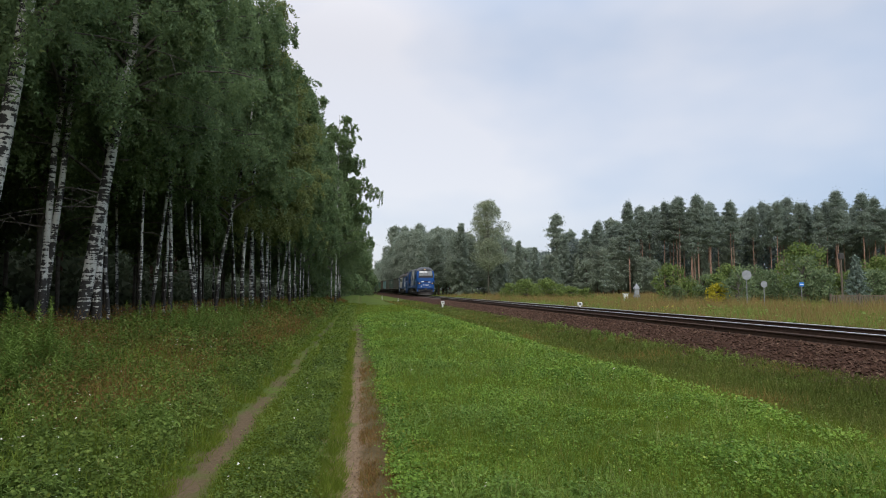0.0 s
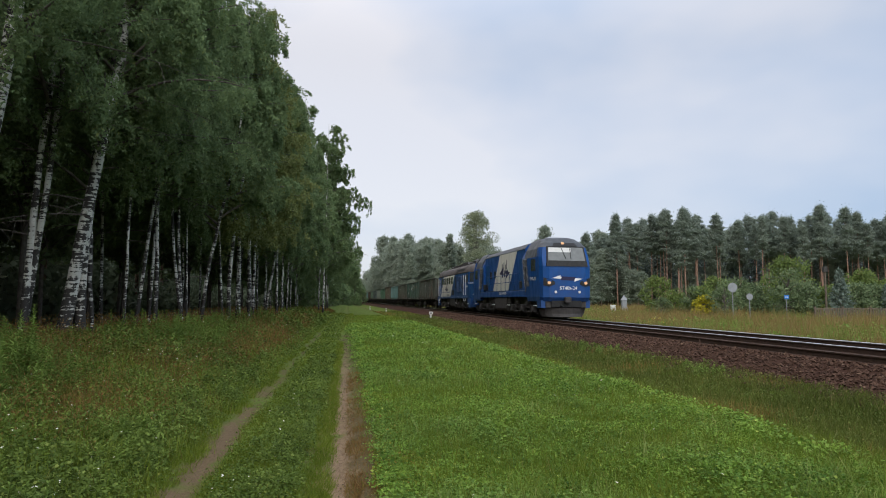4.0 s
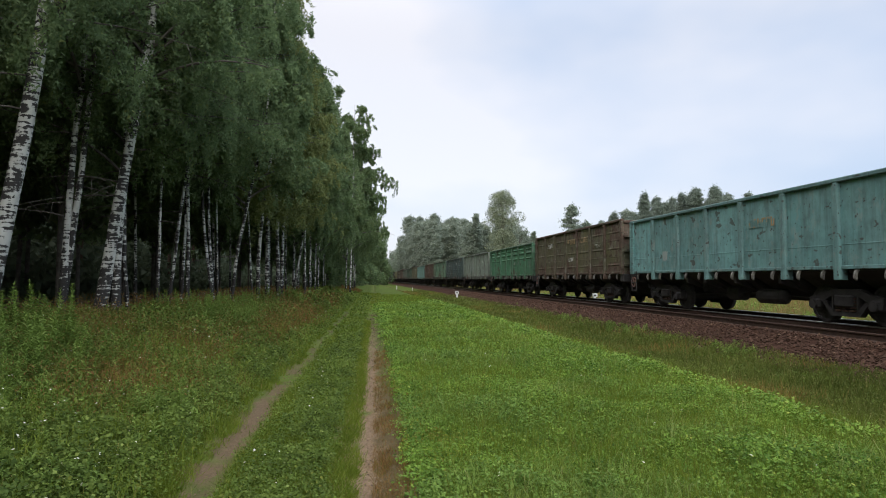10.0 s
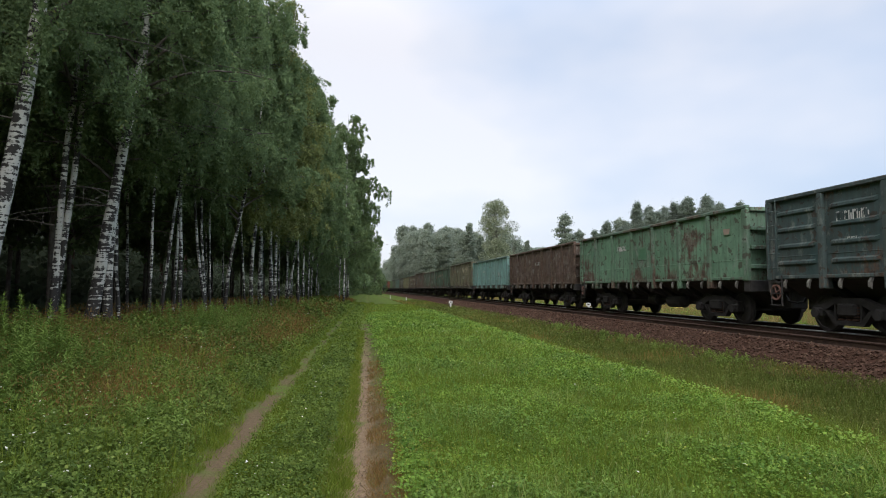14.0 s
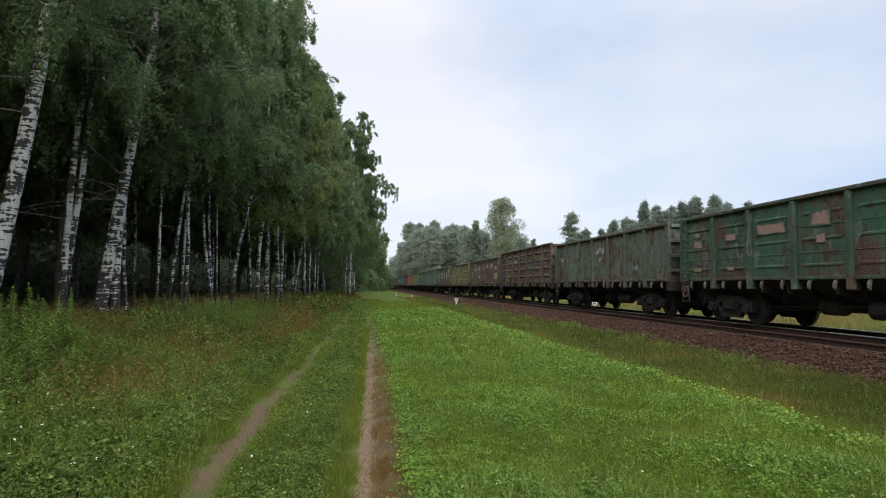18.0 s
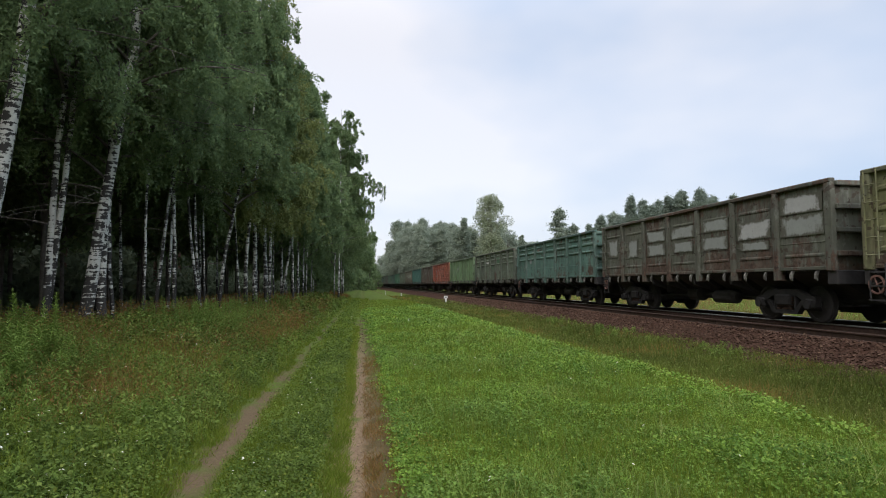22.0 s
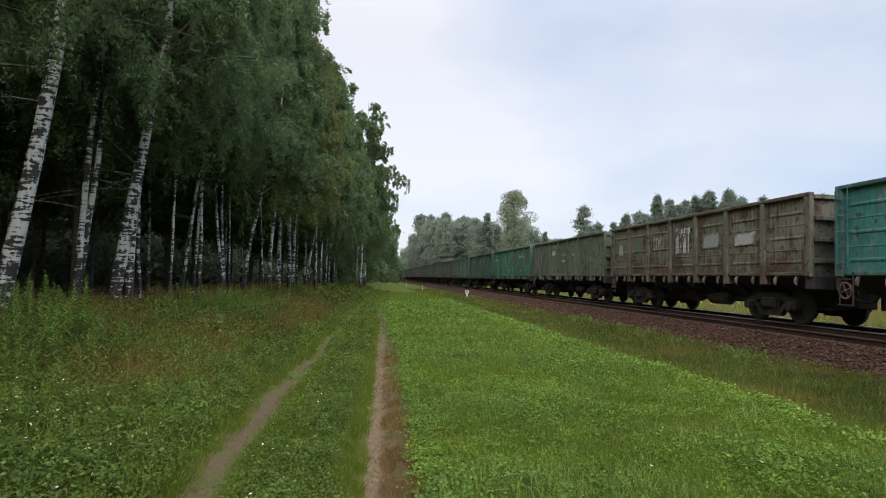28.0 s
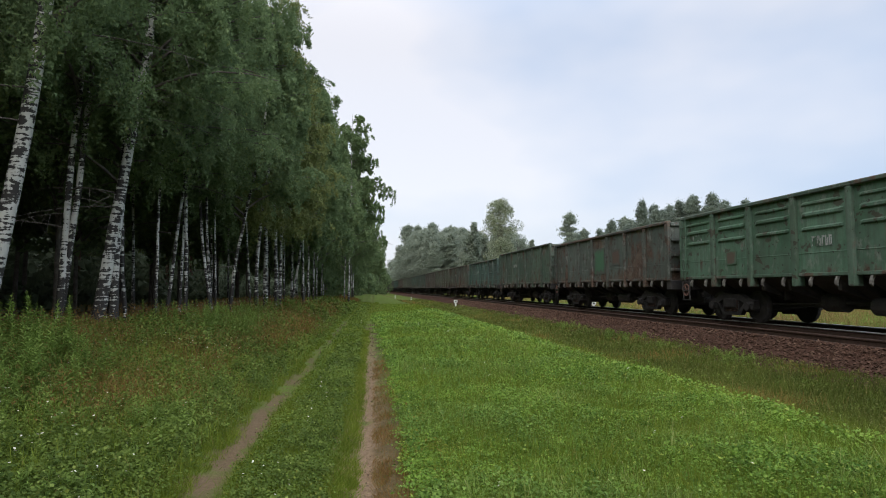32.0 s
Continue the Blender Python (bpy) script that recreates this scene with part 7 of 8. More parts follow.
def build_garden():
    """Bushes, signs and fence beyond the line."""
    rnd = random.Random(4)
    bush = [broad_parts(s, h, 2400, 0.16, r, leaf, 0.05, 0.06) for s, h, r, leaf in ((81, 3.2, 2.0, "bush_leaf"), (82, 2.6, 1.8, "bush_leaf"), (83, 4.2, 2.2, "bush_leaf"), (84, 3.6, 1.9, "bush_leaf"))]
    for k in range(34):
        x = 21 + 1.75 * k + rnd.uniform(-0.6, 0.6)
        y = 60 + rnd.uniform(0, 9) + (4 if k % 2 else 0)
        if abs(x / y - 0.322) < 0.035:
            continue
        plant("garden_bush", bush[k % 4], x, y, "dense green garden bush beyond the railway", "bush", "garden bushes", rnd.uniform(0, 360), rnd.uniform(1.0, 1.5) * (0.66 if k < 10 else 1.0))
    shrub = [broad_parts(s, h, 2200, 0.15, r, "shrub_leaf", 0.04, 0.06, lobes=34) for s, h, r in ((86, 3.0, 1.7), (87, 3.8, 1.9))]
    for k in range(26):
        plant("garden_shrub", shrub[k % 2], 24 + 1.35 * k + rnd.uniform(-0.6, 0.6), 57 + rnd.uniform(0, 6), "bluish green shrub in the garden beyond the railway", "bush", "garden bushes", rnd.uniform(0, 360), rnd.uniform(0.75, 1.15) * (0.8 if k < 5 else 1.0))
    for k in range(8):
        plant("garden_bush", bush[k % 2], 9 + 1.35 * k + rnd.uniform(-1, 1), 88 - 0.8 * k + rnd.uniform(-3, 3), "low light green bush at the edge of the wood", "bush", "garden bushes", rnd.uniform(0, 360), rnd.uniform(0.55, 1.0))
    plant("yellow_bush", broad_parts(91, 2.2, 2400, 0.12, 1.4, "yellow_leaf", 0.05, 0.05), 26.3, 58.5, "yellow-green shrub in the meadow", "bush", "", 0, 0.9)
    for x, y, s in ((37.8, 55.5, 1.0), (44, 58, 0.7)):
        plant("blue_spruce", spruce_parts(95, 4.6), x, y, "small blue-grey spruce in the garden", "spruce", "garden spruces", 0, s)


build_forest()
build_far_woods()
build_garden()


# ---- line-side things ----
def stand(x, y, dz=0.0, rz=0.0):
    return Matrix.Translation((x, y, float(ground_z(x, y)) + dz)) @ pose(0, 0, 0, 0, 0, rz)


def marker_post(x, y, h, label):
    t = thing("marker_post", label, "marker post", "line-side markers", stand(x, y))
    part("post", Geo().box(-0.07, 0.07, -0.07, 0.07, -0.2, h, 0.015), M["white_paint"], t)
    part("cap", Geo().box(-0.16, 0.16, -0.09, 0.09, h, h + 0.22, 0.02), M["white_paint"], t)
    part("number_bar", Geo().box(-0.08, 0.08, -0.096, -0.09, h + 0.06, h + 0.16), M["black_rubber"], t)


def round_sign(x, y, h, r, label):
    t = thing("round_sign", label, "sign", "signs beyond the line", stand(x, y))
    part("pole", Geo().tube([(0, 0, -0.3), (0, 0, h)], 0.035, 8), M["grey_paint"], t)
    part("plate", Geo().disc(0, -0.04, h - r * 0.6, 0, r, "y", 0.012, 28), M["grey_paint"], t)
    part("bracket", Geo().box(-r * 0.7, r * 0.7, -0.03, -0.01, h - r * 0.65, h - r * 0.55), M["steel_dark"], t)


def build_lineside():
    p = on_line(55.8, 4.2)
    marker_post(p.x, p.y, 0.4, "low white-painted concrete marker post in the grass")
    for s, o, h in ((88, 5.5, 0.6), (110, 6.5, 0.6)):
        p = on_line(s, o)
        t = thing("marker_post", "slim white marker post far along the verge", "marker post", "line-side markers", stand(p.x, p.y))
        part("post", Geo().box(-0.05, 0.05, -0.05, 0.05, -0.2, h, 0.012), M["white_paint"], t)
        part("band", Geo().box(-0.053, 0.053, -0.053, 0.053, h * 0.6, h * 0.75), M["black_rubber"], t)
    p = on_line(41.5, -3.0)
    marker_post(p.x, p.y, 0.36, "low white concrete marker block beyond the rails")
    round_sign(26.5, 53.0, 3.0, 0.42, "large round road sign seen from its grey back")
    round_sign(27.2, 51.5, 2.1, 0.28, "small round road sign seen from its grey back")
    t = thing("road_sign", "small blue road sign on a pole", "sign", "signs beyond the line", stand(29.8, 50.5))
    part("pole", Geo().tube([(0, 0, -0.3), (0, 0, 2.1)], 0.03, 8), M["grey_paint"], t)
    part("plate", Geo().box(-0.2, 0.2, -0.05, -0.03, 1.74, 2.08, 0.008), M["sign_blue"], t)
    part("white_bar", Geo().box(-0.14, 0.14, -0.056, -0.05, 1.88, 1.94), M["white_paint"], t)
    t = thing("shrine", "small grey stone wayside pillar with a pointed top", "pillar", "", stand(24.2, 76.0))
    part("base", Geo().box(-0.36, 0.36, -0.3, 0.3, -0.2, 0.8, 0.04), M["grey_paint"], t)
    part("shaft", Geo().box(-0.28, 0.28, -0.24, 0.24, 0.8, 1.6, 0.03), M["grey_paint"], t)
    part("roof", Geo().loft([[(-0.36, -0.32, 1.6), (0.36, -0.32, 1.6), (0.36, 0.32, 1.6), (-0.36, 0.32, 1.6)], [(-0.04, -0.04, 2.2), (0.04, -0.04, 2.2), (0.04, 0.04, 2.2), (-0.04, 0.04, 2.2)]]), M["grey_paint"], t)
    t = thing("white_box", "small white box in the meadow", "box", "", stand(22.8, 76.0))
    part("case", Geo().box(-0.28, 0.28, -0.2, 0.2, -0.1, 0.9, 0.03), M["white_paint"], t)
    part("lid", Geo().box(-0.32, 0.32, -0.24, 0.24, 0.9, 0.98, 0.02), M["white_paint"], t)
    f = thing("picket_fence", "weathered grey wooden picket fence", "fence", "", Matrix.Translation((0, 0, 0)))
    me = Geo().box(-0.055, 0.055, -0.012, 0.012, 0, 1.0, 0.006).mesh("picket", M["fence_wood"])
    post = Geo().box(-0.07, 0.07, -0.07, 0.07, -0.2, 1.15, 0.012).mesh("post", M["fence_wood"])
    for i in range(110):
        x = 30.0 + 0.218 * i
        y = 47.0 + 0.0273 * i
        part("picket", me, None, f, at=stand(x, y, random.uniform(-0.03, 0.03), random.uniform(-2, 2)))
        if i % 11 == 0:
            part("post", post, None, f, at=stand(x, y + 0.06))
    for z in (0.3, 0.8):
        g = Geo().prism([(30.0, 47.02), (53.9, 50.0), (53.9, 50.05), (30.0, 47.07)], 0.32 + z, 0.39 + z, "z")
        part("cross_rail", g, M["fence_wood"], f)
    t = thing("utility_pole", "thin dark wooden pole behind the garden", "pole", "", stand(35.8, 54.5))
    part("shaft", Geo().tube([(0, 0, -0.3), (0, 0, 4.6)], [0.09, 0.07], 8), M["fence_wood"], t)
    part("top_box", Geo().box(-0.2, 0.2, -0.12, 0.12, 4.2, 4.7, 0.03), M["steel_dark"], t)
    t = thing("red_box", "red metal cabinet at the meadow's edge", "cabinet", "", stand(34.5, 41.0))
    part("case", Geo().box(-0.5, 0.5, -0.3, 0.3, -0.1, 1.1, 0.04), M["red_paint"], t)
    part("door", Geo().box(-0.42, 0.42, -0.315, -0.3, 0.08, 1.0, 0.01), M["red_paint"], t)


build_lineside()


# ---- grass, clover and weeds ----
def spread(rng, n, y0, y1, x_lo, x_hi, power=2.0):
    """Places between two lines of the plan, thinning with distance as 1/y**power."""
    u = rng.random(n)
    if abs(power - 1) < 1e-6:
        y = y0 * (y1 / y0) ** u
    else:
        q = 1 - power
        y = (y0 ** q + u * (y1 ** q - y0 ** q)) ** (1 / q)
    lo, hi = x_lo(y), x_hi(y)
    x = lo + (hi - lo) * rng.random(n)
    return x, y


def patchy(x, y, scale, seed=0):
    return np.array([noise.noise((a * scale + seed, b * scale, 0.3)) for a, b in zip(x.tolist(), y.tolist())])


def blades(rng, x, y, h, w, lean=0.35):
    """Grass blades: slim triangles, leaning every way."""
    n = len(x)
    a = rng.uniform(0, 6.283, n)
    side = np.stack([np.cos(a), np.sin(a), np.zeros(n)], 1) * w[:, None]
    b = rng.uniform(0, 6.283, n)
    tip = np.stack([np.cos(b), np.sin(b), np.zeros(n)], 1) * (h * rng.uniform(0.05, lean * 2, n))[:, None]
    foot = np.stack([x, y, ground_z(x, y) - 0.01], 1)
    tip[:, 2] = h
    return np.stack([foot - side * 0.5, foot + side * 0.5, foot + tip], 1)


def rosette(rng, x, y, h, size, flat=1.2):
    """Small leaves held up at a height, mostly facing the sky."""
    n = len(x)
    c = np.stack([x, y, ground_z(x, y) + h], 1)
    a = rng.normal(size=(n, 3))
    a[:, 2] *= 0.5
    a /= np.linalg.norm(a, axis=1, keepdims=True)
    up = rng.normal(0, 0.45, (n, 3)) + np.array([0, 0, 1.0]) * flat
    b = np.cross(a, up)
    b /= np.linalg.norm(b, axis=1, keepdims=True)
    s = size[:, None]
    return np.stack([c - a * s * 0.55, c - a * s * 0.1 + b * s * 0.45, c + a * s * 0.55, c - a * s * 0.1 - b * s * 0.45], 1)


def arches(name, rng, x, y, h, w, mat, reach=0.6):
    """Long grass blades that rise and bow over, two joints each, as one mesh."""
    n = len(x)
    a = rng.uniform(0, 6.283, n)
    out = np.stack([np.cos(a), np.sin(a), np.zeros(n)], 1)
    side = np.stack([-np.sin(a), np.cos(a), np.zeros(n)], 1) * w[:, None] * 0.5
    foot = np.stack([x, y, ground_z(x, y) - 0.01], 1)
    far = (h * rng.uniform(0.15, reach, n))[:, None]
    m1 = foot + out * far * 0.22 + np.array([0, 0, 1.0]) * (h * 0.55)[:, None]
    m2 = foot + out * far * 0.62 + np.array([0, 0, 1.0]) * (h * 0.92)[:, None]
    tip = foot + out * far * 1.15 + np.array([0, 0, 1.0]) * (h * rng.uniform(0.7, 1.02, n))[:, None]
    v = np.stack([foot - side, foot + side, m1 - side * 0.9, m1 + side * 0.9, m2 - side * 0.6, m2 + side * 0.6, tip], 1)
    tri = np.array([(0, 1, 3), (0, 3, 2), (2, 3, 5), (2, 5, 4), (4, 5, 6)])
    idx = (tri[None] + 7 * np.arange(n)[:, None, None]).reshape(-1).astype(np.int32)
    me = bpy.data.meshes.new(name)
    me.vertices.add(7 * n)
    me.vertices.foreach_set("co", v.astype(np.float32).ravel())
    me.loops.add(len(idx))
    me.loops.foreach_set("vertex_index", idx)
    me.polygons.add(5 * n)
    me.polygons.foreach_set("loop_start", np.arange(0, 15 * n, 3, dtype=np.int32))
    me.polygons.foreach_set("loop_total", np.full(5 * n, 3, dtype=np.int32))
    me.materials.append(M[mat])
    me.update(calc_edges=True)
    return me


def near_size(y, a, k=1.0):
    """Blade or leaf size that grows with the distance, to stay a full sward with fewer pieces."""
    return a * np.maximum(1.0, (y / 7.0) ** 0.8 * k)


def waver(y):
    """How far the older rut swings aside."""
    return 0.05 * np.sin(0.9 * y) + 0.04 * np.sin(2.3 * y + 1.0)


def build_sward():
    rng = np.random.default_rng(21)
    clover_l = lambda y: rut_r(y) + 0.33
    clover_r = lambda y: (LINE_X * CA - 7.15 - y * SA) / CA

    def stuff(name, verts, per, mat, label, cat):
        tagged(new(name, fast_mesh(name, verts, per, M[mat])), label, cat, kind="stuff")
    # the clover field
    n = 250000
    x, y = spread(rng, n, 3.2, 60, clover_l, lambda y: np.minimum(clover_r(y), 0.85 * y + 2), 1.5)
    ragged = (clover_r(y) - x > 0.25 + 0.5 * patchy(x, y, 0.9, 41) + rng.normal(0, 0.12, n)) & (x - clover_l(y) > 0.1 + 0.25 * patchy(x, y, 1.2, 43) + rng.normal(0, 0.06, n))
    x, y = x[ragged], y[ragged]
    n = len(x)
    tall = np.clip(0.5 + 0.55 * patchy(x, y, 0.9) + 0.45 * patchy(x, y, 2.6, 4), 0, 1.2)
    edge = smooth(0.0, 0.5, x - clover_l(y))
    h = (0.02 + (0.04 + 0.1 * tall) * rng.random(n) ** 0.6 * np.interp(y, [5, 14], [1.0, 0.6])) * (0.35 + 0.65 * edge)
    blue = patchy(x, y, 0.5, 7) + rng.normal(0, 0.3, n) > 0.36
    v = rosette(rng, x, y, h, near_size(y, rng.uniform(0.014, 0.04, n), 0.86), np.interp(y, [6, 18], [1.2, 2.6])[:, None] * np.ones((n, 1)))
    rusty = ~blue & (x - clover_l(y) < 0.45 + 0.5 * patchy(x, y, 0.8, 23)) & (rng.random(n) < 0.55)
    stuff("clover_rusty", v[rusty], 4, "clover_rusty", "yellowish and rusty clover leaves beside the rut", "clover")
    stuff("clover", v[~blue & ~rusty], 4, "clover", "lush bright green clover and weeds", "clover")
    stuff("clover_bluish", v[blue], 4, "clover_blue", "bluish green patches of the clover field", "clover")
    n = 120000
    x, y = spread(rng, n, 3.2, 60, clover_l, lambda y: np.minimum(clover_r(y) + 0.3, 0.85 * y + 2), 1.6)
    keep = x - clover_l(y) > 0.25 + 0.3 * rng.random(n)
    x, y = x[keep], y[keep]
    n = len(x)
    stuff("field_grass", blades(rng, x, y, rng.uniform(0.1, 0.32, n), near_size(y, np.full(n, 0.006))), 3, "grass", "grass blades among the clover", "grass")
    m, per = 6800, 62
    x, y = spread(rng, m, 3.3, 40, lambda y: clover_l(y) + 0.12, lambda y: np.minimum(clover_r(y) - 0.25, 0.85 * y + 2), 1.25)
    lift = np.clip(0.55 + 0.7 * patchy(x, y, 0.7, 121) + 0.3 * patchy(x, y, 2.0, 123), 0.1, 1.3)
    wide = rng.uniform(0.08, 0.27, m) * np.maximum(1.0, y / 11)
    tall = rng.uniform(0.1, 0.36, m) * lift * (0.4 + 0.6 * smooth(0.1, 0.7, x - clover_l(y)))
    a, r = rng.uniform(0, 6.283, (m, per)), np.sqrt(rng.random((m, per)))
    px, py = (x[:, None] + np.cos(a) * r * wide[:, None]).ravel(), (y[:, None] + np.sin(a) * r * wide[:, None]).ravel()
    h = (0.04 + tall[:, None] * (1 - 0.75 * r ** 2) * rng.uniform(0.5, 1.0, (m, per))).ravel()
    v = rosette(rng, px, py, h, near_size(py, rng.uniform(0.012, 0.034, m * per), 0.86), 1.0)
    tone = np.repeat(patchy(x, y, 0.5, 7) + rng.normal(0, 0.12, m) > 0.2, per)
    stuff("clover_clumps", v[~tone], 4, "clover", "domed clumps of bright green clover", "clover")
    stuff("clover_clumps", v[tone], 4, "clover_blue", "domed clumps of bluish green clover", "clover")
    # long bowed grass that stands up in tufts out of the clover
    m = 1000
    x, y = spread(rng, m, 3.3, 22, lambda y: clover_l(y) + 0.2, lambda y: np.minimum(clover_r(y) - 0.1, 0.85 * y + 1), 1.5)
    keep = patchy(x, y, 0.8, 81) + rng.normal(0, 0.12, m) > 0.12
    x, y = np.repeat(x[keep], 16), np.repeat(y[keep], 16)
    n = len(x)
    x, y = x + rng.normal(0, 0.05, n), y + rng.normal(0, 0.05, n)
    tagged(new("clover_tall_grass", arches("clover_tall_grass", rng, x, y, rng.uniform(0.14, 0.36, n), near_size(y, np.full(n, 0.0055)), "pale_grass", 1.1)), "long bowed grass standing out of the clover", "grass", kind="stuff")
    # a taller, ragged rim of clover above the ditch
    m = 480
    y = 6.0 * (45 / 6.0) ** rng.random(m)
    x = clover_r(y) - 0.3 - 0.35 * rng.random(m) - 0.5 * patchy(np.zeros(m), y, 0.9, 41)
    x, y = np.repeat(x, 22) + rng.normal(0, 0.09, m * 22), np.repeat(y, 22) + rng.normal(0, 0.12, m * 22)
    stuff("clover_rim", rosette(rng, x, y, 0.04 + 0.2 * rng.random(m * 22), near_size(y, rng.uniform(0.02, 0.05, m * 22), 0.8)), 4, "clover", "taller clover along the rim of the ditch", "clover")
    # strip between the ruts and beside them
    n = 130000
    x, y = spread(rng, n, 3.2, 70, lambda y: rut_l(y) - 1.0, lambda y: rut_r(y) + 0.75, 1.7)
    off = np.minimum(np.abs(x - rut_r(y)) / 0.23, np.abs(x - rut_l(y) + 0.05 + waver(y)) / np.interp(y, [4, 9, 16], [0.21, 0.175, 0.11])) + 0.5 * patchy(x, y, 1.5, 131) + 0.35 * patchy(x, y, 4.0, 133)
    right = x - rut_r(y)
    keep = (off > 1.0 + rng.normal(0, 0.45, n)) & (rng.random(n) < smooth(0.7, 2.0, off) * 0.9 + 0.1)
    keep &= (right < 0) | (rng.random(n) < 0.12 + 0.88 * smooth(0.4, 0.62, right + rng.normal(0, 0.06, n))) | (y > 24)
    keep |= (rng.random(n) < smooth(25, 45, y) * 0.7)
    x, y = x[keep], y[keep]
    n = len(x)
    stuff("verge_grass", blades(rng, x, y, rng.uniform(0.04, 0.14, n), near_size(y, np.full(n, 0.007))), 3, "grass", "short grass along the ruts", "grass")
    n = 105000
    x, y = spread(rng, n, 3.2, 60, lambda y: rut_l(y) - 1.0, lambda y: rut_r(y) + 0.6, 1.7)
    off = np.minimum(np.abs(x - rut_r(y)) / 0.23, np.abs(x - rut_l(y) + 0.05 + waver(y)) / np.interp(y, [4, 9, 16], [0.21, 0.175, 0.11])) + 0.5 * patchy(x, y, 1.5, 131) + 0.35 * patchy(x, y, 4.0, 133)
    keep = (off > 1.15 + rng.normal(0, 0.2, n)) & (x < rut_r(y)) & (patchy(x, y, 1.1, 3) + rng.normal(0, 0.2, n) > -0.4)
    x, y = x[keep], y[keep]
    n = len(x)
    stuff("verge_leaves", rosette(rng, x, y, 0.02 + 0.15 * rng.random(n) ** 1.5, near_size(y, rng.uniform(0.011, 0.027, n))), 4, "weed", "low leafy plants between the ruts", "weeds")
    # small leafy cushions between the ruts
    m, per = 420, 60
    y = 3.3 * (18 / 3.3) ** rng.random(m)
    x = rut_l(y) + 0.4 + rng.random(m) * 0.62
    wide, tall = rng.uniform(0.05, 0.15, m), rng.uniform(0.05, 0.17, m)
    a, r = rng.uniform(0, 6.283, (m, per)), np.sqrt(rng.random((m, per)))
    px, py = (x[:, None] + np.cos(a) * r * wide[:, None]).ravel(), (y[:, None] + np.sin(a) * r * wide[:, None]).ravel()
    h = (0.03 + tall[:, None] * (1 - 0.8 * r ** 2) * rng.uniform(0.5, 1.0, (m, per))).ravel()
    stuff("verge_cushions", rosette(rng, px, py, h, near_size(py, rng.uniform(0.012, 0.03, m * per)), 0.8), 4, "verge_leaf", "leafy cushions of weeds between the ruts", "weeds")
    # brown worn fringe beside the sandy rut
    n = 15000
    x, y = spread(rng, n, 3.2, 14, lambda y: rut_r(y) + 0.08, lambda y: rut_r(y) + 0.4, 1.5)
    keep = patchy(x, y, 2.2, 51) + rng.normal(0, 0.3, n) > 0.0
    x, y = x[keep], y[keep]
    n = len(x)
    stuff("worn_grass", blades(rng, x, y, rng.uniform(0.02, 0.08, n), near_size(y, np.full(n, 0.006)), 0.8), 3, "sorrel", "worn brown grass along the sandy rut", "grass")
    # tufts that creep into the ruts
    m = 1500
    y = 3.3 * (24 / 3.3) ** rng.random(m)
    x = np.where(rng.random(m) < 0.5, rut_r(y) - rng.uniform(0.08, 0.3, m), rut_l(y) + rng.choice([-1, 1], m) * rng.uniform(0.15, 0.34, m) - waver(y))
    x, y = np.repeat(x, 26) + rng.normal(0, 0.035, m * 26), np.repeat(y, 26) + rng.normal(0, 0.05, m * 26)
    stuff("rut_tufts", blades(rng, x, y, rng.uniform(0.03, 0.12, m * 26), near_size(y, np.full(m * 26, 0.007)), 0.7), 3, "grass", "grass tufts at the edges of the ruts", "grass")
    # rough meadow up to the forest
    left = lambda y: np.maximum(edge_x(y) - 2.0, -0.95 * y - 1)
    n = 105000
    x, y = spread(rng, n, 3.0, 75, left, lambda y: rut_l(y) - 0.35, 1.55)
    t = patchy(x, y, 0.45, 5)
    red = (t + rng.normal(0, 0.14, n) > 0.26 - 0.5 * smooth(6, 9, y) * smooth(-1.0, 1.0, -x - 2.6 - 0.1 * y)) & (x < rut_l(y) - 0.5) & (y > 6.4 + rng.normal(0, 0.5, n))
    grow = 0.45 + 0.55 * smooth(0.3, 2.6, rut_l(y) - x)
    h = rng.uniform(0.15, 0.5, n) * grow * np.where(red, 1.2, 1.0) * np.interp(y, [4, 8], [0.55, 1.0])
    v = blades(rng, x, y, h, near_size(y, np.full(n, 0.008)))
    g = rng.random(n) < 0.1
    stuff("meadow_grass", v[~red & ~g], 3, "verge_green", "tall rough green grass of the verge", "grass")
    stuff("meadow_dry_grass", v[~red & g], 3, "dry_grass", "dry yellowish grass stalks of the verge", "grass")
    stuff("meadow_sorrel", v[red], 3, "sorrel", "reddish brown sorrel and dry grass", "grass")
    n = 130000
    x, y = spread(rng, n, 3.0, 60, left, lambda y: rut_l(y) - 0.4, 1.55)
    t = 0.6 * patchy(x, y, 0.55, 11) + 0.5 * patchy(x, y, 1.7, 13) + rng.normal(0, 0.12, n)
    keep = t > -0.02 - 0.7 * smooth(8.5, 5.5, y)
    x, y, t = x[keep], y[keep], t[keep]
    n = len(x)
    h = (0.05 + (0.2 + 0.5 * np.clip(t, 0, 1)) * rng.random(n)) * (0.5 + 0.5 * smooth(0.2, 2.5, rut_l(y) - x))
    stuff("meadow_weeds", rosette(rng, x, y, h, near_size(y, rng.uniform(0.014, 0.04, n), 0.9), 0.7), 4, "weed", "broad-leaved weeds of the rough verge", "weeds")
    # long bowed grass of the verge, in tufts
    m = 1100
    x, y = spread(rng, m, 3.6, 24, left, lambda y: rut_l(y) - 0.3, 1.5)
    x, y = np.repeat(x, 15), np.repeat(y, 15)
    n = len(x)
    x, y = x + rng.normal(0, 0.07, n), y + rng.normal(0, 0.07, n)
    h = rng.uniform(0.2, 0.55, n) * (0.45 + 0.55 * smooth(0.2, 2.2, rut_l(y) - x))
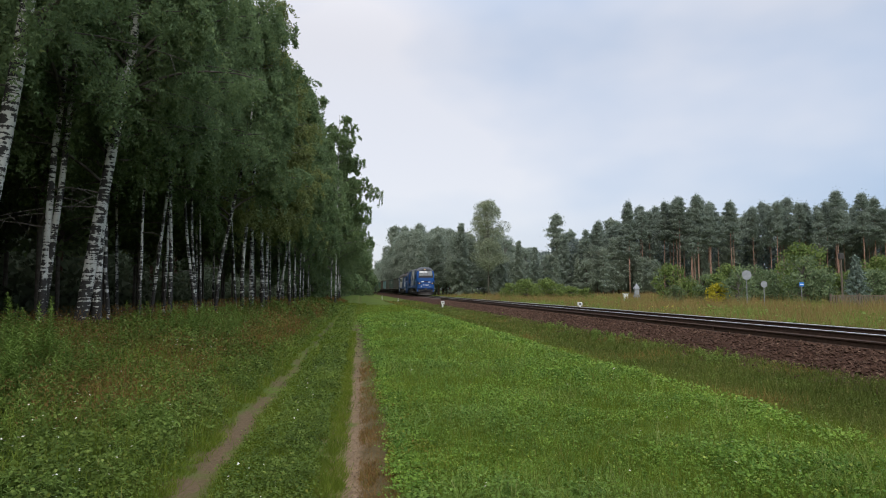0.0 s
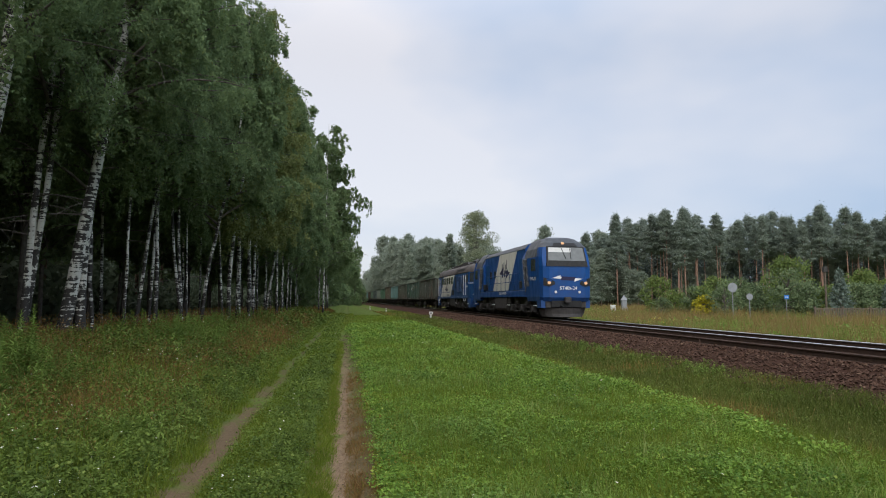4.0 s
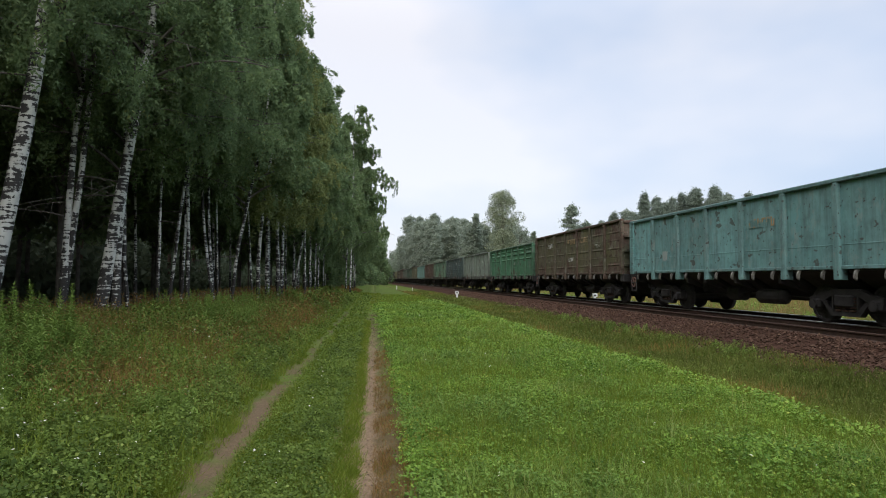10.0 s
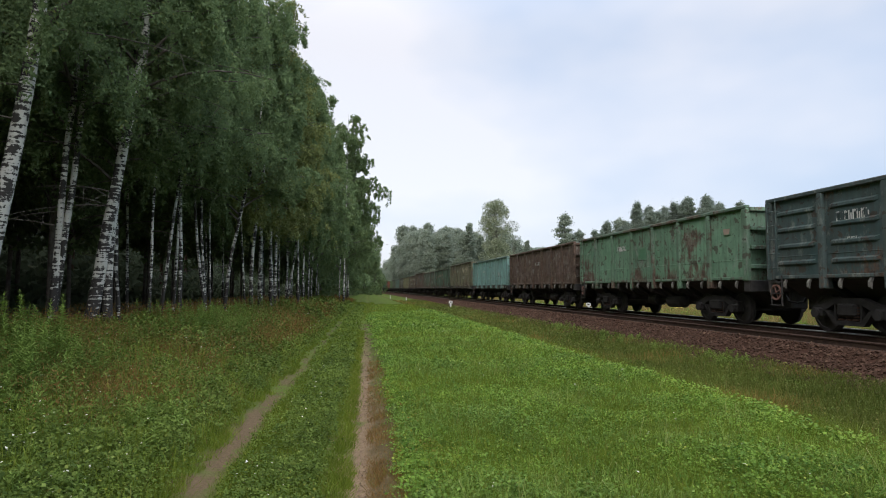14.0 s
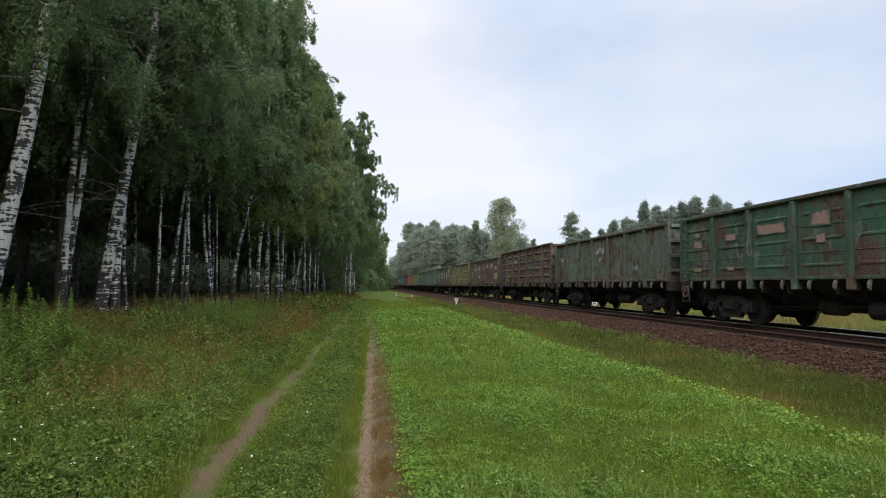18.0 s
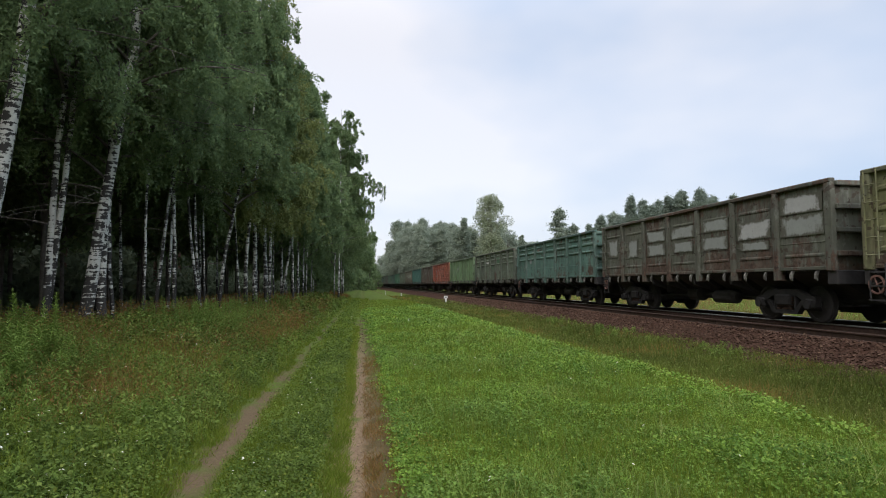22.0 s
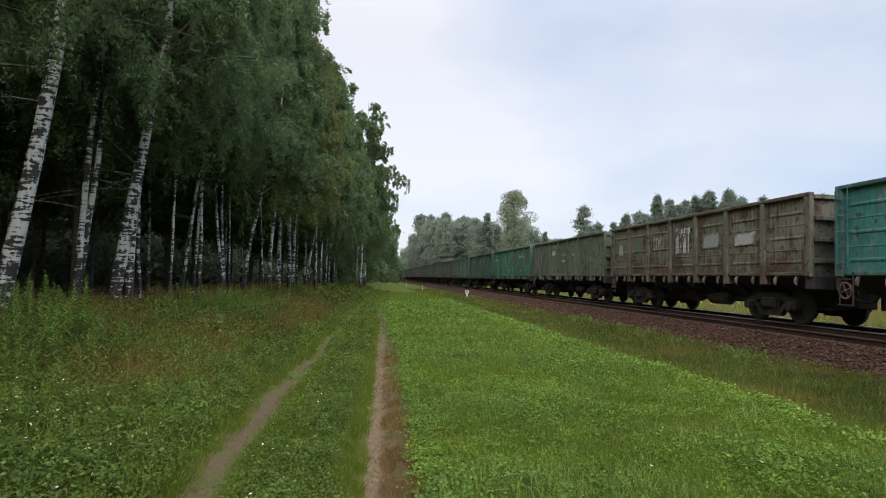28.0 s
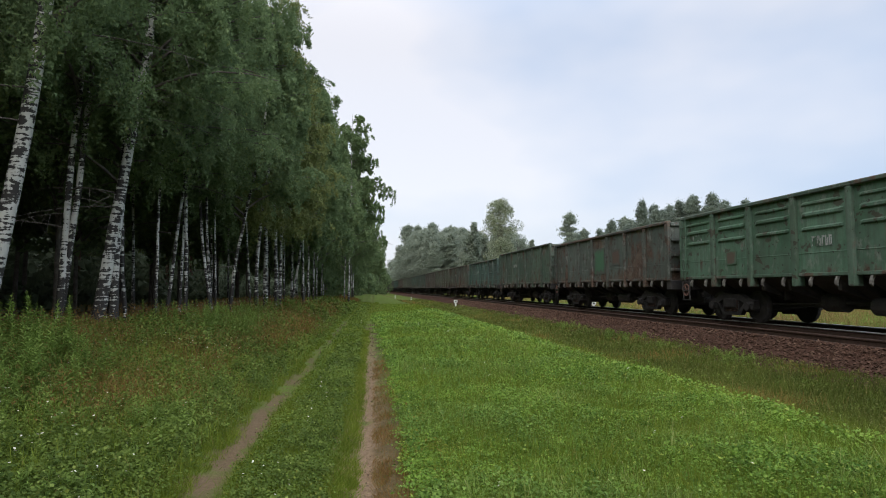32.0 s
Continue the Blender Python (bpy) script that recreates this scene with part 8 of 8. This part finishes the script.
    tagged(new("verge_tall_grass", arches("verge_tall_grass", rng, x, y, h, near_size(y, np.full(n, 0.0065)), "grass", 0.8)), "long bowed grass tufts of the rough verge", "grass", kind="stuff")
    # the brown haze of seed heads over the dry patches
    n = 34000
    x, y = spread(rng, n, 5.5, 40, left, lambda y: rut_l(y) - 0.7, 1.4)
    t = patchy(x, y, 0.45, 5) + 0.5 * patchy(x, y, 1.4, 91) + rng.normal(0, 0.12, n)
    keep = t > 0.12 - 0.36 * smooth(7, 10, y) * smooth(-0.8, 1.4, -x - 2.4 - 0.12 * y)
    x, y = x[keep], y[keep]
    n = len(x)
    c = np.stack([x, y, ground_z(x, y) + rng.uniform(0.3, 0.72, n)], 1)
    stuff("seed_heads", leaf_cloud(rng, c, near_size(y, np.full(n, 0.01), 0.9), 3.0, -1.6), 3, "sorrel", "reddish brown seed heads of sorrel and dry grass", "grass")
    # leafy clumps in the verge's foreground
    m, per = 1500, 220
    y = 3.2 * (16.0 / 3.2) ** rng.random(m)
    x = rut_l(y) - 0.4 - rng.random(m) ** 0.85 * (3.4 + 0.25 * y)
    keep = (patchy(x, y, 0.6, 71) + rng.normal(0, 0.15, m) > -0.4 + 0.5 * smooth(7, 15, y))
    x, y = x[keep], y[keep]
    m = len(x)
    wide = rng.uniform(0.12, 0.36, m)
    tall = rng.uniform(0.14, 0.6, m) * (0.3 + 0.7 * smooth(0.0, 1.3, rut_l(y) - x))
    a, r = rng.uniform(0, 6.283, (m, per)), np.sqrt(rng.random((m, per)))
    px, py = (x[:, None] + np.cos(a) * r * wide[:, None]).ravel(), (y[:, None] + np.sin(a) * r * wide[:, None]).ravel()
    h = (0.03 + tall[:, None] * (1 - 0.8 * r ** 2) * rng.uniform(0.45, 1.0, (m, per))).ravel()
    stuff("verge_weeds", rosette(rng, px, py, h, rng.uniform(0.014, 0.04, m * per) * np.maximum(1.0, py / 8), 0.7), 4, "verge_leaf", "leafy light green weeds in domed clumps", "weeds")
    # the dense weeds along the forest's foot
    m, per = 620, 90
    y = 12.5 * (48 / 12.5) ** rng.random(m)
    x = edge_x(y) + 0.5 + 2.4 * rng.random(m)
    keep = patchy(x, y, 0.35, 111) + rng.normal(0, 0.15, m) > -0.12
    x, y = x[keep], y[keep]
    m = len(x)
    wide, tall = rng.uniform(0.2, 0.5, m), rng.uniform(0.35, 0.85, m)
    a, r = rng.uniform(0, 6.283, (m, per)), np.sqrt(rng.random((m, per)))
    px, py = (x[:, None] + np.cos(a) * r * wide[:, None]).ravel(), (y[:, None] + np.sin(a) * r * wide[:, None]).ravel()
    h = (0.05 + tall[:, None] * (1 - 0.7 * r ** 2) * rng.uniform(0.3, 1.0, (m, per))).ravel()
    stuff("forest_foot_weeds", rosette(rng, px, py, h, rng.uniform(0.035, 0.08, m * per) * np.maximum(1.0, py / 18), 0.6), 4, "verge_leaf", "dense leafy weeds along the foot of the forest", "weeds")
    # ditch between the clover and the ballast
    ditch_l = lambda y: np.maximum(clover_r(y) - 0.15, -30)
    ditch_r = lambda y: np.minimum((LINE_X * CA - 3.7 - y * SA) / CA, 0.95 * y + 3)
    n = 150000
    x, y = spread(rng, n // 10, 4.5, 90, ditch_l, ditch_r, 1.5)
    x, y = np.repeat(x, 10) + rng.normal(0, 0.085, n), np.repeat(y, 10) + rng.normal(0, 0.085, n)
    tuft = np.repeat(rng.uniform(0.4, 1.7, n // 10), 10)
    dd = off_line(x, y)
    dry = patchy(x, y, 0.5, 2) + rng.normal(0, 0.2, n) + 0.6 * np.exp(-((dd - 6.75) / 0.4) ** 2) > 0.42
    h = rng.uniform(0.05, 0.2, n) * tuft * np.interp(dd, [3.7, 4.4, 6.6, 7.2], [0.5, 1.0, 1.0, 0.6])
    thin = rng.random(n) > 0.75 * np.exp(-((dd - 6.75) / 0.35) ** 2)
    x, y, h, dry, n = x[thin], y[thin], h[thin], dry[thin], int(thin.sum())
    v = blades(rng, x, y, h, near_size(y, rng.uniform(0.006, 0.014, n)))
    stuff("ditch_grass", v[~dry], 3, "ditch_green", "long green grass in the ditch", "grass")
    stuff("ditch_dry_grass", v[dry], 3, "dry_grass", "dry brownish grass in the ditch", "grass")
    n = 46000
    x, y = spread(rng, n, 4.5, 60, ditch_l, ditch_r, 1.45)
    h = 0.03 + 0.17 * rng.random(n) * (0.7 + 0.6 * patchy(x, y, 1.5, 61))
    thin = rng.random(n) > 0.85 * np.exp(-((off_line(x, y) - 6.75) / 0.35) ** 2)
    x, y, h, n = x[thin], y[thin], h[thin], int(thin.sum())
    stuff("ditch_herbs", rosette(rng, x, y, h, near_size(y, rng.uniform(0.012, 0.035, n), 0.8), 0.8), 4, "ditch_green", "low herbs among the ditch grass", "weeds")
    n = 16000
    x, y = spread(rng, n, 6, 80, lambda y: (LINE_X * CA - 7.0 - y * SA) / CA, lambda y: np.minimum((LINE_X * CA - 3.3 - y * SA) / CA, 0.9 * y + 2), 1.4)
    keep = patchy(x, y, 0.8, 31) + 0.5 * patchy(x, y, 2.5, 33) > 0.42 + 0.2 * (off_line(x, y) < 3.9)
    x, y = x[keep], y[keep]
    n = len(x)
    stuff("ditch_weeds", rosette(rng, x, y, 0.04 + 0.3 * rng.random(n) * 0.5, near_size(y, rng.uniform(0.02, 0.04, n), 0.8), 0.9), 4, "weed", "leafy weeds in the ditch and at the ballast's foot", "weeds")
    # meadow beyond the line
    m, n = 9000, 108000
    s = np.repeat(4 + 110 * rng.random(m) ** 1.4, 12) + rng.normal(0, 0.22, n)
    d = np.repeat(-4.0 - 42 * rng.random(m) ** 1.5, 12) + rng.normal(0, 0.22, n)
    d = np.minimum(d, -3.8)
    tuft = np.repeat(rng.uniform(0.4, 1.35, m), 12)
    x, y = LINE_X - s * SA - d * CA, s * CA - d * SA
    t = patchy(x, y, 0.2, 4) + 0.4 * patchy(x, y, 0.7, 8) + rng.normal(0, 0.07, n) + 0.3 * smooth(24, 38, s) * smooth(-4, -9, d) - 0.06
    k = 1 + np.hypot(x, y) / 30
    h = rng.uniform(0.3, 0.85, n) * (1 + 0.6 * t) * tuft
    v = blades(rng, x, y, h, 0.012 * k)
    stuff("far_meadow_grass", v[t < 0.0], 3, "far_meadow", "tall grass beyond the railway", "grass")
    stuff("far_meadow_dry_grass", v[t >= 0.0], 3, "far_brown", "tall brown grass beyond the railway", "grass")
    n = 26000
    s, d = 4 + 90 * rng.random(n) ** 1.4, -4.0 - 36 * rng.random(n) ** 1.4
    x, y = LINE_X - s * SA - d * CA, s * CA - d * SA
    t = patchy(x, y, 0.25, 14) + 0.6 * patchy(x, y, 0.8, 15)
    keep = t > 0.05
    x, y, t = x[keep], y[keep], t[keep]
    n = len(x)
    stuff("far_meadow_weeds", rosette(rng, x, y, (0.1 + 0.9 * np.clip(t, 0, 1)) * rng.random(n), rng.uniform(0.08, 0.2, n), 0.8), 4, "far_meadow", "leafy weeds of the meadow beyond the railway", "weeds")
    # the sward round and behind the viewer
    n = 70000
    x, y = rng.uniform(-6, 6.5, n), rng.uniform(-7, 3.3, n)
    bare = np.minimum(np.abs(x - rut_r(y) - 0.06), np.abs(x - rut_l(y))) < 0.24
    x, y = x[~bare], y[~bare]
    n = len(x)
    field, leafy_bit = x > rut_r(y) + 0.3, rng.random(n) < 0.55
    v = rosette(rng, x, y, 0.03 + 0.15 * rng.random(n), rng.uniform(0.03, 0.075, n))
    stuff("near_clover", v[field & leafy_bit], 4, "clover", "bright green clover beside the path", "clover")
    stuff("near_weeds", v[~field & leafy_bit], 4, "weed", "leafy weeds beside the path", "weeds")
    v = blades(rng, x, y, rng.uniform(0.06, 0.28, n), np.full(n, 0.011))
    stuff("near_grass", v[~leafy_bit], 3, "grass", "grass blades beside the path", "grass")
    # small white flowers
    n = 700
    x, y = spread(rng, n, 3.4, 26, left, lambda y: np.minimum(clover_r(y), 0.8 * y), 1.3)
    keep = (np.minimum(np.abs(x - rut_r(y)), np.abs(x - rut_l(y))) > 0.4) & ((x < rut_r(y)) | (rng.random(n) < 0.16))
    x, y = x[keep], y[keep]
    n = len(x)
    v = [rosette(rng, x + rng.normal(0, 0.012, n), y + rng.normal(0, 0.012, n), 0.2 + 0.12 * rng.random(n) + 0.25 * (x < rut_l(y) - 1), near_size(y, rng.uniform(0.012, 0.026, n), 0.8), 2.0) for k in range(2)]
    stuff("white_flowers", np.concatenate(v), 4, "petal", "scattered small white meadow flowers", "flowers")
    n = 700
    s, d = rng.uniform(10, 40, n), rng.uniform(-7, -4.2, n)
    x, y = LINE_X - s * SA - d * CA, s * CA - d * SA
    keep = patchy(x, y, 0.3, 9) > 0.3
    x, y = x[keep], y[keep]
    stuff("yellow_flowers", rosette(rng, x, y, rng.uniform(0.3, 0.7, len(x)), np.full(len(x), 0.07), 1.0), 4, "yellow_petal", "yellow flowers beyond the rails", "flowers")


build_sward()


def build_pebbles():
    rng = np.random.default_rng(31)
    n = 1500
    right = rng.random(n) < 0.7
    y = 3.2 * (30 / 3.2) ** rng.random(n)
    x = np.where(right, rut_r(y) + rng.normal(0.04, 0.13, n), rut_l(y) + rng.normal(0, 0.08, n))
    c = np.stack([x, y, ground_z(x, y) + 0.002], 1)
    v = [c[:, None, :] + np.array([(1, 0, 0), (-0.5, 0.8, 0), (-0.3, -0.3, 0.9)]) @ Matrix.Rotation(k * 2.1, 3, "Z") * (rng.uniform(0.004, 0.014, n) * np.maximum(1, y / 8))[:, None, None] for k in range(3)]
    tagged(new("pebbles", fast_mesh("pebbles", np.concatenate(v), 3, M["pebble"])), "small stones and crumbs in the sandy ruts", "pebbles", kind="stuff")


build_pebbles()


def weed_clump(x, y, h, seed, group="tall weeds by the forest", stems_n=11, wide=0.5):
    """A loose clump of upright stems with long leaves set all round them."""
    rng, rr = np.random.default_rng(seed), random.Random(seed)
    t = thing("tall_weed", "clump of tall leafy green weeds in the verge", "weed", group, stand(x, y))
    stems, quads = Geo(), []
    for i in range(stems_n):
        a, r = rr.uniform(0, 6.28), wide * math.sqrt(rr.random())
        hh = h * rr.uniform(0.45, 1.05)
        p0 = np.array([math.cos(a) * r, math.sin(a) * r, -0.05])
        p1 = p0 + [rr.uniform(-0.12, 0.12) * hh, rr.uniform(-0.12, 0.12) * hh, hh]
        stems.tube([tuple(p0), tuple((p0 + p1) / 2 + [rr.uniform(-0.02, 0.02), 0, 0]), tuple(p1)], [0.007, 0.005, 0.002], 5, False)
        n = int(26 + 50 * hh)
        f = np.sort(rng.random(n)) ** 0.8
        turn = np.arange(n) * 2.4 + rng.normal(0, 0.4, n)
        root = p0 + (p1 - p0) * (0.08 + 0.92 * f)[:, None]
        out = np.stack([np.cos(turn), np.sin(turn), np.interp(f, [0, 0.6, 1], [-0.25, 0.25, 1.2]) + rng.normal(0, 0.25, n)], 1)
        out /= np.linalg.norm(out, axis=1, keepdims=True)
        size = (np.interp(f, [0, 0.35, 0.8, 1], [0.10, 0.15, 0.10, 0.05]) * rng.uniform(0.7, 1.2, n) * (0.6 + 0.4 * min(1, h)))[:, None]
        wide_way = np.cross(out, [0, 0, 1.0])
        wide_way /= np.linalg.norm(wide_way, axis=1, keepdims=True) + 1e-9
        sag = np.array([0, 0, -0.22]) * size
        quads.append(np.stack([root, root + out * size * 0.45 + wide_way * size * 0.13, root + out * size + sag, root + out * size * 0.45 - wide_way * size * 0.13], 1))
    part("stalk_growth", stems, M["tall_weed"], t, kind="stuff")
    part("leafage", fast_mesh("leaves", np.concatenate(quads), 4, M["tall_weed"]), None, t, kind="stuff")


def build_weeds():
    rnd = random.Random(6)
    for i, (b, y, h) in enumerate(((-1.2, 8.6, 1.0), (-0.6, 8.0, 1.25), (-2.3, 7.2, 0.8), (-1.5, 7.4, 1.0), (-1.4, 12.5, 0.7), (-0.7, 15, 1.0), (-1.1, 15.8, 1.0), (-1.3, 17, 1.1), (-0.9, 18.5, 1.0), (-1.6, 20, 1.0), (-1.2, 22, 1.1), (-1.0, 25, 1.0), (-1.4, 28, 1.1), (-1.0, 31, 1.0), (-1.8, 9.0, 0.7), (-0.8, 9.6, 1.15), (-0.4, 9.2, 1.2), (-1.6, 7.8, 0.9), (-1.9, 13.6, 0.6), (-1.7, 14.6, 0.8), (-2.0, 16.2, 0.9), (-2.2, 18, 0.9), (-1.9, 21, 0.9), (-1.5, 16.6, 1.0), (-1.7, 17.6, 1.0), (-1.4, 19.3, 1.0), (-2.4, 19.5, 0.8))):
        weed_clump(edge_x(y) - b, y, h, 200 + i, stems_n=22 if y < 10 else 16, wide=0.55)
    for i, (x, y, h) in enumerate(((-5.6, 8.3, 1.05), (-5.25, 8.5, 0.9), (-5.6, 7.6, 0.95), (-4.95, 7.4, 0.7), (-4.75, 6.7, 0.7), (-4.5, 6.2, 0.6), (-5.1, 7.0, 0.85), (-6.4, 13.4, 0.85), (-6.0, 13.9, 0.8), (-6.3, 14.4, 1.0), (-5.9, 14.9, 0.9), (-5.6, 15.4, 0.85), (-6.2, 15.6, 1.0), (-5.7, 16.4, 0.9), (-6.0, 17.2, 0.95))):
        weed_clump(x, y, h, 260 + i, stems_n=20, wide=0.42)
    # lower leafy weeds scattered through the verge
    for i in range(105):
        y = 3.9 * (17 / 3.9) ** rnd.random()
        x = rut_l(y) - 0.7 - rnd.random() * (2.0 + 0.25 * y)
        if x > edge_x(y) + 0.5:
            weed_clump(x, y, rnd.uniform(0.25, 0.58), 400 + i, "low weeds in the verge", 9, 0.26)
    for i, (s, d, h) in enumerate(((20.5, 4.0, 0.34), (21.2, 4.2, 0.28), (22.3, 3.9, 0.3), (15.8, 3.9, 0.26), (15.0, 4.1, 0.3), (26, 4.1, 0.34), (27.2, 3.9, 0.3), (18.2, 4.0, 0.22), (24.1, 4.2, 0.24))):
        p = on_line(s, d)
        weed_clump(p.x, p.y, h, 330 + i, "weeds at the ballast's foot", 14, 0.42)


build_weeds()


# ---- what moves ----
def train_front(t):
    """Where along the line the leading coupler stands: the train slows a little, then is shifted to fit the camera's
    view.
    """
    # shifts in metres that fit the wagon ends to the camera's view
    view_shift = float(np.interp(t, (0, 4, 5, 6, 7, 8, 11, 14, 18, 22, 25, 30, 32), (-0.3, -0.35, -0.4, -0.55, -0.35, -0.12, 0.0, 0.25, 0.15, 0.3, 0.12, 0.0, 0.0)))
    return -9.865 - 13.92 * (-7.9018 + 1.18965 * t - 0.00094 * t * t) + view_shift


def motions():
    times = [0, 2, 4, 5, 6, 7, 8, 9.5, 11, 12.5, 14, 16, 18, 20, 22, 25, 27.5, 30, 32]
    for w, back in TRAIN:
        walk(w, [(t, Matrix.Translation(on_line(train_front(t) + back, 0, RAIL_Z)) @ pose(0, 0, 0, 0, 0, math.degrees(LINE_A) - 90)) for t in times])
    # wheels: those that sit alike on their bogies share one turning
    turned = {}
    for w, back in TRAIN:
        for b in w.children:
            for q in b.children:
                if not q.name.startswith("wheelset"):
                    continue
                x, r = round(q.location.x, 3), round(q.location.z, 3)
                if (x, r) not in turned:
                    walk(q, [(k / 30, pose(x, 0, r, 0, math.degrees(-(train_front(k / 30) - train_front(0)) / r) % 360, 0)) for k in range(0, 961)])
                    turned[x, r] = q
                else:
                    q.rotation_mode = "QUATERNION"
                    a = q.animation_data_create()
                    a.action = turned[x, r].animation_data.action
                    a.action_slot = turned[x, r].animation_data.action_slot


motions()
